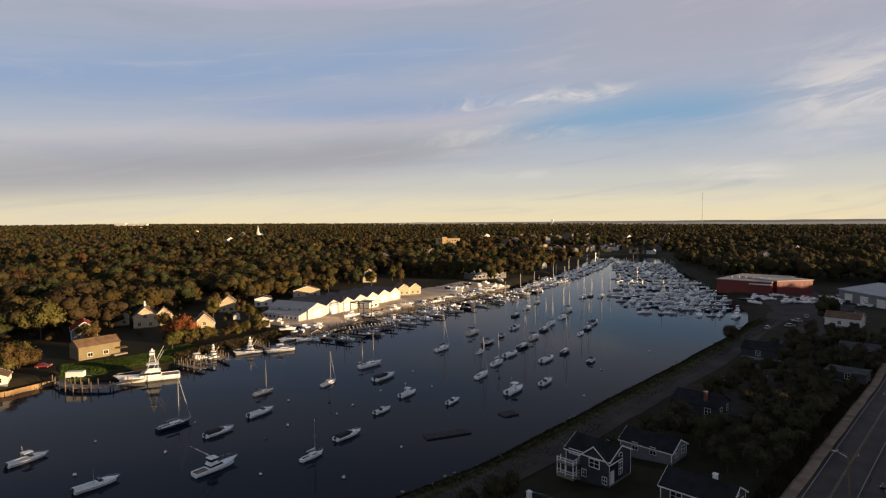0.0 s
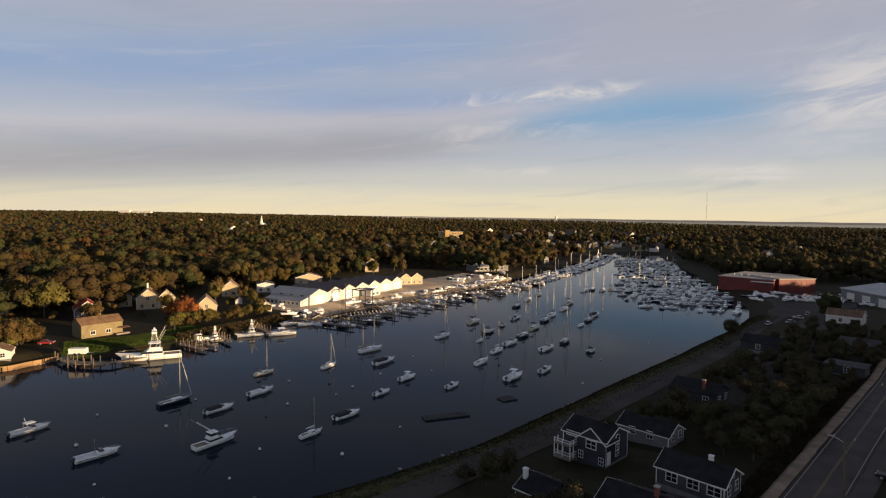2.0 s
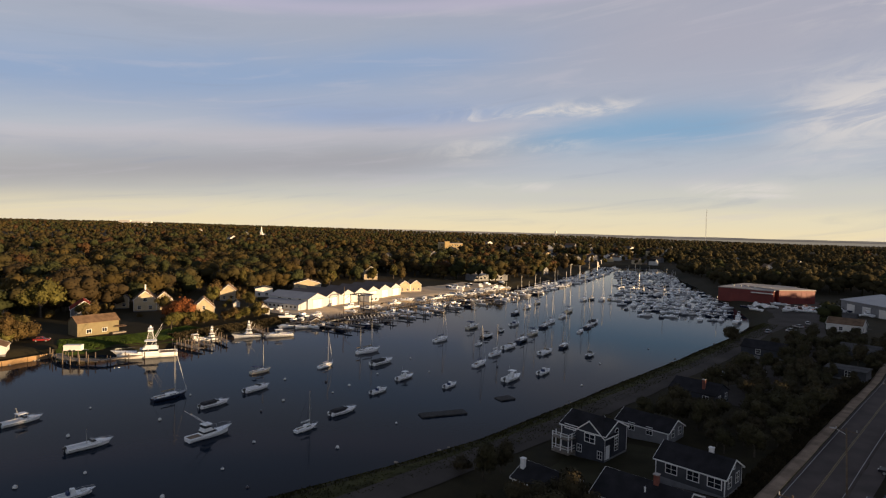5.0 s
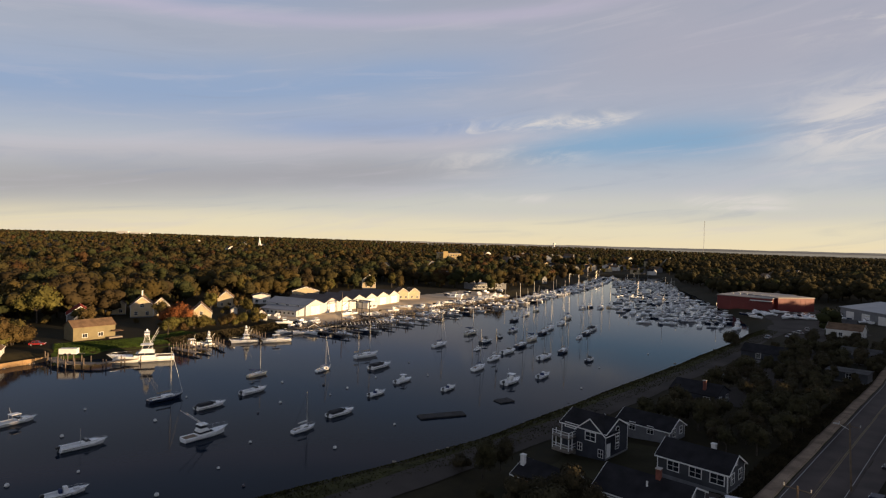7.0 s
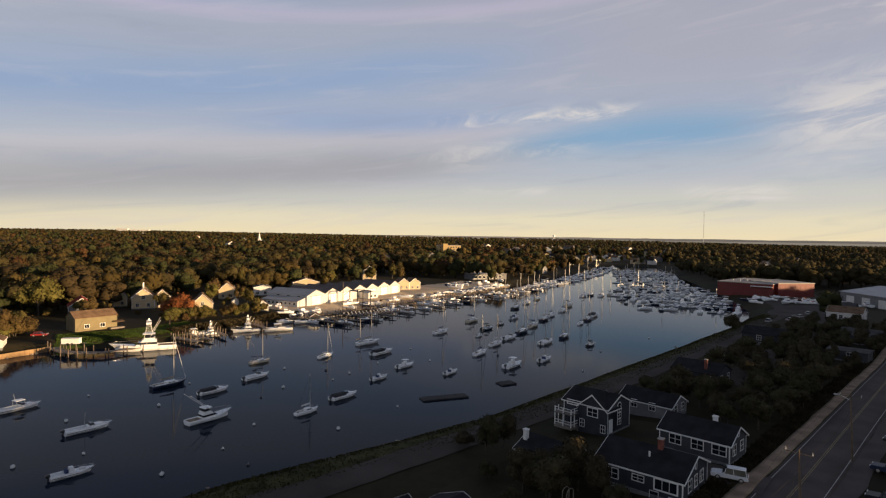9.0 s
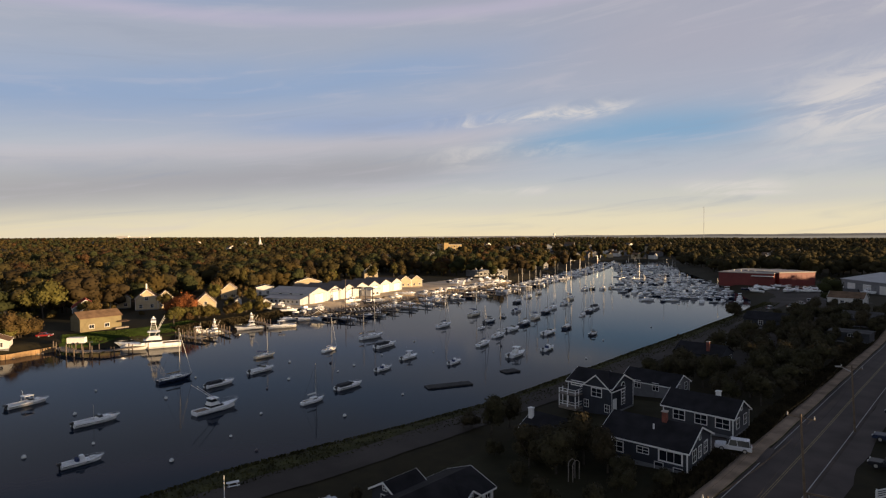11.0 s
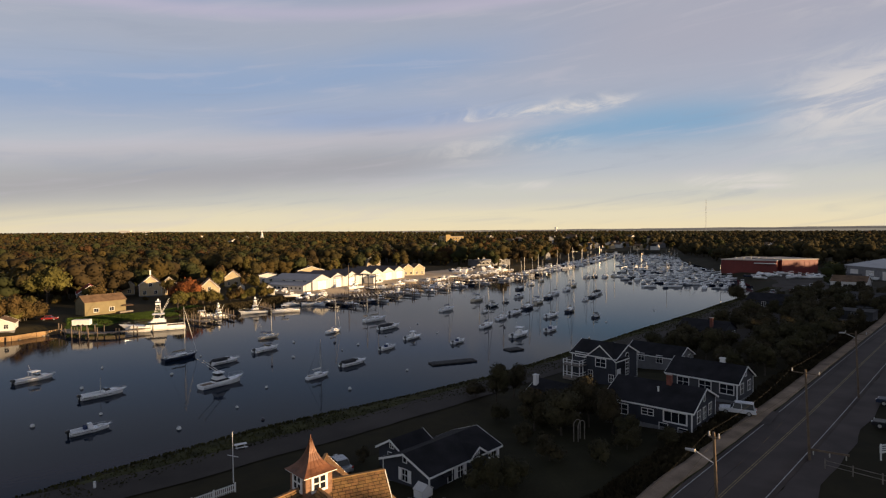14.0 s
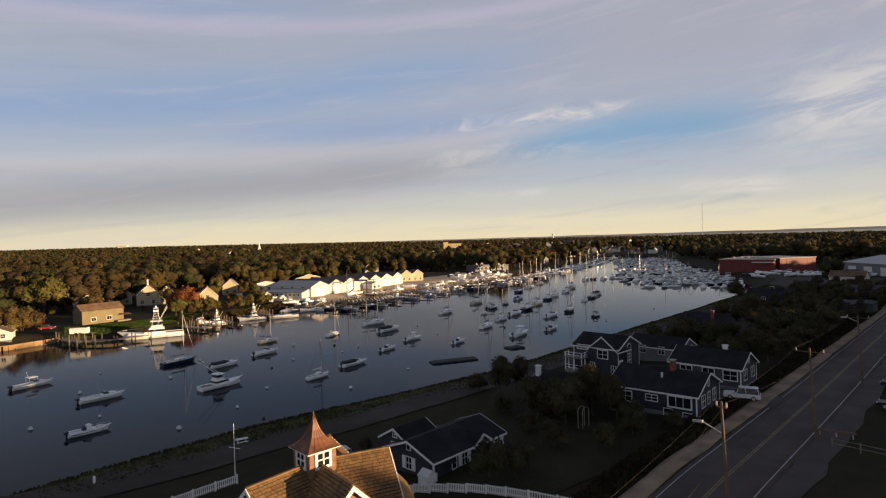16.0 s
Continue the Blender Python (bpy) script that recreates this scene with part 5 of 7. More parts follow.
def make_motorboat(label, L=7.5, hull="gel", kind="cuddy", cover=None, motors=1):
    b = thing("motorboat", label, "motorboat", group="boats on moorings")
    beam, free = L * 0.33, 0.36 + L * 0.05
    part("hull", hull_mesh(L, beam, free, 0.25, 0.16, 0.92, 0.35), hull, b)
    stripe(b, L, beam, free * 0.72, "motor" if hull != "gel_blue" else "gel")
    part("cockpit_sole", boxed(-L * 0.44, L * 0.02, -beam * 0.36, beam * 0.36, free - 0.01, free + 0.03), "deck", b)
    for s in (-1, 1):
        part("gunwale", boxed(-L * 0.47, L * 0.05, s * beam * 0.42 - 0.09, s * beam * 0.42 + 0.09, free, free + 0.22), "gel", b)
    part("transom", boxed(-L * 0.485, -L * 0.455, -beam * 0.4, beam * 0.4, free - 0.1, free + 0.24), "gel", b)
    if kind in ("cuddy", "hardtop", "covered"):
        c = part("foredeck_cabin", cabin(L * 0.40, beam * 0.74, 0.45, 1.2, 0.0, 0.85), "gel", b)
        c.location = (L * 0.2, 0, free + 0.04)
        part("windscreen", cabin(L * 0.12, beam * 0.66, 0.5, 0.4, 0.05, 0.85), "glass", b).location = (L * 0.06, 0, free + 0.47)
    if kind == "console":
        part("console", cabin(0.9, 0.9, 1.1, 0.25, 0.05, 0.9), "gel", b).location = (-L * 0.02, 0, free)
        part("helm_seat", boxed(-L * 0.17, -L * 0.11, -0.5, 0.5, free, free + 0.75), "canvas_blue", b)
        part("bow_seat", boxed(L * 0.16, L * 0.28, -beam * 0.2, beam * 0.2, free, free + 0.38), "deck", b)
    if kind in ("hardtop", "ttop"):
        if kind == "ttop":
            part("console", cabin(1.0, 1.0, 1.2, 0.25, 0.05, 0.9), "gel", b).location = (-L * 0.02, 0, free)
            part("helm_seat", boxed(-L * 0.18, -L * 0.12, -0.6, 0.6, free, free + 0.8), "deck", b)
        bm = cabin(L * 0.24, beam * 0.72, 0.12, 0.15, 0.1, 0.92)
        part("hardtop", bm, "gel", b).location = (-L * 0.02, 0, free + 1.75)
        bm = bmesh.new()
        for sx in (-0.12, 0.07):
            for s in (-1, 1):
                tube(bm, (L * sx, s * beam * 0.30, free), (L * sx, s * beam * 0.28, free + 1.76), 0.04, n=5)
        part("top_frame", bm, "alu", b)
        part("antenna", tubed((-L * 0.08, beam * 0.2, free + 1.85), (-L * 0.12, beam * 0.2, free + 3.6), 0.025, 0.012, 4), "white", b)
    if kind == "covered":
        bm = cabin(L * 0.5, beam * 0.82, 0.62, 0.3, 0.6, 0.7)
        part("boat_cover", bm, cover or "canvas_black", b).location = (-L * 0.2, 0, free + 0.2)
    elif cover:
        bm = cabin(L * 0.26, beam * 0.72, 0.14, 0.15, 0.15, 0.9)
        part("bimini", bm, cover, b).location = (-L * 0.12, 0, free + 1.5)
        bm = bmesh.new()
        for sx in (-0.23, 0.0):
            for s in (-1, 1):
                tube(bm, (L * sx, s * beam * 0.36, free), (L * sx, s * beam * 0.30, free + 1.52), 0.02, n=4)
        part("bimini_frame", bm, "steel", b)
    rail(b, L, beam, free * 1.15, 0.4)
    for k in range(motors):
        outboard(b, -L * 0.5, (k - (motors - 1) / 2) * 0.7, 1.0)
    return b


def make_sportfisher(label, L=18.0, tower=True, name="sportfishing_yacht"):
    b = thing(name, label, "yacht", group="boats at the docks")
    beam, free = L * 0.28, L * 0.075
    part("hull", hull_mesh(L, beam, free, 0.5, 0.16, 0.9, 0.9), "gel", b, smooth=False)
    part("boot_stripe", boxed(-L * 0.49, L * 0.02, -beam * 0.47, beam * 0.47, 0.0, 0.08), "gel_blue", b)
    h = part("deckhouse", cabin(L * 0.34, beam * 0.80, L * 0.09, L * 0.12, 0.1, 0.9), "gel", b)
    h.location = (-L * 0.04, 0, free)
    part("salon_window", cabin(L * 0.325, beam * 0.805, L * 0.035, L * 0.045, 0.03, 0.96), "glass", h).location = (-L * 0.006, 0, L * 0.032)
    f = part("flybridge", cabin(L * 0.20, beam * 0.72, L * 0.045, L * 0.05, 0.05, 1.0), "gel", b)
    f.location = (-L * 0.08, 0, free + L * 0.09)
    part("bridge_enclosure", cabin(L * 0.14, beam * 0.62, L * 0.055, L * 0.02, 0.05, 0.95), "glass", f).location = (-0.2, 0, L * 0.045)
    part("hardtop", cabin(L * 0.19, beam * 0.72, 0.16, 0.2, 0.1, 0.95), "gel", b).location = (-L * 0.085, 0, free + L * 0.195)
    part("cockpit_sole", boxed(-L * 0.48, -L * 0.22, -beam * 0.4, beam * 0.4, free - 0.25, free + 0.02), "teak", b)
    for s in (-1, 1):
        part("covering_board", boxed(-L * 0.485, -L * 0.2, s * beam * 0.43 - 0.16, s * beam * 0.43 + 0.16, free, free + 0.12), "gel", b)
    zt = free + L * 0.20
    if tower:
        bm = bmesh.new()
        top = zt + L * 0.16
        for sx in (-1, 1):
            for s in (-1, 1):
                tube(bm, (-L * 0.085 + sx * L * 0.075, s * beam * 0.33, zt - L * 0.1), (-L * 0.085 + sx * L * 0.025, s * beam * 0.14, top), 0.05, n=5)
        for k in range(1, 4):
            z = zt + (top - zt) * k / 4
            w = 1 - 0.62 * (k + 1.2) / 5
            for s in (-1, 1):
                tube(bm, (-L * 0.085 - L * 0.07 * w, s * beam * 0.33 * w, z), (-L * 0.085 + L * 0.07 * w, s * beam * 0.33 * w, z), 0.035, n=4)
                tube(bm, (-L * 0.085 + s * L * 0.07 * w, -beam * 0.33 * w, z), (-L * 0.085 + s * L * 0.07 * w, beam * 0.33 * w, z), 0.035, n=4)
        part("tuna_tower", bm, "white", b)
        part("tower_top", cabin(L * 0.08, beam * 0.42, 0.14, 0.1, 0.1, 0.9), "gel", b).location = (-L * 0.085, 0, top + 0.9)
        part("tower_basket", boxed(-L * 0.125, -L * 0.045, -beam * 0.2, beam * 0.2, top - 0.1, top + 0.45), "gel", b)
        part("radome", tubed((-L * 0.085, 0, top + 1.04), (-L * 0.085, 0, top + 1.7), 0.35, 0.2, 8), "gel", b)
    for s in (-1, 1):
        p, q = ((-L * 0.05, s * beam * 0.38, free + L * 0.05), (-L * 0.26, s * beam * 0.75, zt + L * 0.24)) if tower else ((-L * 0.06, s * beam * 0.3, zt - L * 0.02), (-L * 0.50, s * beam * 0.42, zt + L * 0.34))
        part("outrigger", tubed(p, q, 0.07, 0.045, 5), "white", b)
    rail(b, L, beam, free * 1.45, 0.75)
    return b


sloops = [make_sloop("white sailboat with furled sails on a mooring", 9, 13.2, "gel", "canvas_blue"),
          make_sloop("dark-blue-hulled sailboat with a tan sail cover", 9.5, 13.5, "gel_blue", "canvas_tan"),
          make_sloop("cream sailboat with a blue bimini on a mooring", 8.5, 12, "gel_cream", "canvas_blue", bimini="canvas_blue"),
          make_sloop("small white sailboat with a bare mast", 6.2, 8.2, "gel", "white")]
ketch = make_sloop("white two-masted ketch on a mooring", 10.5, 12.8, "gel", "canvas_tan", masts=2)
motors = {"cuddy": make_motorboat("white cuddy-cabin motorboat with an outboard", 7.5),
          "hardtop": make_motorboat("white cabin motorboat with a hardtop and twin outboards", 8.8, kind="hardtop", motors=2),
          "console": make_motorboat("open white centre-console motorboat with blue seats", 6.5, kind="console"),
          "ttop": make_motorboat("white centre-console motorboat with a T-top", 7.4, kind="ttop"),
          "covered": make_motorboat("white motorboat under a dark canvas cover", 8.2, kind="covered"),
          "low": make_motorboat("long low white bowrider on a mooring", 8.0, kind="cuddy"),
          "blue": make_motorboat("blue-hulled motorboat with a black bimini", 7.0, "gel_blue", "cuddy", "canvas_black")}
part("tow_pole", tubed((-0.6, 0, 0.6), (-0.6, 0, 4.2), 0.05, 0.03, 6), "alu", motors["low"])
big = make_sportfisher("large white sportfishing yacht with a tall tuna tower at the dock", 18.5)
small_sport = make_sportfisher("white sportfishing boat with raised outriggers on a mooring", 9.5, tower=False, name="sportfishing_boat")

used = set()


def moor(proto, x, y, heading, s=1.0, z=0.0):
    """Puts a boat in the water; the pattern itself takes the first place."""
    m = pose(x, y, z, 0, 0, heading) @ Matrix.Scale(s, 4)
    if proto.name in used:
        ob = copy_thing(proto, pose(x, y, z, 0, 0, heading))
    else:
        used.add(proto.name)
        ob = proto
        ob.matrix_basis = pose(x, y, z, 0, 0, heading)
    ob.scale = (s, s, s * (0.82 if proto.name.startswith("motorboat") else 1.0))
    return ob


# sailboats on moorings: pattern, place, heading, scale
SAIL = [(1, -67.3, 135.9, 56, 0.92), (2, -54.7, 162.5, 54, 0.78), (0, -38.1, 171.7, 66, 0.76), (3, -29.8, 117.8, 55, 0.95), (0, -4.9, 217.9, 58, 1.0), (2, 7.8, 248.6, 60, 1.2),
        (0, 8.2, 180.1, 62, 0.92), (3, 14.1, 195.5, 58, 1.25), (1, 26.1, 221.6, 60, 1.08), (2, 32.4, 237.6, 62, 1.15), (1, 39.6, 255.7, 62, 1.05), (0, 44.8, 269.8, 62, 1.1)]
SAIL_FAR = [(1, 31.1, 295, 64, 1.08), (0, 39.8, 319.1, 64, 1.12), (2, 48.4, 340.3, 64, 1.05), (1, 40.4, 212.7, 64, 0.98), (0, 53.5, 288, 64, 1.1), (2, 60.7, 309.2, 64, 1.3), (0, 53.3, 245.9, 62, 0.76),
            (1, 59.2, 258.1, 62, 1.0), (0, 80.5, 364, 62, 1.25), (1, 86.5, 369, 62, 1.1), (0, 92.5, 367, 62, 1.25), (2, 99.5, 373, 62, 1.15), (3, 9.1, 211.8, 60, 0.8)]
for k, x, y, a, s in SAIL + SAIL_FAR:
    moor(sloops[k], x, y, a, s)
moor(ketch, -28.7, 193.6, 50, 0.95)
POWER = [("hardtop", -88.2, 116.3, 62, 0.9), ("low", -66.7, 104.9, 52, 1.0), ("covered", -54.8, 131.8, 56, 0.92), ("cuddy", -49.7, 145.4, 60, 1.05), ("covered", -22.1, 178.5, 56, 1.15), ("ttop", -13.4, 161.1, 56, 0.95),
         ("console", -18.8, 146.8, 56, 0.92), ("covered", -24.5, 129.6, 52, 0.92), ("console", -0.7, 154.4, 58, 0.9), ("ttop", 16.8, 164, 55, 1.2), ("console", 27, 172.3, 56, 1.1)]
POWER_FAR = [("cuddy", 20, 208.5, 56, 1.2), ("blue", 13.1, 228.5, 56, 1.2), ("low", 31.9, 200.9, 56, 1.15), ("blue", 46.6, 198.3, 58, 0.9), ("covered", 65, 272.2, 60, 1.3), ("console", 27.1, 260.6, 60, 1.3), ("blue", 19.5, 241.6, 62, 0.8),
             ("console", -56.7, 85.6, 50, 0.92)]
for k, x, y, a, s in POWER + POWER_FAR:
    moor(motors[k], x, y, a, s)
moor(big, -95.8, 176.6, 207, 1.0)
moor(small_sport, -47.5, 112.4, 55, 1.0)


def rafts():
    for x, y, l, w, a in ((-2.1, 130.5, 10.8, 3.0, 22), (13, 144.2, 4.2, 3.2, 30)):
        r = thing("float", "low dark timber mooring float", "float", pose(x, y, 0, 0, 0, a))
        n = int(l / 0.62)
        for i in range(n):
            part("plank", boxed(-l / 2 + i * l / n + 0.02, -l / 2 + (i + 1) * l / n - 0.02, -w / 2, w / 2, 0.16 + 0.04 * (i % 2), 0.26 + 0.05 * (i % 3)), "wet_timber", r)
        part("frame", boxed(-l / 2, l / 2, -w / 2 + 0.1, w / 2 - 0.1, -0.15, 0.155), "wet_timber", r)
    rnd = random.Random(3)
    spots = [(-60.3, 93.7), (-80.6, 126.5), (-61.8, 120.5), (-74, 109.5), (-42.7, 127.9), (-37.9, 109.8), (-63.7, 138.6), (-40.4, 136.7), (-27.4, 151.7), (-34.2, 154.3), (-30.3, 144.8), (-21.5, 108.4), (-38.8, 97.2), (-11.9, 123.3), (-43.6, 86.4), (-32.1, 90.6), (-14, 186.2), (13.4, 177.9), (47, 187), (71.2, 213.5), (-45.7, 155.7), (-51.4, 150.7), (-7.1, 169.1), (35.3, 159.4), (-67.4, 87.7), (-84.3, 96.8), (-76.8, 87.5), (-21.7, 164.6)]
    for x, y in spots:
        s = rnd.choice((0.26, 0.3, 0.36))
        bm = bmesh.new()
        bmesh.ops.create_uvsphere(bm, u_segments=10, v_segments=7, radius=s)
        b = thing("mooring_buoy", "round pale mooring buoy floating on the water", "buoy", pose(x, y, s * 0.35), group="mooring buoys")
        part("ball", bm, "buoy" if rnd.random() < 0.8 else "buoy_dark", b, smooth=True)
        part("ring", tubed((0, 0, s * 0.9), (0, 0, s * 1.25), 0.05), "steel", b)


rafts()


# ---- docks ----
def dock(label, points, width, z=1.3, pile_gap=3.0, pile_top=1.1, planks=True):
    d = thing("dock", label, "dock")
    line = spline(points, 2.4)
    deck_pts = [Vector((p.x, p.y, z)) for p in line]
    acc, last = 0.0, None
    for p, q in zip(deck_pts, deck_pts[1:]):
        v = (q - p)
        a = math.degrees(math.atan2(v.y, v.x))
        ob = new("plank", plank_mesh(v.length * 0.96, width))
        ob.parent = d
        ob.matrix_basis = pose(*((p + q) / 2), 0, 0, a)
        acc += v.length
        if acc >= pile_gap:
            acc = 0
            n = Vector((-v.y, v.x, 0)).normalized()
            for s in (-1, 1):
                c = p + n * s * (width / 2 + 0.16)
                part("piling", tubed((c.x, c.y, -1.2), (c.x, c.y, z + pile_top * (0.7 + 0.6 * ((c.x * 7.3) % 1))), 0.17, 0.15, 7), "pile", d)
    return d


plank_cache = {}


def plank_mesh(length, width):
    key = (round(length, 1), round(width, 1))
    if key not in plank_cache:
        bm = bmesh.new()
        n = max(2, int(key[0] / 0.3))
        for i in range(n):
            x0 = -key[0] / 2 + i * key[0] / n
            box(bm, x0 + 0.015, x0 + key[0] / n - 0.015, -key[1] / 2, key[1] / 2, -0.06, 0.0)
        box(bm, -key[0] / 2, key[0] / 2, -key[1] / 2 + 0.1, -key[1] / 2 + 0.3, -0.3, -0.065)
        box(bm, -key[0] / 2, key[0] / 2, key[1] / 2 - 0.3, key[1] / 2 - 0.1, -0.3, -0.065)
        me = bpy.data.meshes.new("plank")
        bm.to_mesh(me)
        bm.free()
        me.materials.append(M["planks"])
        plank_cache[key] = me
    return plank_cache[key]


dock("sunlit timber yacht dock on pilings", [(-120.4, 172), (-113.1, 166.3), (-102.9, 165.8)], 3.0, pile_gap=1.7, pile_top=1.6)
dock("sunlit timber yacht dock on pilings", [(-102.9, 165.4), (-98.3, 171.3), (-92.7, 179.1)], 2.0)
dock("timber finger pier with tall pilings", [(-94.6, 194.1), (-88.1, 189.8), (-82.5, 186.3)], 2.2, z=1.1, pile_gap=2.2, pile_top=1.7)
dock("timber finger pier with tall pilings", [(-92.7, 199.9), (-86.2, 194.6), (-80.6, 191.2)], 1.6, z=1.1, pile_gap=2.6, pile_top=1.4)
dock("timber finger pier with tall pilings", [(-86.2, 206.9), (-78.8, 197.9)], 1.6, pile_gap=2.0, pile_top=1.6)
dock("timber finger pier with tall pilings", [(-78.8, 224.5), (-69.4, 213.7)], 1.6, pile_gap=2.0, pile_top=1.6)
dock("long timber quay in front of the boat barns", [(-67.6, 240.4), (-54.4, 260.4), (-39.2, 284.4), (-22.1, 312.6), (4.9, 351.6), (34.1, 401)], 3.0, pile_gap=2.4)
for x, y in ((-63.8, 240.6), (-60.1, 248.6), (-54.4, 257.5), (-48.7, 266.5), (-42.1, 276.5), (-35.4, 287.6), (-27.8, 299.6), (-20.2, 312.8), (-11.5, 325.1), (-2.8, 338.4), (5.9, 351.7), (14.6, 364.2), (24.4, 380.6), (34.1, 397.1)):
    dock("timber finger pier at the boatyard", [(x, y), (x + 11.5, y - 6.2), (x + 23, y - 12.4)], 1.4, pile_gap=4.6, pile_top=1.5)


def make_far_boat(label, L, mast=0.0, hull="gel", top=True, name="berthed_motorboat"):
    """A boat of the crowded far berths: hull, deckhouse, screen, cockpit, and a mast or a top."""
    b = thing("berthed_sailboat" if mast else name, label, "sailboat" if mast else "boat", group="boats in the far berths")
    beam, free = L * 0.33, 0.4 + L * 0.055
    part("hull", hull_mesh(L, beam, free, 0.25, 0.16, 0.88, 0.4), hull, b)
    part("cabin", cabin(L * 0.42, beam * 0.72, 0.75, 1.3, 0.05, 0.85), "gel", b).location = (L * 0.1, 0, free)
    part("windscreen", cabin(L * 0.26, beam * 0.74, 0.3, 0.35, 0.02, 0.95), "glass", b).location = (L * 0.04, 0, free + 0.5)
    if mast:
        part("cockpit_sole", boxed(-L * 0.46, -L * 0.12, -beam * 0.36, beam * 0.36, free, free + 0.05), "teak", b)
        part("mast", tubed((L * 0.1, 0, free), (L * 0.09, 0, mast), 0.14, 0.1, 6), "alu", b)
        part("boom", tubed((L * 0.1, 0, free + 1.6), (-L * 0.3, 0, free + 1.65), 0.16, 0.1, 6), "canvas_blue", b)
    elif top:
        part("flybridge", cabin(L * 0.22, beam * 0.6, 0.7, 0.4, 0.05, 0.95), "gel", b).location = (-L * 0.02, 0, free + 0.9)
        part("hardtop", boxed(-L * 0.14, L * 0.08, -beam * 0.3, beam * 0.3, free + 2.5, free + 2.6), "gel", b)
        bm = bmesh.new()
        for sx in (-0.12, 0.06):
            for s in (-1, 1):
                tube(bm, (L * sx, s * beam * 0.28, free + 1.5), (L * sx, s * beam * 0.28, free + 2.5), 0.04, n=4)
        part("top_frame", bm, "alu", b)
    return b


berthed = [make_far_boat("white flybridge cruiser in a crowded berth", 10.5, name="flybridge_cruiser"),
           make_far_boat("white motorboat in a crowded berth", 8.0, top=False),
           make_far_boat("blue-hulled cabin cruiser in a crowded berth", 9.0, hull="gel_blue", top=False, name="cabin_cruiser"),
           make_far_boat("white sailboat with a bare mast in a berth", 9.5, 13.0),
           make_far_boat("white open cruiser in a crowded berth", 9.0, top=False),
           make_far_boat("work boat with a shade-greyed hull in a crowded berth", 8.5, hull="gel_shade", name="work_boat"),
           make_far_boat("black-hulled sailboat with a bare mast in a berth", 9.0, 12.0, hull="gel_black")]


def fill_berths():
    rnd = random.Random(8)
    power = [berthed[0], berthed[1], berthed[4], berthed[2], berthed[1], berthed[4], berthed[2]]
    # the far shore: boats in two ranks along the quay
    P = spline([(-63.8, 240.6), (-50.6, 258.7), (-35.4, 284.7), (-18.2, 312.9), (8.8, 352.1), (38.1, 403.4), (70, 470), (100, 530), (132, 600), (162, 680), (178, 720)], 4.4)
    for i, p in enumerate(P):
        q = P[min(i + 1, len(P) - 1)] - p if i < len(P) - 1 else p - P[i - 1]
        n = Vector((q.y, -q.x, 0)).normalized()
        for off in ((6, 17.5) if i % 3 or i > 50 else (6,)):
            if rnd.random() < (0.55 if i < 22 else 0.84):
                c = p + n * (off + rnd.uniform(-1, 1.5))
                if math.hypot(c.x + 44, c.y - 253) < 6.5 or math.hypot(c.x + 36, c.y - 259.5) < 6.5 or math.hypot(c.x + 59, c.y - 246) < 5:
                    continue
                kind = rnd.choice(power + [berthed[3]]) if i > 20 else rnd.choice(power + [small_sport, motors["hardtop"], motors["ttop"]])
                moor(kind, c.x, c.y, math.degrees(math.atan2(n.y, n.x)) + rnd.choice((0, 180)) + rnd.uniform(-6, 6), rnd.uniform(0.8, 1.12))
    # the far marina: boats in rows across the basin
    crowd = power + [berthed[3], berthed[5], berthed[5], berthed[6], small_sport]
    for row in range(34):
        y0 = 303 + row * 10.6 + (row % 2) * 3
        x0 = float(np.interp(y0, (300, 363, 506, 662), (88, 100, 141, 181))) + (11 if row % 5 == 3 else 0) + rnd.uniform(0, 4)
        turn = 35 + (row % 2) * 180
        k = 0.0
        while k < 95:
            x, y = x0 + k * 0.95, y0 - k * 0.31 + rnd.uniform(-2.5, 2.5)
            if shore_distance(x, y) < -3.5 and rnd.random() < 0.84:
                moor(rnd.choice(crowd), x, y, turn + rnd.uniform(-50, 50), rnd.uniform(0.62, 1.05))
            k += rnd.uniform(4.4, 7.4)
    # boats laid up ashore round the boat stores
    for i, p in enumerate(P[:44]):
        n = (P[i + 1] - p)
        n = Vector((n.y, -n.x, 0)).normalized()
        for k in range(2):
            if rnd.random() < 0.62:
                c = p - n * rnd.uniform(5.5, 13)
                if not any(math.hypot(c.x - a, c.y - b) < 7 for a, b in ((-37, 303), (-56, 265))):
                    moor(rnd.choice(power), c.x, c.y, rnd.uniform(0, 360), rnd.uniform(0.7, 1.0), max(ground_at(c.x, c.y), 0.9) + 0.5)
    for k in range(10):
        x, y = -8 + rnd.uniform(-10, 14) + k * 4, 378 + k * 6 + rnd.uniform(-6, 6)
        if shore_distance(x, y) > 8:
            moor(power[k % len(power)], x, y, rnd.uniform(0, 360), rnd.uniform(0.9, 1.2), ground_at(x, y) + 0.55)
    for x, y in ((-86, 263), (-82, 268), (-90, 268), (-79, 260)):
        moor(berthed[1], x, y, rnd.uniform(0, 360), 0.75, ground_at(x, y) + 0.5)
    for k in range(46):
        x, y = 152 + rnd.random() * 80, 318 + rnd.random() * 40
        y -= (x - 150) * 0.30
        if shore_distance(x, y) > 5:
            moor(power[k % len(power)], x, y, rnd.uniform(0, 360), rnd.uniform(0.8, 1.1), ground_at(x, y) + 0.45)


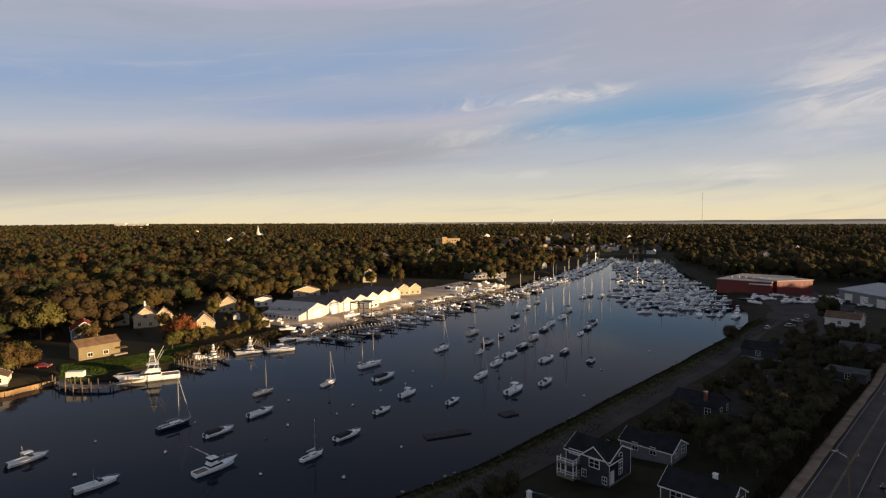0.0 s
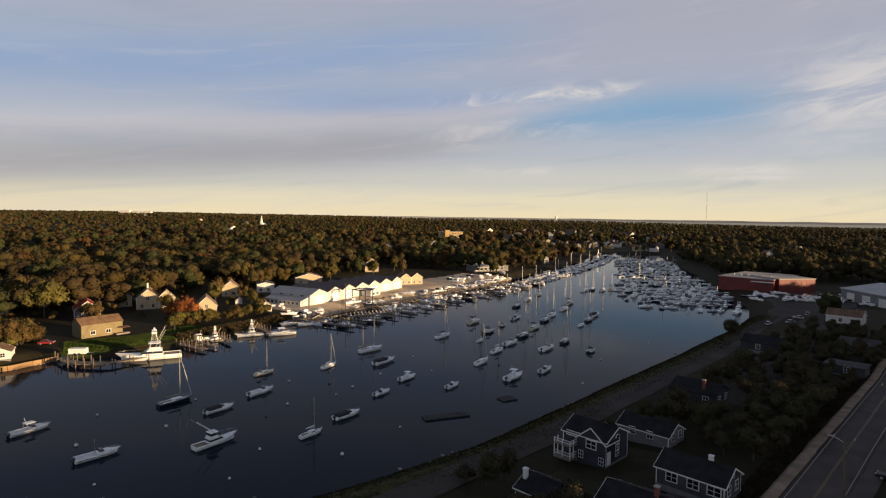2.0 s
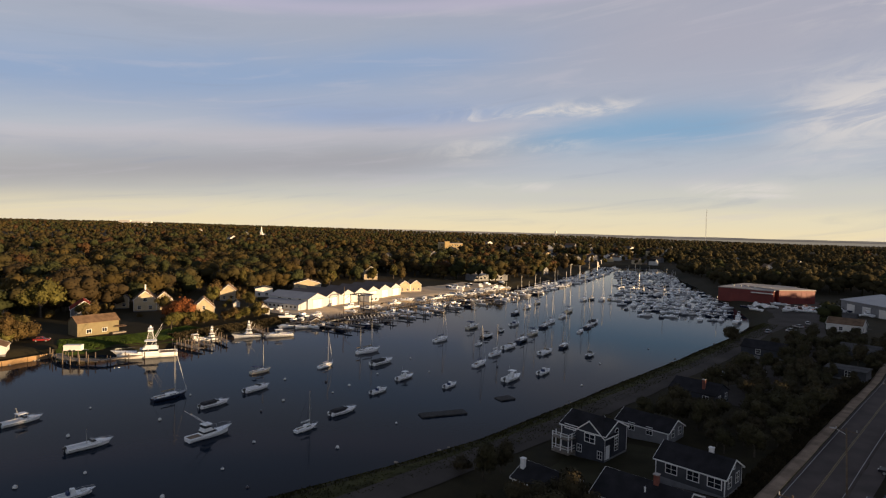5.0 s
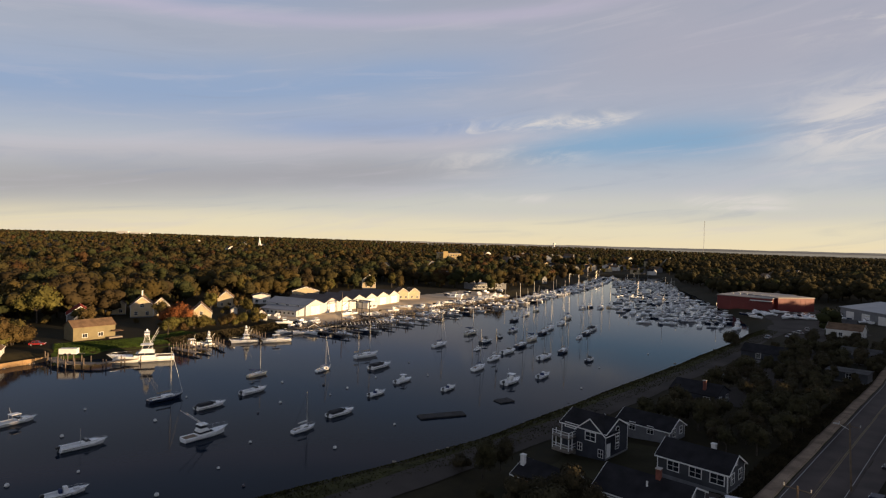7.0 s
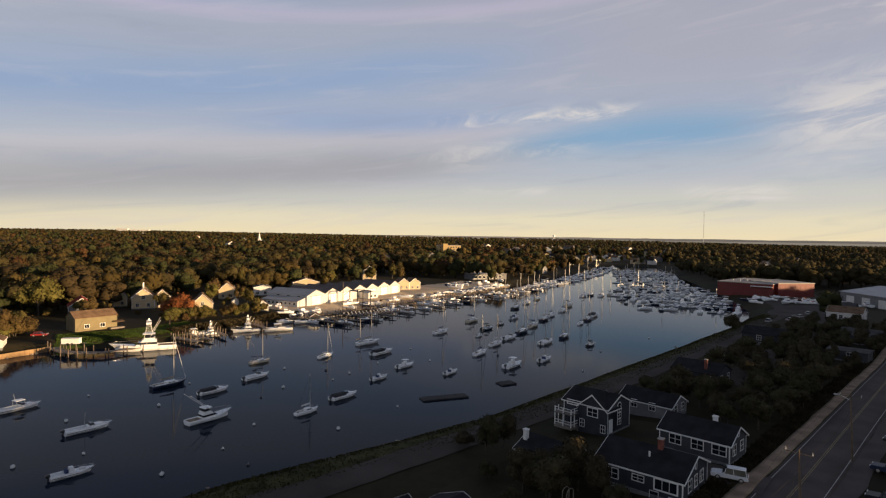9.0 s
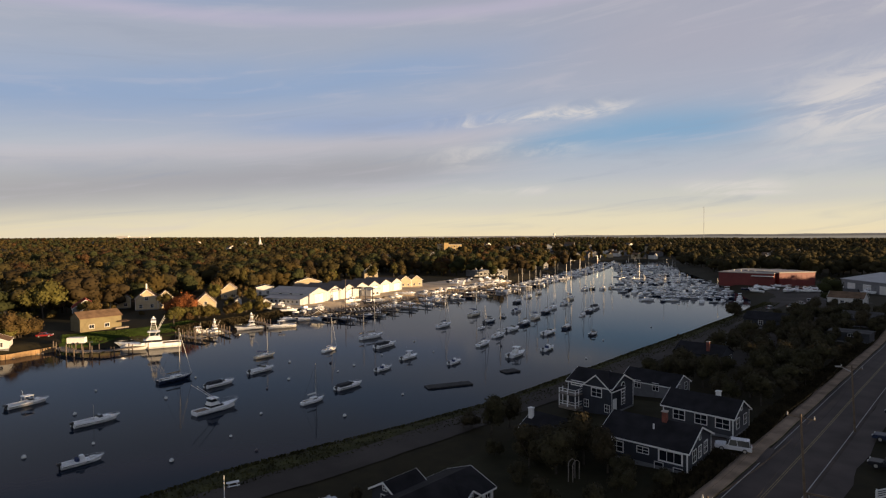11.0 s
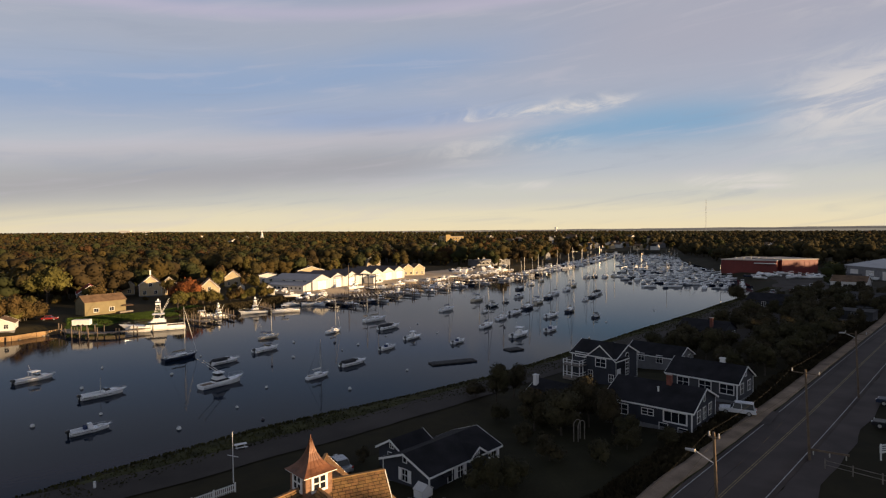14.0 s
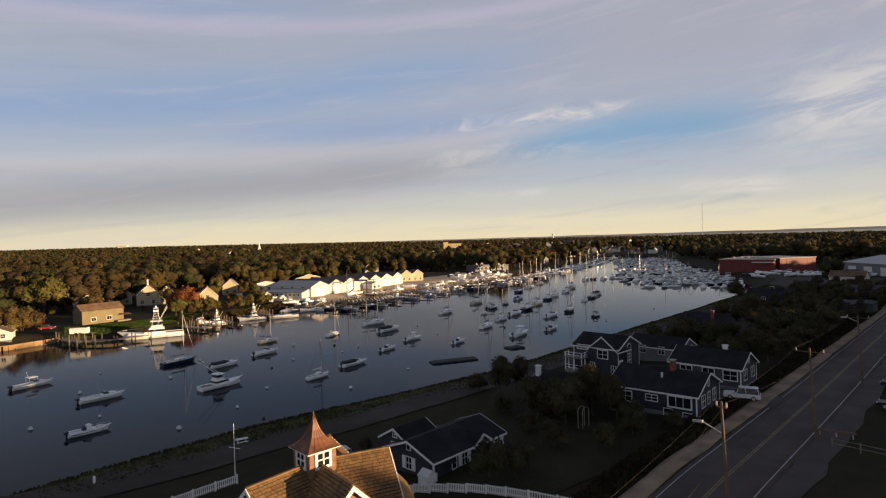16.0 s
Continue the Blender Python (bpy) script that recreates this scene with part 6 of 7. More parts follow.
fill_berths()
tower_sport = make_sportfisher("white sportfishing boat with a tuna tower at the finger pier", 10.5)
for x, y, a, s in ((-77.3, 212.5, 214, 1.0), (-88.0, 205.5, 226, 0.8)):
    moor(tower_sport, x, y, a, s)
for x, y, k, a in ((-66.5, 216.0, "hardtop", 212), (-92.0, 202.0, "ttop", 224), (-61, 236, "cuddy", 30), (-68.5, 236.5, "covered", 220)):
    moor(motors[k], x, y, a, 1.25)

# ---- the near bank: houses, road furniture, cars ----
def shutters(h, side, w, l, along, z, ww, wh):
    for s in (-1, 1):
        part("shutter", boxed(s * (ww / 2 + 0.36) - 0.2, s * (ww / 2 + 0.36) + 0.2, -0.08, -0.02, -0.05, wh + 0.05), "white", h).matrix_basis = wall_pose(side, w, l, along, z)


def near_houses():
    # red-chimney ranch
    h = house(27.0, 69.0, 50, 9.0, 11.0, 2.8, 4.7, "clap_dark", "shingle_dark", "dark low house with white trim and a red brick chimney",
              ((0, 2.4, 1.0, 1.2, 1.4), (0, 4.5, 1.0, 1.0, 1.4), (0, 6.7, 1.0, 1.2, 1.4), (0, 4.5, 3.2, 0.5, 0.7, 1, 1), (3, 9.0, 1.2, 2.6, 1.2, 3, 1), (3, 9.9, -0.1, 1.0, 0.7, 1, 1), (3, 7.6, -0.1, 1.0, 0.9, 1, 1), (3, 5.6, 1.5, 1.4, 0.7), (3, 2.2, 1.0, 1.6, 1.2)), chimney=(4.2, 4.2, 5.9, "brick"))
    part("vent_pipe", tubed((2.5, 5, 3.4), (2.5, 5, 4.6), 0.12), "white", h)
    # grey ranch behind the car
    house(38.2, 81.3, 46, 6.6, 10.0, 3.0, 4.8, "clap_mid", "shingle_dark", "low grey house with a dark roof and white trim", ((0, 1.8, 1.2, 1.2, 1.4), (0, 4.8, 1.2, 1.2, 1.4), (0, 3.3, 3.5, 0.5, 0.6, 1, 1), (3, 8.6, 1.3, 1.8, 1.3), (3, 5.6, 1.3, 1.6, 1.3), (3, 2.4, 1.3, 1.6, 1.3)), chimney=(4.0, 3.4, 5.35, "white"))
    # dark two-storey house with crossing gables
    h = house(25.3, 96.0, 46, 7.4, 8.4, 4.5, 6.2, "clap_dark", "shingle_dark", "dark blue-grey two-storey house with white trim and an arched window",
              ((0, 3.8, 2.3, 1.1, 0.85, 2, 2), (0, 3.8, 3.35, 1.1, 0.85, 2, 2), (0, 3.8, 1.25, 1.1, 0.85, 2, 2), (3, 2.0, 4.0, 2.4, 0.55, 3, 1)), door=(0, 0.95, 0.95, 2.1))
    part("arch_window", lofted([[(3.8 + 0.66 * math.cos(a), yy, 4.38 + 0.66 * math.sin(a)) for a in [i * math.pi / 8 for i in range(9)]] for yy in (-0.07, 0.0)]), "white", h)
    part("arch_pane", lofted([[(3.8 + 0.5 * math.cos(a), yy, 4.40 + 0.5 * math.sin(a)) for a in [i * math.pi / 8 for i in range(9)]] for yy in (-0.09, -0.07)]), "glass", h)
    wing(h, -0.25, 5.3, -90, 5.3, 4.0, 4.2, 6.35, "clap_dark", "shingle_dark", ((0, 2.65, 2.8, 1.8, 1.3), (0, 4.6, 0.5, 0.8, 1.2), (0, 0.7, 0.7, 0.8, 1.2)))
    part("porch_floor", boxed(-2.2, -0.02, 5.5, 8.9, 0.1, 0.5), "planks", h)
    part("porch_deck", boxed(-2.2, -0.02, 5.5, 8.9, 2.55, 2.7), "planks", h)
    for px, py in ((-2.15, 5.55), (-2.15, 7.1), (-2.15, 8.75), (-1.1, 8.75), (-1.1, 5.55)):
        part("porch_post", boxed(px, px + 0.14, py, py + 0.14, 0.5, 3.6), "white", h)
    for z in (0.9, 1.35, 3.05, 3.5):
        part("porch_rail", boxed(-2.13, -2.04, 5.69, 8.75, z, z + 0.08), "white", h)
        part("porch_rail", boxed(-2.01, -0.05, 5.57, 5.67, z, z + 0.08), "white", h)
    # white-gabled cottage behind it
    house(38.6, 104.0, 46, 6.5, 10, 2.2, 3.8, "clap_grey", "shingle_dark", "small pale cottage with a grey roof", ((0, 2, 1.0, 1.1, 1.3), (0, 4.8, 1.0, 1.1, 1.3), (3, 3, 1.0, 1.1, 1.3), (3, 6.5, 1.0, 1.1, 1.3)))
    # chimney cottage behind the trees
    house(14.2, 79.0, 46, 6.5, 7.2, 2.4, 3.9, "clap_dark", "shingle_dark", "dark cottage with a white chimney half hidden by trees", ((0, 2, 1.0, 1.1, 1.3), (0, 5.5, 1.0, 1.1, 1.3), (3, 3, 1.0, 1.2, 1.3), (3, 7, 1.0, 1.2, 1.3)), chimney=(1.9, 6.8, 4.7, "white"))
    # small-gabled house beyond the fence
    h = house(-9.0, 61.3, -42, 7.0, 11.2, 2.3, 3.6, "clap_dark", "shingle_dark", "dark low house with white-framed windows and small gables",
              ((0, 3.5, 0.8, 0.8, 1.2), (0, 3.5, 2.75, 0.5, 0.6, 1, 1), (1, 4.6, 0.8, 0.8, 1.3), (1, 7.4, 0.8, 0.8, 1.2), (1, 10.2, 0.8, 0.8, 1.2), (1, 3.0, 0.8, 0.6, 1.2, 1, 2)), base=0.2)
    for side, along in ((0, 3.5), (1, 4.6), (1, 7.4), (1, 10.2)):
        shutters(h, side, 7.0, 11.6, along, 0.8, 0.8, 1.2)
    # small cross gable over the middle window, and a second block behind
    wing(h, 7.12, 6.0, 90, 2.6, 2.6, 2.32, 3.2, "clap_dark", "shingle_dark", ((0, 1.3, 2.35, 0.45, 0.45),))
    wing(h, -3.0, 2.0, 0, 4.4, 4.5, 2.3, 3.5, "clap_dark", "shingle_dark", ((0, 2.2, 2.6, 0.6, 0.6), (0, 2.2, 0.9, 1.2, 1.1)))
    part("entry_hood", prismed([(7.0, 2.0), (7.7, 1.75), (7.7, 1.82), (7.0, 2.08)], 1.6, 2.7), "shingle_dark", h)
    b = thing("garden_box", "white gabled storage box by the fence", "shed", pose(-3.9, 55.6, ground_at(-3.9, 55.6), 0, 0, 48) @ Matrix.Scale(0.78, 4))
    part("body", prismed([(-0.9, 0), (0.9, 0), (0.9, 1.0), (0, 1.6), (-0.9, 1.0)], 0, 1.6), "white", b)
    part("lid", prismed([(-1.0, 1.0), (0, 1.65), (1.0, 1.0), (1.0, 1.1), (0, 1.75), (-1.0, 1.1)], -0.08, 1.68), "clap_white", b)
    house(57, 127, 46, 8, 10, 2.9, 4.7, "clap_dark", "shingle_dark", "dark shingled house with a broad brick chimney", ((0, 2.5, 1.0, 1.2, 1.4), (0, 6.5, 1.0, 1.2, 1.4), (3, 3, 1.0, 1.2, 1.4), (3, 8, 1.0, 1.2, 1.4)), chimney=(1.5, 3, 5.6, "brick"), trim=False)
    house(101, 180, 46, 8, 12, 2.8, 4.7, "clap_dark", "shingle_dark", "long low dark-roofed house by the lane", ((0, 2.5, 1.0, 1.2, 1.4), (0, 6.5, 1.0, 1.2, 1.4), (3, 5, 1.0, 1.2, 1.4)), trim=False)
    house(160, 231, 46, 10, 12, 3.4, 5.6, "clap_white", "shingle_brown", "pale two-storey house above the trees", ((0, 2.5, 1.0, 1.2, 1.4), (0, 8.5, 1.0, 1.2, 1.4), (3, 5, 1.0, 1.2, 1.4), (3, 9, 1.0, 1.2, 1.4)))
    house(127, 176, 46, 8, 10, 2.7, 4.4, "clap_mid", "shingle_grey", "low grey-roofed house by the gravel lot", ((0, 2.5, 1.0, 1.2, 1.4), (0, 5.5, 1.0, 1.2, 1.4), (3, 5, 1.0, 1.2, 1.4)), trim=False)
    house(178, 262, 46, 9, 12, 3.0, 5.0, "clap_mid", "shingle_grey", "grey-roofed house near the boat stores", ((0, 2.5, 1.0, 1.2, 1.4), (0, 6.5, 1.0, 1.2, 1.4), (3, 5, 1.0, 1.2, 1.4)), trim=False)
    house(106, 151, 46, 7, 9, 2.6, 2.8, "clap_mid", "shingle_grey", "grey flat-roofed garage by the road", ((3, 5, 1.0, 1.2, 1.4),), trim=False)


near_houses()


def shingle_slope(parent, origin, along, down, length, run, mat, single=False, seed=1):
    """Courses of cedar shingles laid on a slope: along the ridge, then down it."""
    rnd = random.Random(seed)
    along, down = Vector(along).normalized(), Vector(down).normalized()
    up = along.cross(down).normalized()
    up = up if up.z > 0 else -up
    n = int(run / 0.235)
    joined = bmesh.new()
    mesh = {}
    for i in range(n):
        s = -rnd.uniform(0, 0.4)
        while s < length:
            w = rnd.choice((0.34, 0.42, 0.50) if single else (0.26, 0.32, 0.38))
            a, e = max(s, 0), min(s + w - 0.035, length)
            s += w
            if e - a < 0.08:
                continue
            d0, d1 = i * 0.235 + 0.025, i * 0.235 + 0.222 + rnd.uniform(-0.015, 0.015)
            t = rnd.uniform(0.045, 0.075)
            o = Vector(origin)
            p = [o + along * a + down * d0 + up * 0.03, o + along * e + down * d0 + up * 0.03, o + along * e + down * d1 + up * (0.035 + t), o + along * a + down * d1 + up * (0.035 + t)]
            bm = bmesh.new() if single else joined
            top = [bm.verts.new(q) for q in p]
            low = [bm.verts.new(q - up * (0.02 + (0.0 if k < 2 else t - 0.01))) for k, q in enumerate(p)]
            bm.faces.new(top)
            for k in range(4):
                bm.faces.new((top[k], low[k], low[(k + 1) % 4], top[(k + 1) % 4]))
            if single:
                bmesh.ops.recalc_face_normals(bm, faces=bm.faces[:])
                part("shingle", bm, mat, parent)
    if not single:
        bmesh.ops.recalc_face_normals(joined, faces=joined.faces[:])
        tagged(part("shingle_layer", joined, mat, parent), kind="stuff")
    else:
        joined.free()


def cupola_house():
    """The shingled hall under the camera: gabled arms in a star, a cupola and a copper spire at the crossing."""
    h = thing("shingled_hall", "golden cedar-shingled hall with a cupola and copper spire", "house", pose(-10.9, 38.8, 3.6))
    ridge, half, reach = 8.95, 3.7, 4.9
    eave = ridge - half
    for turn in (26, 92, 233, 309):
        g = new("gable_arm")
        g.parent = h
        g.matrix_basis = pose(0, 0, 0, 0, 0, turn - 90)      # local y runs out along the arm
        part("arm_wall", prismed([(-half, -0.6), (half, -0.6), (half, eave), (0, ridge - 0.05), (-half, eave)], 0.0, reach), "brick_cedar", g)
        for s in (-1, 1):
            part("roof_slab", prismed([(s * (half + 0.4), eave - 0.4), (0, ridge), (0, ridge + 0.1), (s * (half + 0.4), eave - 0.3)], 0.0 if s < 0 else 0.01, reach + 0.35), "roof_felt", g)
            part("rake_board", prismed([(s * (half + 0.45), eave - 0.62), (0, ridge - 0.2), (0, ridge + 0.13), (s * (half + 0.45), eave - 0.32)], reach + 0.35, reach + 0.42), "white", g)
            shingle_slope(g, (0, 0.0, ridge + 0.1), (0, 1, 0), (s, 0, -1), reach + 0.35, (half + 0.4) * 1.4142, "cedar", turn == 26 and s == 1, seed=int(turn) + 400 + s)
        part("attic_louvre", boxed(-0.28, 0.28, reach, reach + 0.06, ridge - 1.75, ridge - 0.95), "white", g)
        for x in (-1.15, 1.15):
            part("window_frame", boxed(x - 0.55, x + 0.55, reach, reach + 0.06, eave - 0.5, eave + 1.1), "white", g)
            part("pane", boxed(x - 0.42, x + 0.42, reach + 0.06, reach + 0.08, eave - 0.36, eave + 0.96), "glass", g)
        part("ridge_cap", boxed(-0.11, 0.11, 1.0, reach + 0.36, ridge + 0.12, ridge + 0.2), "cedar", g)
    # rounded bay at the end of one arm
    bay = part("bay", lofted([[(r * math.sin(a) * 1.1, reach + 0.3 + r * math.cos(a) * 0.85, z) for a in [-math.pi / 2 + k * math.pi / 12 for k in range(13)]] for r, z in ((2.3, -0.6), (2.3, 4.0), (2.2, 4.8), (1.95, 5.6), (1.5, 6.4), (0.9, 7.0), (0.1, 7.25))]), "cedar", h, smooth=True)
    bay.matrix_basis = pose(0, 0, 0, 0, 0, 26 - 90)
    c = new("cupola")
    c.parent = h
    c.matrix_basis = pose(0, 0, ridge - 0.9, 0, 0, 45)
    part("cupola_wall", boxed(-1.0, 1.0, -1.0, 1.0, 0, 2.0), "brick_cedar", c)
    for k in range(4):
        bm = bmesh.new()
        for z in range(6):
            box(bm, -1.0, 1.0, -1.03, -0.99, 0.72 + z * 0.2, 0.87 + z * 0.2)
        part("wall_course", bm, "brick_cedar", c).rotation_euler = (0, 0, radians(k * 90))
        bm = bmesh.new()
        for x0, x1, z0, z1 in ((-0.62, -0.44, 0.82, 1.98), (0.44, 0.62, 0.82, 1.98), (-0.44, 0.44, 1.84, 1.98), (-0.44, 0.44, 0.82, 0.98), (-0.05, 0.05, 0.98, 1.84), (-0.44, 0.44, 1.37, 1.46)):
            box(bm, x0, x1, -1.10, -0.99, z0, z1)
        part("window_frame", bm, "white", c).rotation_euler = (0, 0, radians(k * 90))
        part("pane", boxed(-0.44, 0.44, -1.06, -1.031, 0.98, 1.84), "glass", c).rotation_euler = (0, 0, radians(k * 90))
    part("cornice", boxed(-1.26, 1.26, -1.26, 1.26, 1.98, 2.06), "white", c)
    prof = [(1.32, 2.06), (1.08, 2.19), (0.80, 2.42), (0.52, 2.76), (0.30, 3.2), (0.15, 3.7), (0.04, 4.15)]
    part("spire", lofted([[(r * sx, r * sy, z) for sx, sy in ((-1, -1), (1, -1), (1, 1), (-1, 1))] for r, z in prof]), "copper", c)
    for k in range(4):
        for o in (-0.6, -0.2, 0.2, 0.6):
            bm = bmesh.new()
            for (r, z), (r2, z2) in zip(prof, prof[1:]):
                tube(bm, (o * r, -r - 0.005, z), (o * r2, -r2 - 0.005, z2), 0.018, n=3)
            part("seam", bm, "copper", c).rotation_euler = (0, 0, radians(k * 90))
    part("finial", tubed((0, 0, 4.1), (0, 0, 4.4), 0.045, 0.025), "copper", c)


cupola_house()


def road_furniture():
    heads = []
    u = Vector((0.7071, 0.7071, 0))
    n = Vector((0.7071, -0.7071, 0))
    for i, (x, y) in enumerate(((-3.0, 17.5), (17.7, 40.8), (36.4, 61.6), (57.0, 84.3), (83.5, 111.5), (110, 141))):
        z = ground_at(x, y)
        p = thing("utility_pole", "weathered wooden utility pole with a crossarm", "utility pole", pose(x, y, z), group="poles along the road")
        top = 11.0 if i == 1 else 9.7
        part("post", tubed((0, 0, -0.5), (-0.5, 0.1, top), 0.15, 0.10, 8), "pole", p)
        arm = 0.35 if i == 1 else 1.3
        a, b = Vector((-0.48, 0.1, top - 0.4)) - n * arm, Vector((-0.48, 0.1, top - 0.4)) + n * arm
        part("crossarm", tubed(a, b, 0.07, n=4), "pole", p)
        for k in (0.02, 0.5, 0.98):
            c = a.lerp(b, k)
            part("insulator", tubed(c + Vector((0, 0, 0.07)), c + Vector((0, 0, 0.38)), 0.075, 0.05, 6), "insulator", p)
        if i in (0, 1, 3):
            lamp = part("lamp_arm", tubed((-0.4, 0.1, 8.7), Vector((-0.4, 0.1, 9.3)) - n * 1.4, 0.04, n=5), "alu", p)
            e = Vector((-0.4, 0.1, 9.3)) - n * 1.4
            part("lamp_head", tubed(e, e - n * 0.7 + Vector((0, 0, -0.05)), 0.13, 0.1, 6), "insulator", lamp)
        heads.append((Vector((x, y, z)) + a + Vector((0, 0, 0.38)), Vector((x, y, z)) + b + Vector((0, 0, 0.38)), Vector((x - 0.35, y + 0.1, z + 7.4))))
    for (a0, a1, a2), (b0, b1, b2) in zip(heads, heads[1:]):
        for p, q, r, sag in ((a0, b0, 0.008, 0.5), (a1, b1, 0.008, 0.5), (a2, b2, 0.014, 0.7)):
            w = bmesh.new()
            pts = [p.lerp(q, t / 8) - Vector((0, 0, sag * 4 * (t / 8) * (1 - t / 8))) for t in range(9)]
            for s, e in zip(pts, pts[1:]):
                tube(w, s, e, r, n=4)
            tagged(part("overhead_wire", w, "wire"), "thin sagging overhead wire between poles", "wire", "overhead wires")


road_furniture()


def make_car(label, mat, suv=True):
    c = thing("car", label, "car", group="parked cars")
    L, W = (4.9, 1.9) if suv else (4.5, 1.8)
    hb, ht = (0.95, 1.75) if suv else (0.85, 1.42)
    prof = [(-L / 2, 0.35), (L / 2, 0.35), (L / 2, 0.7), (L / 2 - 0.15, hb - 0.08), (L * 0.22, hb), (-L / 2 + 0.05, hb), (-L / 2, 0.7)]
    bm = bmesh.new()
    a = [bm.verts.new((x, -W / 2, z)) for x, z in prof]
    b = [bm.verts.new((x, W / 2, z)) for x, z in prof]
    for i in range(len(prof)):
        j = (i + 1) % len(prof)
        bm.faces.new((a[i], a[j], b[j], b[i]))
    bm.faces.new(a[::-1]), bm.faces.new(b)
    bmesh.ops.recalc_face_normals(bm, faces=bm.faces[:])
    bmesh.ops.bevel(bm, geom=bm.edges[:], offset=0.06, segments=2, affect="EDGES")
    part("body", bm, mat, c)
    back = -L / 2 + (0.12 if suv else 0.75)
    k = W / 2 - 0.12
    lo = [(back, -k, hb), (L * 0.2, -k, hb), (L * 0.2, k, hb), (back, k, hb)]
    k2 = k - 0.16
    hi = [(back + 0.25, -k2, ht), (L * 0.06, -k2, ht), (L * 0.06, k2, ht), (back + 0.25, k2, ht)]
    part("glasshouse", lofted([lo, hi]), "glass", c)
    part("roof", boxed(back + 0.22, L * 0.07, -k2 - 0.03, k2 + 0.03, ht, ht + 0.06), mat, c)
    bm = bmesh.new()
    for x in (back + 0.13, -L * 0.12, L * 0.13):
        for s in (-1, 1):
            tube(bm, (x, s * (k + 0.01), hb), (x + (0.12 if x < 0 else -0.2), s * (k2 + 0.02), ht), 0.05, n=4)
    part("pillar", bm, mat, c)
    for x in (-L * 0.31, L * 0.31):
        for s in (-1, 1):
            w = part("wheel", tubed((x, s * (W / 2 - 0.2), 0.34), (x, s * (W / 2 + 0.02), 0.34), 0.34, n=14), "tyre", c)
            part("rim", tubed((x, s * (W / 2 + 0.021), 0.34), (x, s * (W / 2 + 0.035), 0.34), 0.21, n=10), "alu", w)
    for s in (-1, 1):
        part("headlight", boxed(L / 2 - 0.06, L / 2 + 0.02, s * 0.65 - 0.2, s * 0.65 + 0.2, 0.66, 0.82), "lamp_clear", c)
        part("tail_light", boxed(-L / 2 - 0.02, -L / 2 + 0.06, s * 0.75 - 0.1, s * 0.75 + 0.1, 0.7, 0.92), "lamp_red", c)
        part("mirror", boxed(L * 0.14, L * 0.17, s * (W / 2 + 0.08) - 0.1, s * (W / 2 + 0.08) + 0.1, hb, hb + 0.16), mat, c)
    return c


def cars():
    def at(c, x, y, a, lift=0.13):
        c.matrix_basis = pose(x, y, ground_at(x, y) + lift, 0, 0, a)
    w = make_car("white sport utility vehicle parked on a driveway", "car_white")
    at(w, 36.2, 77.0, 152)
    w.scale = (0.9, 0.9, 0.9)
    at(make_car("pale silver saloon parked by the lane", "car_silver", False), -14.4, 63.8, 125)
    s = make_car("silver car parked on the lane", "car_silver", False)
    at(s, 58, 148, 50)
    for x, y, a in ((128, 239, 50), (73.5, 160.8, 46), (140, 244, 20), (150, 256, 110), (104, 188, 40), (112, 203, 120), (160, 266, 60), (84, 160, 45)):
        copy_thing(s, pose(x, y, ground_at(x, y) + 0.13, 0, 0, a))
    d = make_car("dark saloon parked beside the road", "car_dark", False)
    at(d, 52, 70.6, 135)
    copy_thing(d, pose(69, 91, ground_at(69, 91) + 0.13, 0, 0, 132))
    at(make_car("dark blue estate car parked beside the road", "car_blue"), 59.2, 79.6, 133)
    at(make_car("red car parked behind the yacht dock", "car_red", False), -133, 183, 20)


cars()


def fences():
    for pts, lab in (([(-36, 38), (-33, 45.5), (-29.6, 51.8), (-27.0, 55.1), (-24.0, 58.5)], "white picket fence along the lane"), ([(-11.5, 53.9), (-7.7, 53.9), (-5.6, 53.8), (-2.4, 53.2), (1.1, 52.2), (4.7, 50.6), (9.5, 48.0)], "white board fence by the garden")):
        f = thing("fence", lab, "fence")
        line = spline(pts, 2.0)
        for i, p in enumerate(line):
            z = ground_at(p.x, p.y)
            part("post", boxed(p.x - 0.06, p.x + 0.06, p.y - 0.06, p.y + 0.06, z - 0.2, z + 1.0), "white", f)
            if i:
                q = line[i - 1]
                for h in (0.3, 0.8):
                    part("rail", tubed((q.x, q.y, z + h), (p.x, p.y, z + h), 0.05, n=4), "white", f)
                for k in range(11):
                    c = q.lerp(p, (k + 0.5) / 11)
                    part("picket", boxed(c.x - 0.05, c.x + 0.05, c.y - 0.02, c.y + 0.02, z + 0.1, z + 0.9), "white", f)
    z = ground_at(-25.1, 60.8)
    f = thing("flagpole", "white flagpole with a yard by the lane", "flagpole", pose(-25.1, 60.8, z))
    part("pole", tubed((0, 0, 0), (0, 0, 5.5), 0.06, 0.04, 8), "white", f)
    part("yard", tubed((-0.7, 0.3, 2.9), (0.7, -0.3, 2.9), 0.035, n=5), "white", f)
    t = thing("picnic_table", "small white picnic table on the bank", "table", pose(-28.1, 70.8, ground_at(-28.1, 70.8), 0, 0, 30) @ Matrix.Scale(0.8, 4))
    part("tabletop", boxed(-0.9, 0.9, -0.4, 0.4, 0.70, 0.76), "white", t)
    for s in (-1, 1):
        part("bench", boxed(-0.9, 0.9, s * 0.75 - 0.13, s * 0.75 + 0.13, 0.40, 0.45), "white", t)
        part("leg", tubed((s * 0.6, -0.75, 0), (s * 0.6, 0.3, 0.7), 0.05, n=4), "white", t)
        part("leg", tubed((s * 0.6, 0.75, 0), (s * 0.6, -0.3, 0.7), 0.05, n=4), "white", t)


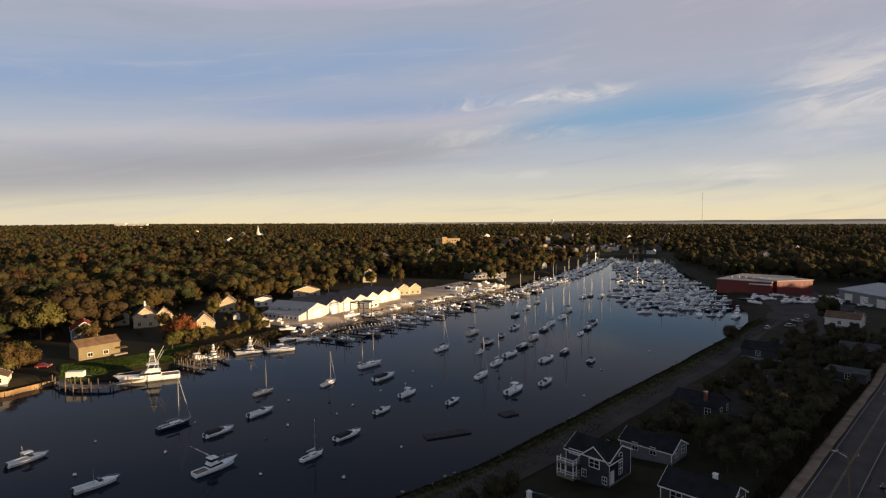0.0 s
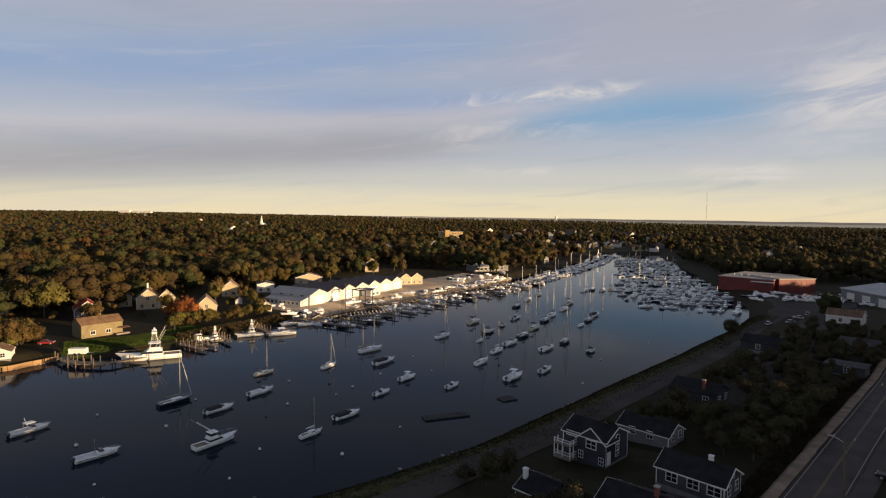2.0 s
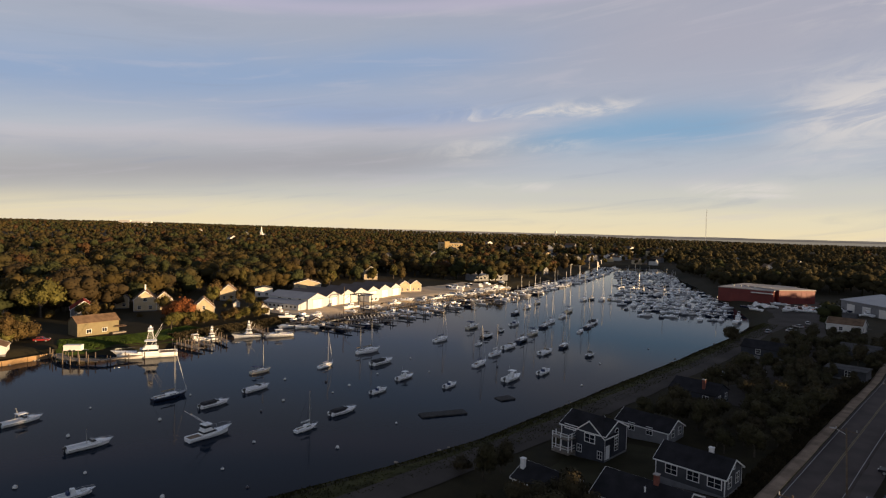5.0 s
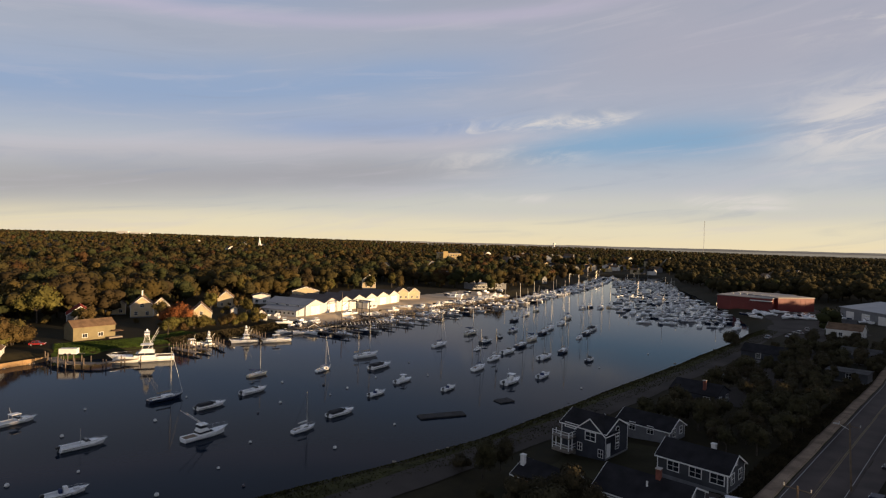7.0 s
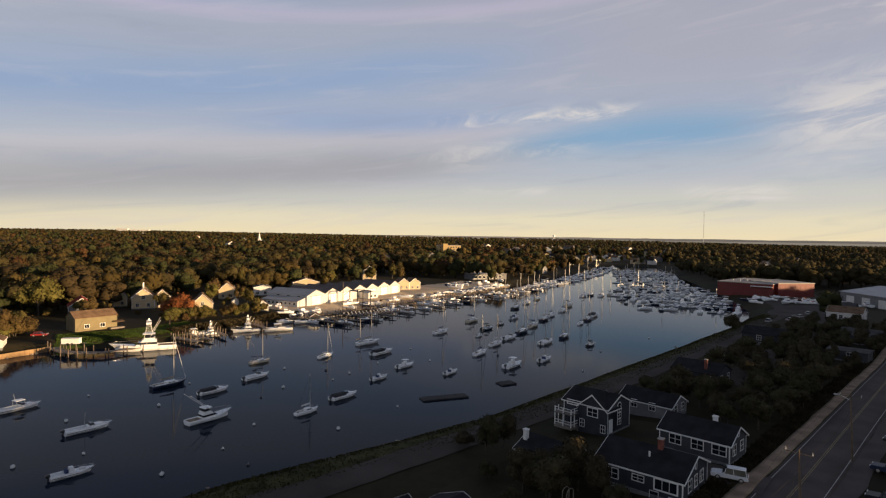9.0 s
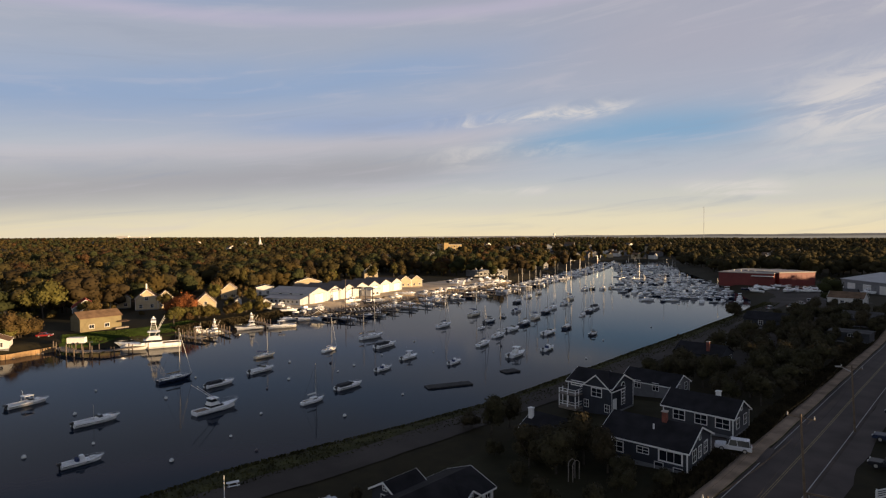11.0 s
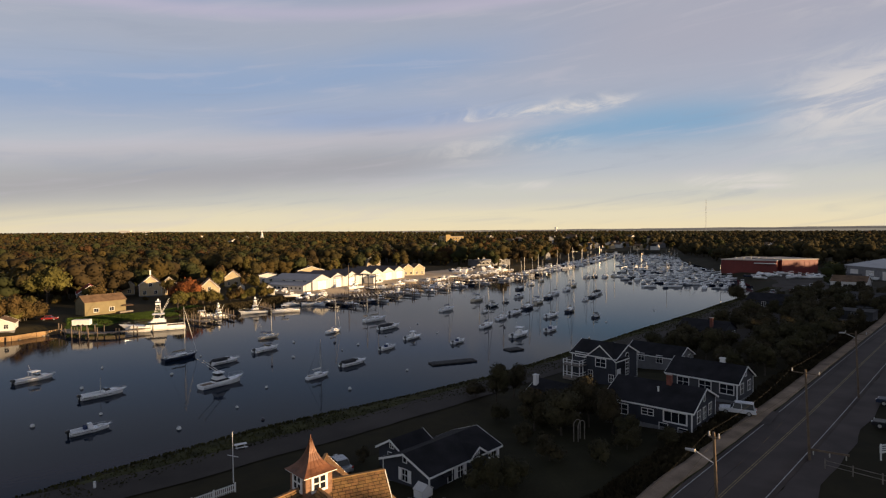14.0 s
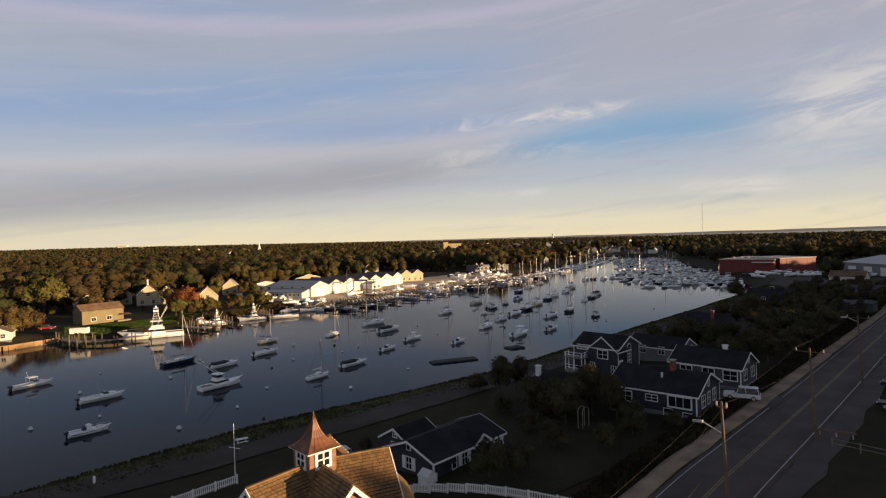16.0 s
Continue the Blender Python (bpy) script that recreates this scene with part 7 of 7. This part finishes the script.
fences()

def roadside_things():
    s = thing("sign", "small white sign board on two posts beside the road", "sign", pose(44.6, 61.8, ground_at(44.6, 61.8), 0, 0, 20))
    part("board", boxed(-1.1, 1.1, -0.04, 0.04, 0.8, 1.7), "white", s)
    for x in (-0.8, 0.8):
        part("post", boxed(x - 0.06, x + 0.06, 0.04, 0.16, -0.2, 1.75), "white", s)
    for k in range(3):
        part("lettering_bar", boxed(-0.85, 0.85 - k * 0.3, -0.055, -0.041, 1.48 - k * 0.22, 1.56 - k * 0.22), "clap_dark", s)
    f = thing("fence", "low weathered post-and-rail fence beside the road", "fence")
    pts = [Vector((x, y, ground_at(x, y))) for x, y in ((36.6, 59.4), (38.2, 57.6), (39.8, 55.8), (41.4, 54.0), (43, 52.2))]
    for p in pts:
        part("post", tubed(p, p + Vector((0, 0, 1.05)), 0.07, n=5), "planks", f)
    for p, q in zip(pts, pts[1:]):
        for h in (0.45, 0.9):
            part("rail", tubed(p + Vector((0, 0, h)), q + Vector((0, 0, h)), 0.04, n=4), "planks", f)
    g = thing("guard_rail", "short galvanised guard rail at the road edge", "guard rail")
    gz = ground_at(38.9, 62.3)
    part("beam", tubed((37.4, 63.2, gz + 0.6), (40.4, 61.4, gz + 0.6), 0.14, n=4), "pole", g)
    for k in range(3):
        p = Vector((37.4, 63.2, gz - 0.1)).lerp(Vector((40.4, 61.4, gz - 0.1)), 0.08 + k * 0.42)
        part("post", tubed(p, p + Vector((0, 0, 0.7)), 0.07, n=5), "alu", g)
    m = thing("marker_post", "short white marker post on the bank", "post", pose(-39.5, 59.6, ground_at(-39.5, 59.6)))
    part("shaft", boxed(-0.1, 0.1, -0.1, 0.1, -0.3, 0.8), "white", m)
    a = thing("arbour", "small weathered garden arbour on the lawn", "arbour", pose(13.6, 69, ground_at(13.6, 69), 0, 0, 46))
    for x in (-0.7, 0.7):
        for y in (-0.3, 0.3):
            part("post", boxed(x - 0.05, x + 0.05, y - 0.05, y + 0.05, 0, 2.0), "planks", a)
    for y in (-0.3, 0.3):
        bm = bmesh.new()
        arc = [Vector((0.7 * math.cos(k * math.pi / 8), y, 2.0 + 0.5 * math.sin(k * math.pi / 8))) for k in range(9)]
        for p, q in zip(arc, arc[1:]):
            tube(bm, p, q, 0.05, n=4)
        part("arch", bm, "planks", a)


roadside_things()

# ---- single trees and shrubs ----
for i, (x, y, s) in enumerate(((12.0, 72.0, 0.72), (16.0, 74.5, 0.70), (19.0, 78.0, 0.55), (15.5, 79.0, 0.64), (5.0, 89.0, 0.68), (8.0, 92.0, 0.62), (9.0, 75.0, 0.66), (18.0, 70.5, 0.62), (12.5, 77.0, 0.7), (39, 118, 0.6), (47, 112, 0.75), (30, 112, 0.45))):
    put_tree(near_protos[i % 3], x, y, s)


def bank_trees():
    """The dense trees between the lane and the road."""
    rnd = random.Random(21)
    placed = []
    houses = ((57, 132, 9), (96, 187, 12), (90, 174, 6), (157, 239, 14), (126, 183, 9), (120, 173, 5), (106, 157, 8), (98, 148, 5), (36, 86, 12), (38, 108, 10), (128, 215, 9))
    for k in range(2200):
        s, o = rnd.uniform(52, 205), rnd.uniform(8.5, 38)
        x, y = 20.1 + s * 0.70 - o * 0.71, 50.6 + s * 0.725 + o * 0.70
        if shore_distance(x, y) < 24 or any(math.hypot(x - a, y - b) < r for a, b, r in houses) or any(math.hypot(x - a, y - b) < 4.2 for a, b in placed):
            continue
        placed.append((x, y))
        put_tree(bank_proto[len(placed) % 3], x, y, rnd.uniform(0.42, 0.74))
        if len(placed) > 125:
            break


bank_trees()
for i, (x, y, s) in enumerate(((1.6, 55.5, 1.0), (4.5, 56.5, 0.9), (9, 62, 0.9), (14, 61, 0.7), (7, 70, 0.8), (19, 68, 0.9), (23, 66, 0.7), (10, 76, 0.9), (5, 80, 0.7), (102, 216, 1.6), (105, 221, 1.5), (2, 92, 0.9), (18, 64.5, 0.8), (66, 150, 1.0), (58, 140, 1.0), (27, 71, 0.6), (-12, 66, 0.5), (-4, 68, 0.5))):
    put_tree(near_bush[i % 2], x, y, s)
for x, y, s in ((-166.3, 228, 1.35), (-143.1, 179.3, 0.75), (-148.5, 173.4, 0.8), (-159.3, 187.7, 0.9)):
    put_tree(proto_broad, x, y, s)


def garden_trees():
    """Trees and hedges in the gardens of the far shore."""
    rnd = random.Random(17)
    keep = ((-129.5, 192.1, 15), (-146.7, 162.3, 9), (-190.1, 234.6, 9), (-229, 279.9, 10), (-147.5, 230.2, 10), (-137.6, 257.9, 14), (-102.9, 240.8, 9), (-117.6, 300.4, 9), (-105.7, 317.3, 9), (-92.8, 360.7, 12), (-105.7, 274.4, 4), (-112.1, 180.9, 14), (-100.2, 194.8, 10), (-112.1, 171.5, 6), (-125.9, 174.5, 5), (-152, 260.5, 9), (-118.5, 252.8, 8))
    placed = []
    for k in range(1500):
        x, y = rnd.uniform(-300, -84), rnd.uniform(165, 380)
        d = shore_distance(x, y)
        u, v = (x + 72) * 0.44 + (y - 280) * 0.90, (x + 72) * 0.90 - (y - 280) * 0.44
        if d < 12 or (u > -16 and u < 190 and v > -58) or any(math.hypot(x - a, y - b) < r for a, b, r in keep) or any(math.hypot(x - a, y - b) < 7.4 for a, b in placed):
            continue
        # keep the view from the water to the houses open
        if any(abs(x - a + (y - b) * -0.55) < r * 0.7 and b - 28 < y < b for a, b, r in keep[2:10]):
            continue
        # the low sun reaches the house fronts
        if any(0 < (x - a) * 0.94 - (y - b) * 0.342 < 46 and abs((x - a) * 0.342 + (y - b) * 0.94) < 7 for a, b, r in keep[2:10] + ((-166, 277, 6), (-129, 266, 6))):
            continue
        placed.append((x, y))
        put_tree(proto_trees[len(placed) % 5], x, y, rnd.uniform(0.6, 1.05))
        if len(placed) > 135:
            break
    for k in range(26):
        t = k / 25
        x, y = -101 + 20 * t + rnd.uniform(-3, 3), 216 + 32 * t + rnd.uniform(-3, 3)
        put_tree(proto_bush[k % 2], x - 4, y + 3, rnd.uniform(0.9, 1.7))


garden_trees()
rnd_bush = random.Random(5)
for k in range(70):
    x, y = rnd_bush.uniform(-180, -88), rnd_bush.uniform(205, 300)
    if shore_distance(x, y) > 5 and not any(math.hypot(x - a, y - b) < r for a, b, r in ((-123.1, 200, 14), (-145.7, 229.4, 10), (-137.6, 257.9, 11), (-102.9, 240.8, 8), (-152, 260.5, 9), (-112.1, 185.6, 16), (-84.4, 253.3, 8), (-77, 263.3, 12))):
        put_tree(proto_bush[k % 2], x, y, rnd_bush.uniform(0.45, 1.0))
for k in range(26):
    t = k / 25
    put_tree(proto_bush[k % 2], -137 - 24 * t + rnd_bush.uniform(-3, 3), 181 + 6 * t + rnd_bush.uniform(-4, 8), rnd_bush.uniform(1.2, 2.2))
for i, (x, y, s) in enumerate(((-106.6, 284.6, 0.7), (-81.7, 371.2, 1.0), (-58.4, 401.9, 1.0), (-84.5, 389.7, 1.0), (-39.6, 423.1, 1.0), (-49.1, 450.2, 1.0), (-1.4, 465.8, 0.9), (50, 500, 0.9), (30, 520, 1.0), (60, 540, 1.0), (96, 276 + 300, 0.9))):
    put_tree(proto_trees[i % 5], x, y, s)
for x, y, s in ((-107.5, 227.3, 1.05), (-113, 227.9, 0.8)):
    put_tree(proto_rust, x, y, s)
rnd_town = random.Random(77)
for k in range(34):
    put_tree(proto_trees[k % 5], 70 + rnd_town.random() * 220, 765 + rnd_town.random() * 150, rnd_town.uniform(0.6, 1.0))
for k, o in enumerate(proto_trees + [proto_rust, proto_broad] + proto_bush + near_bush + near_protos + bank_proto):
    x, y = -330 - k * 9, 430 + k * 6
    o.matrix_basis = pose(x, y, ground_at(x, y))
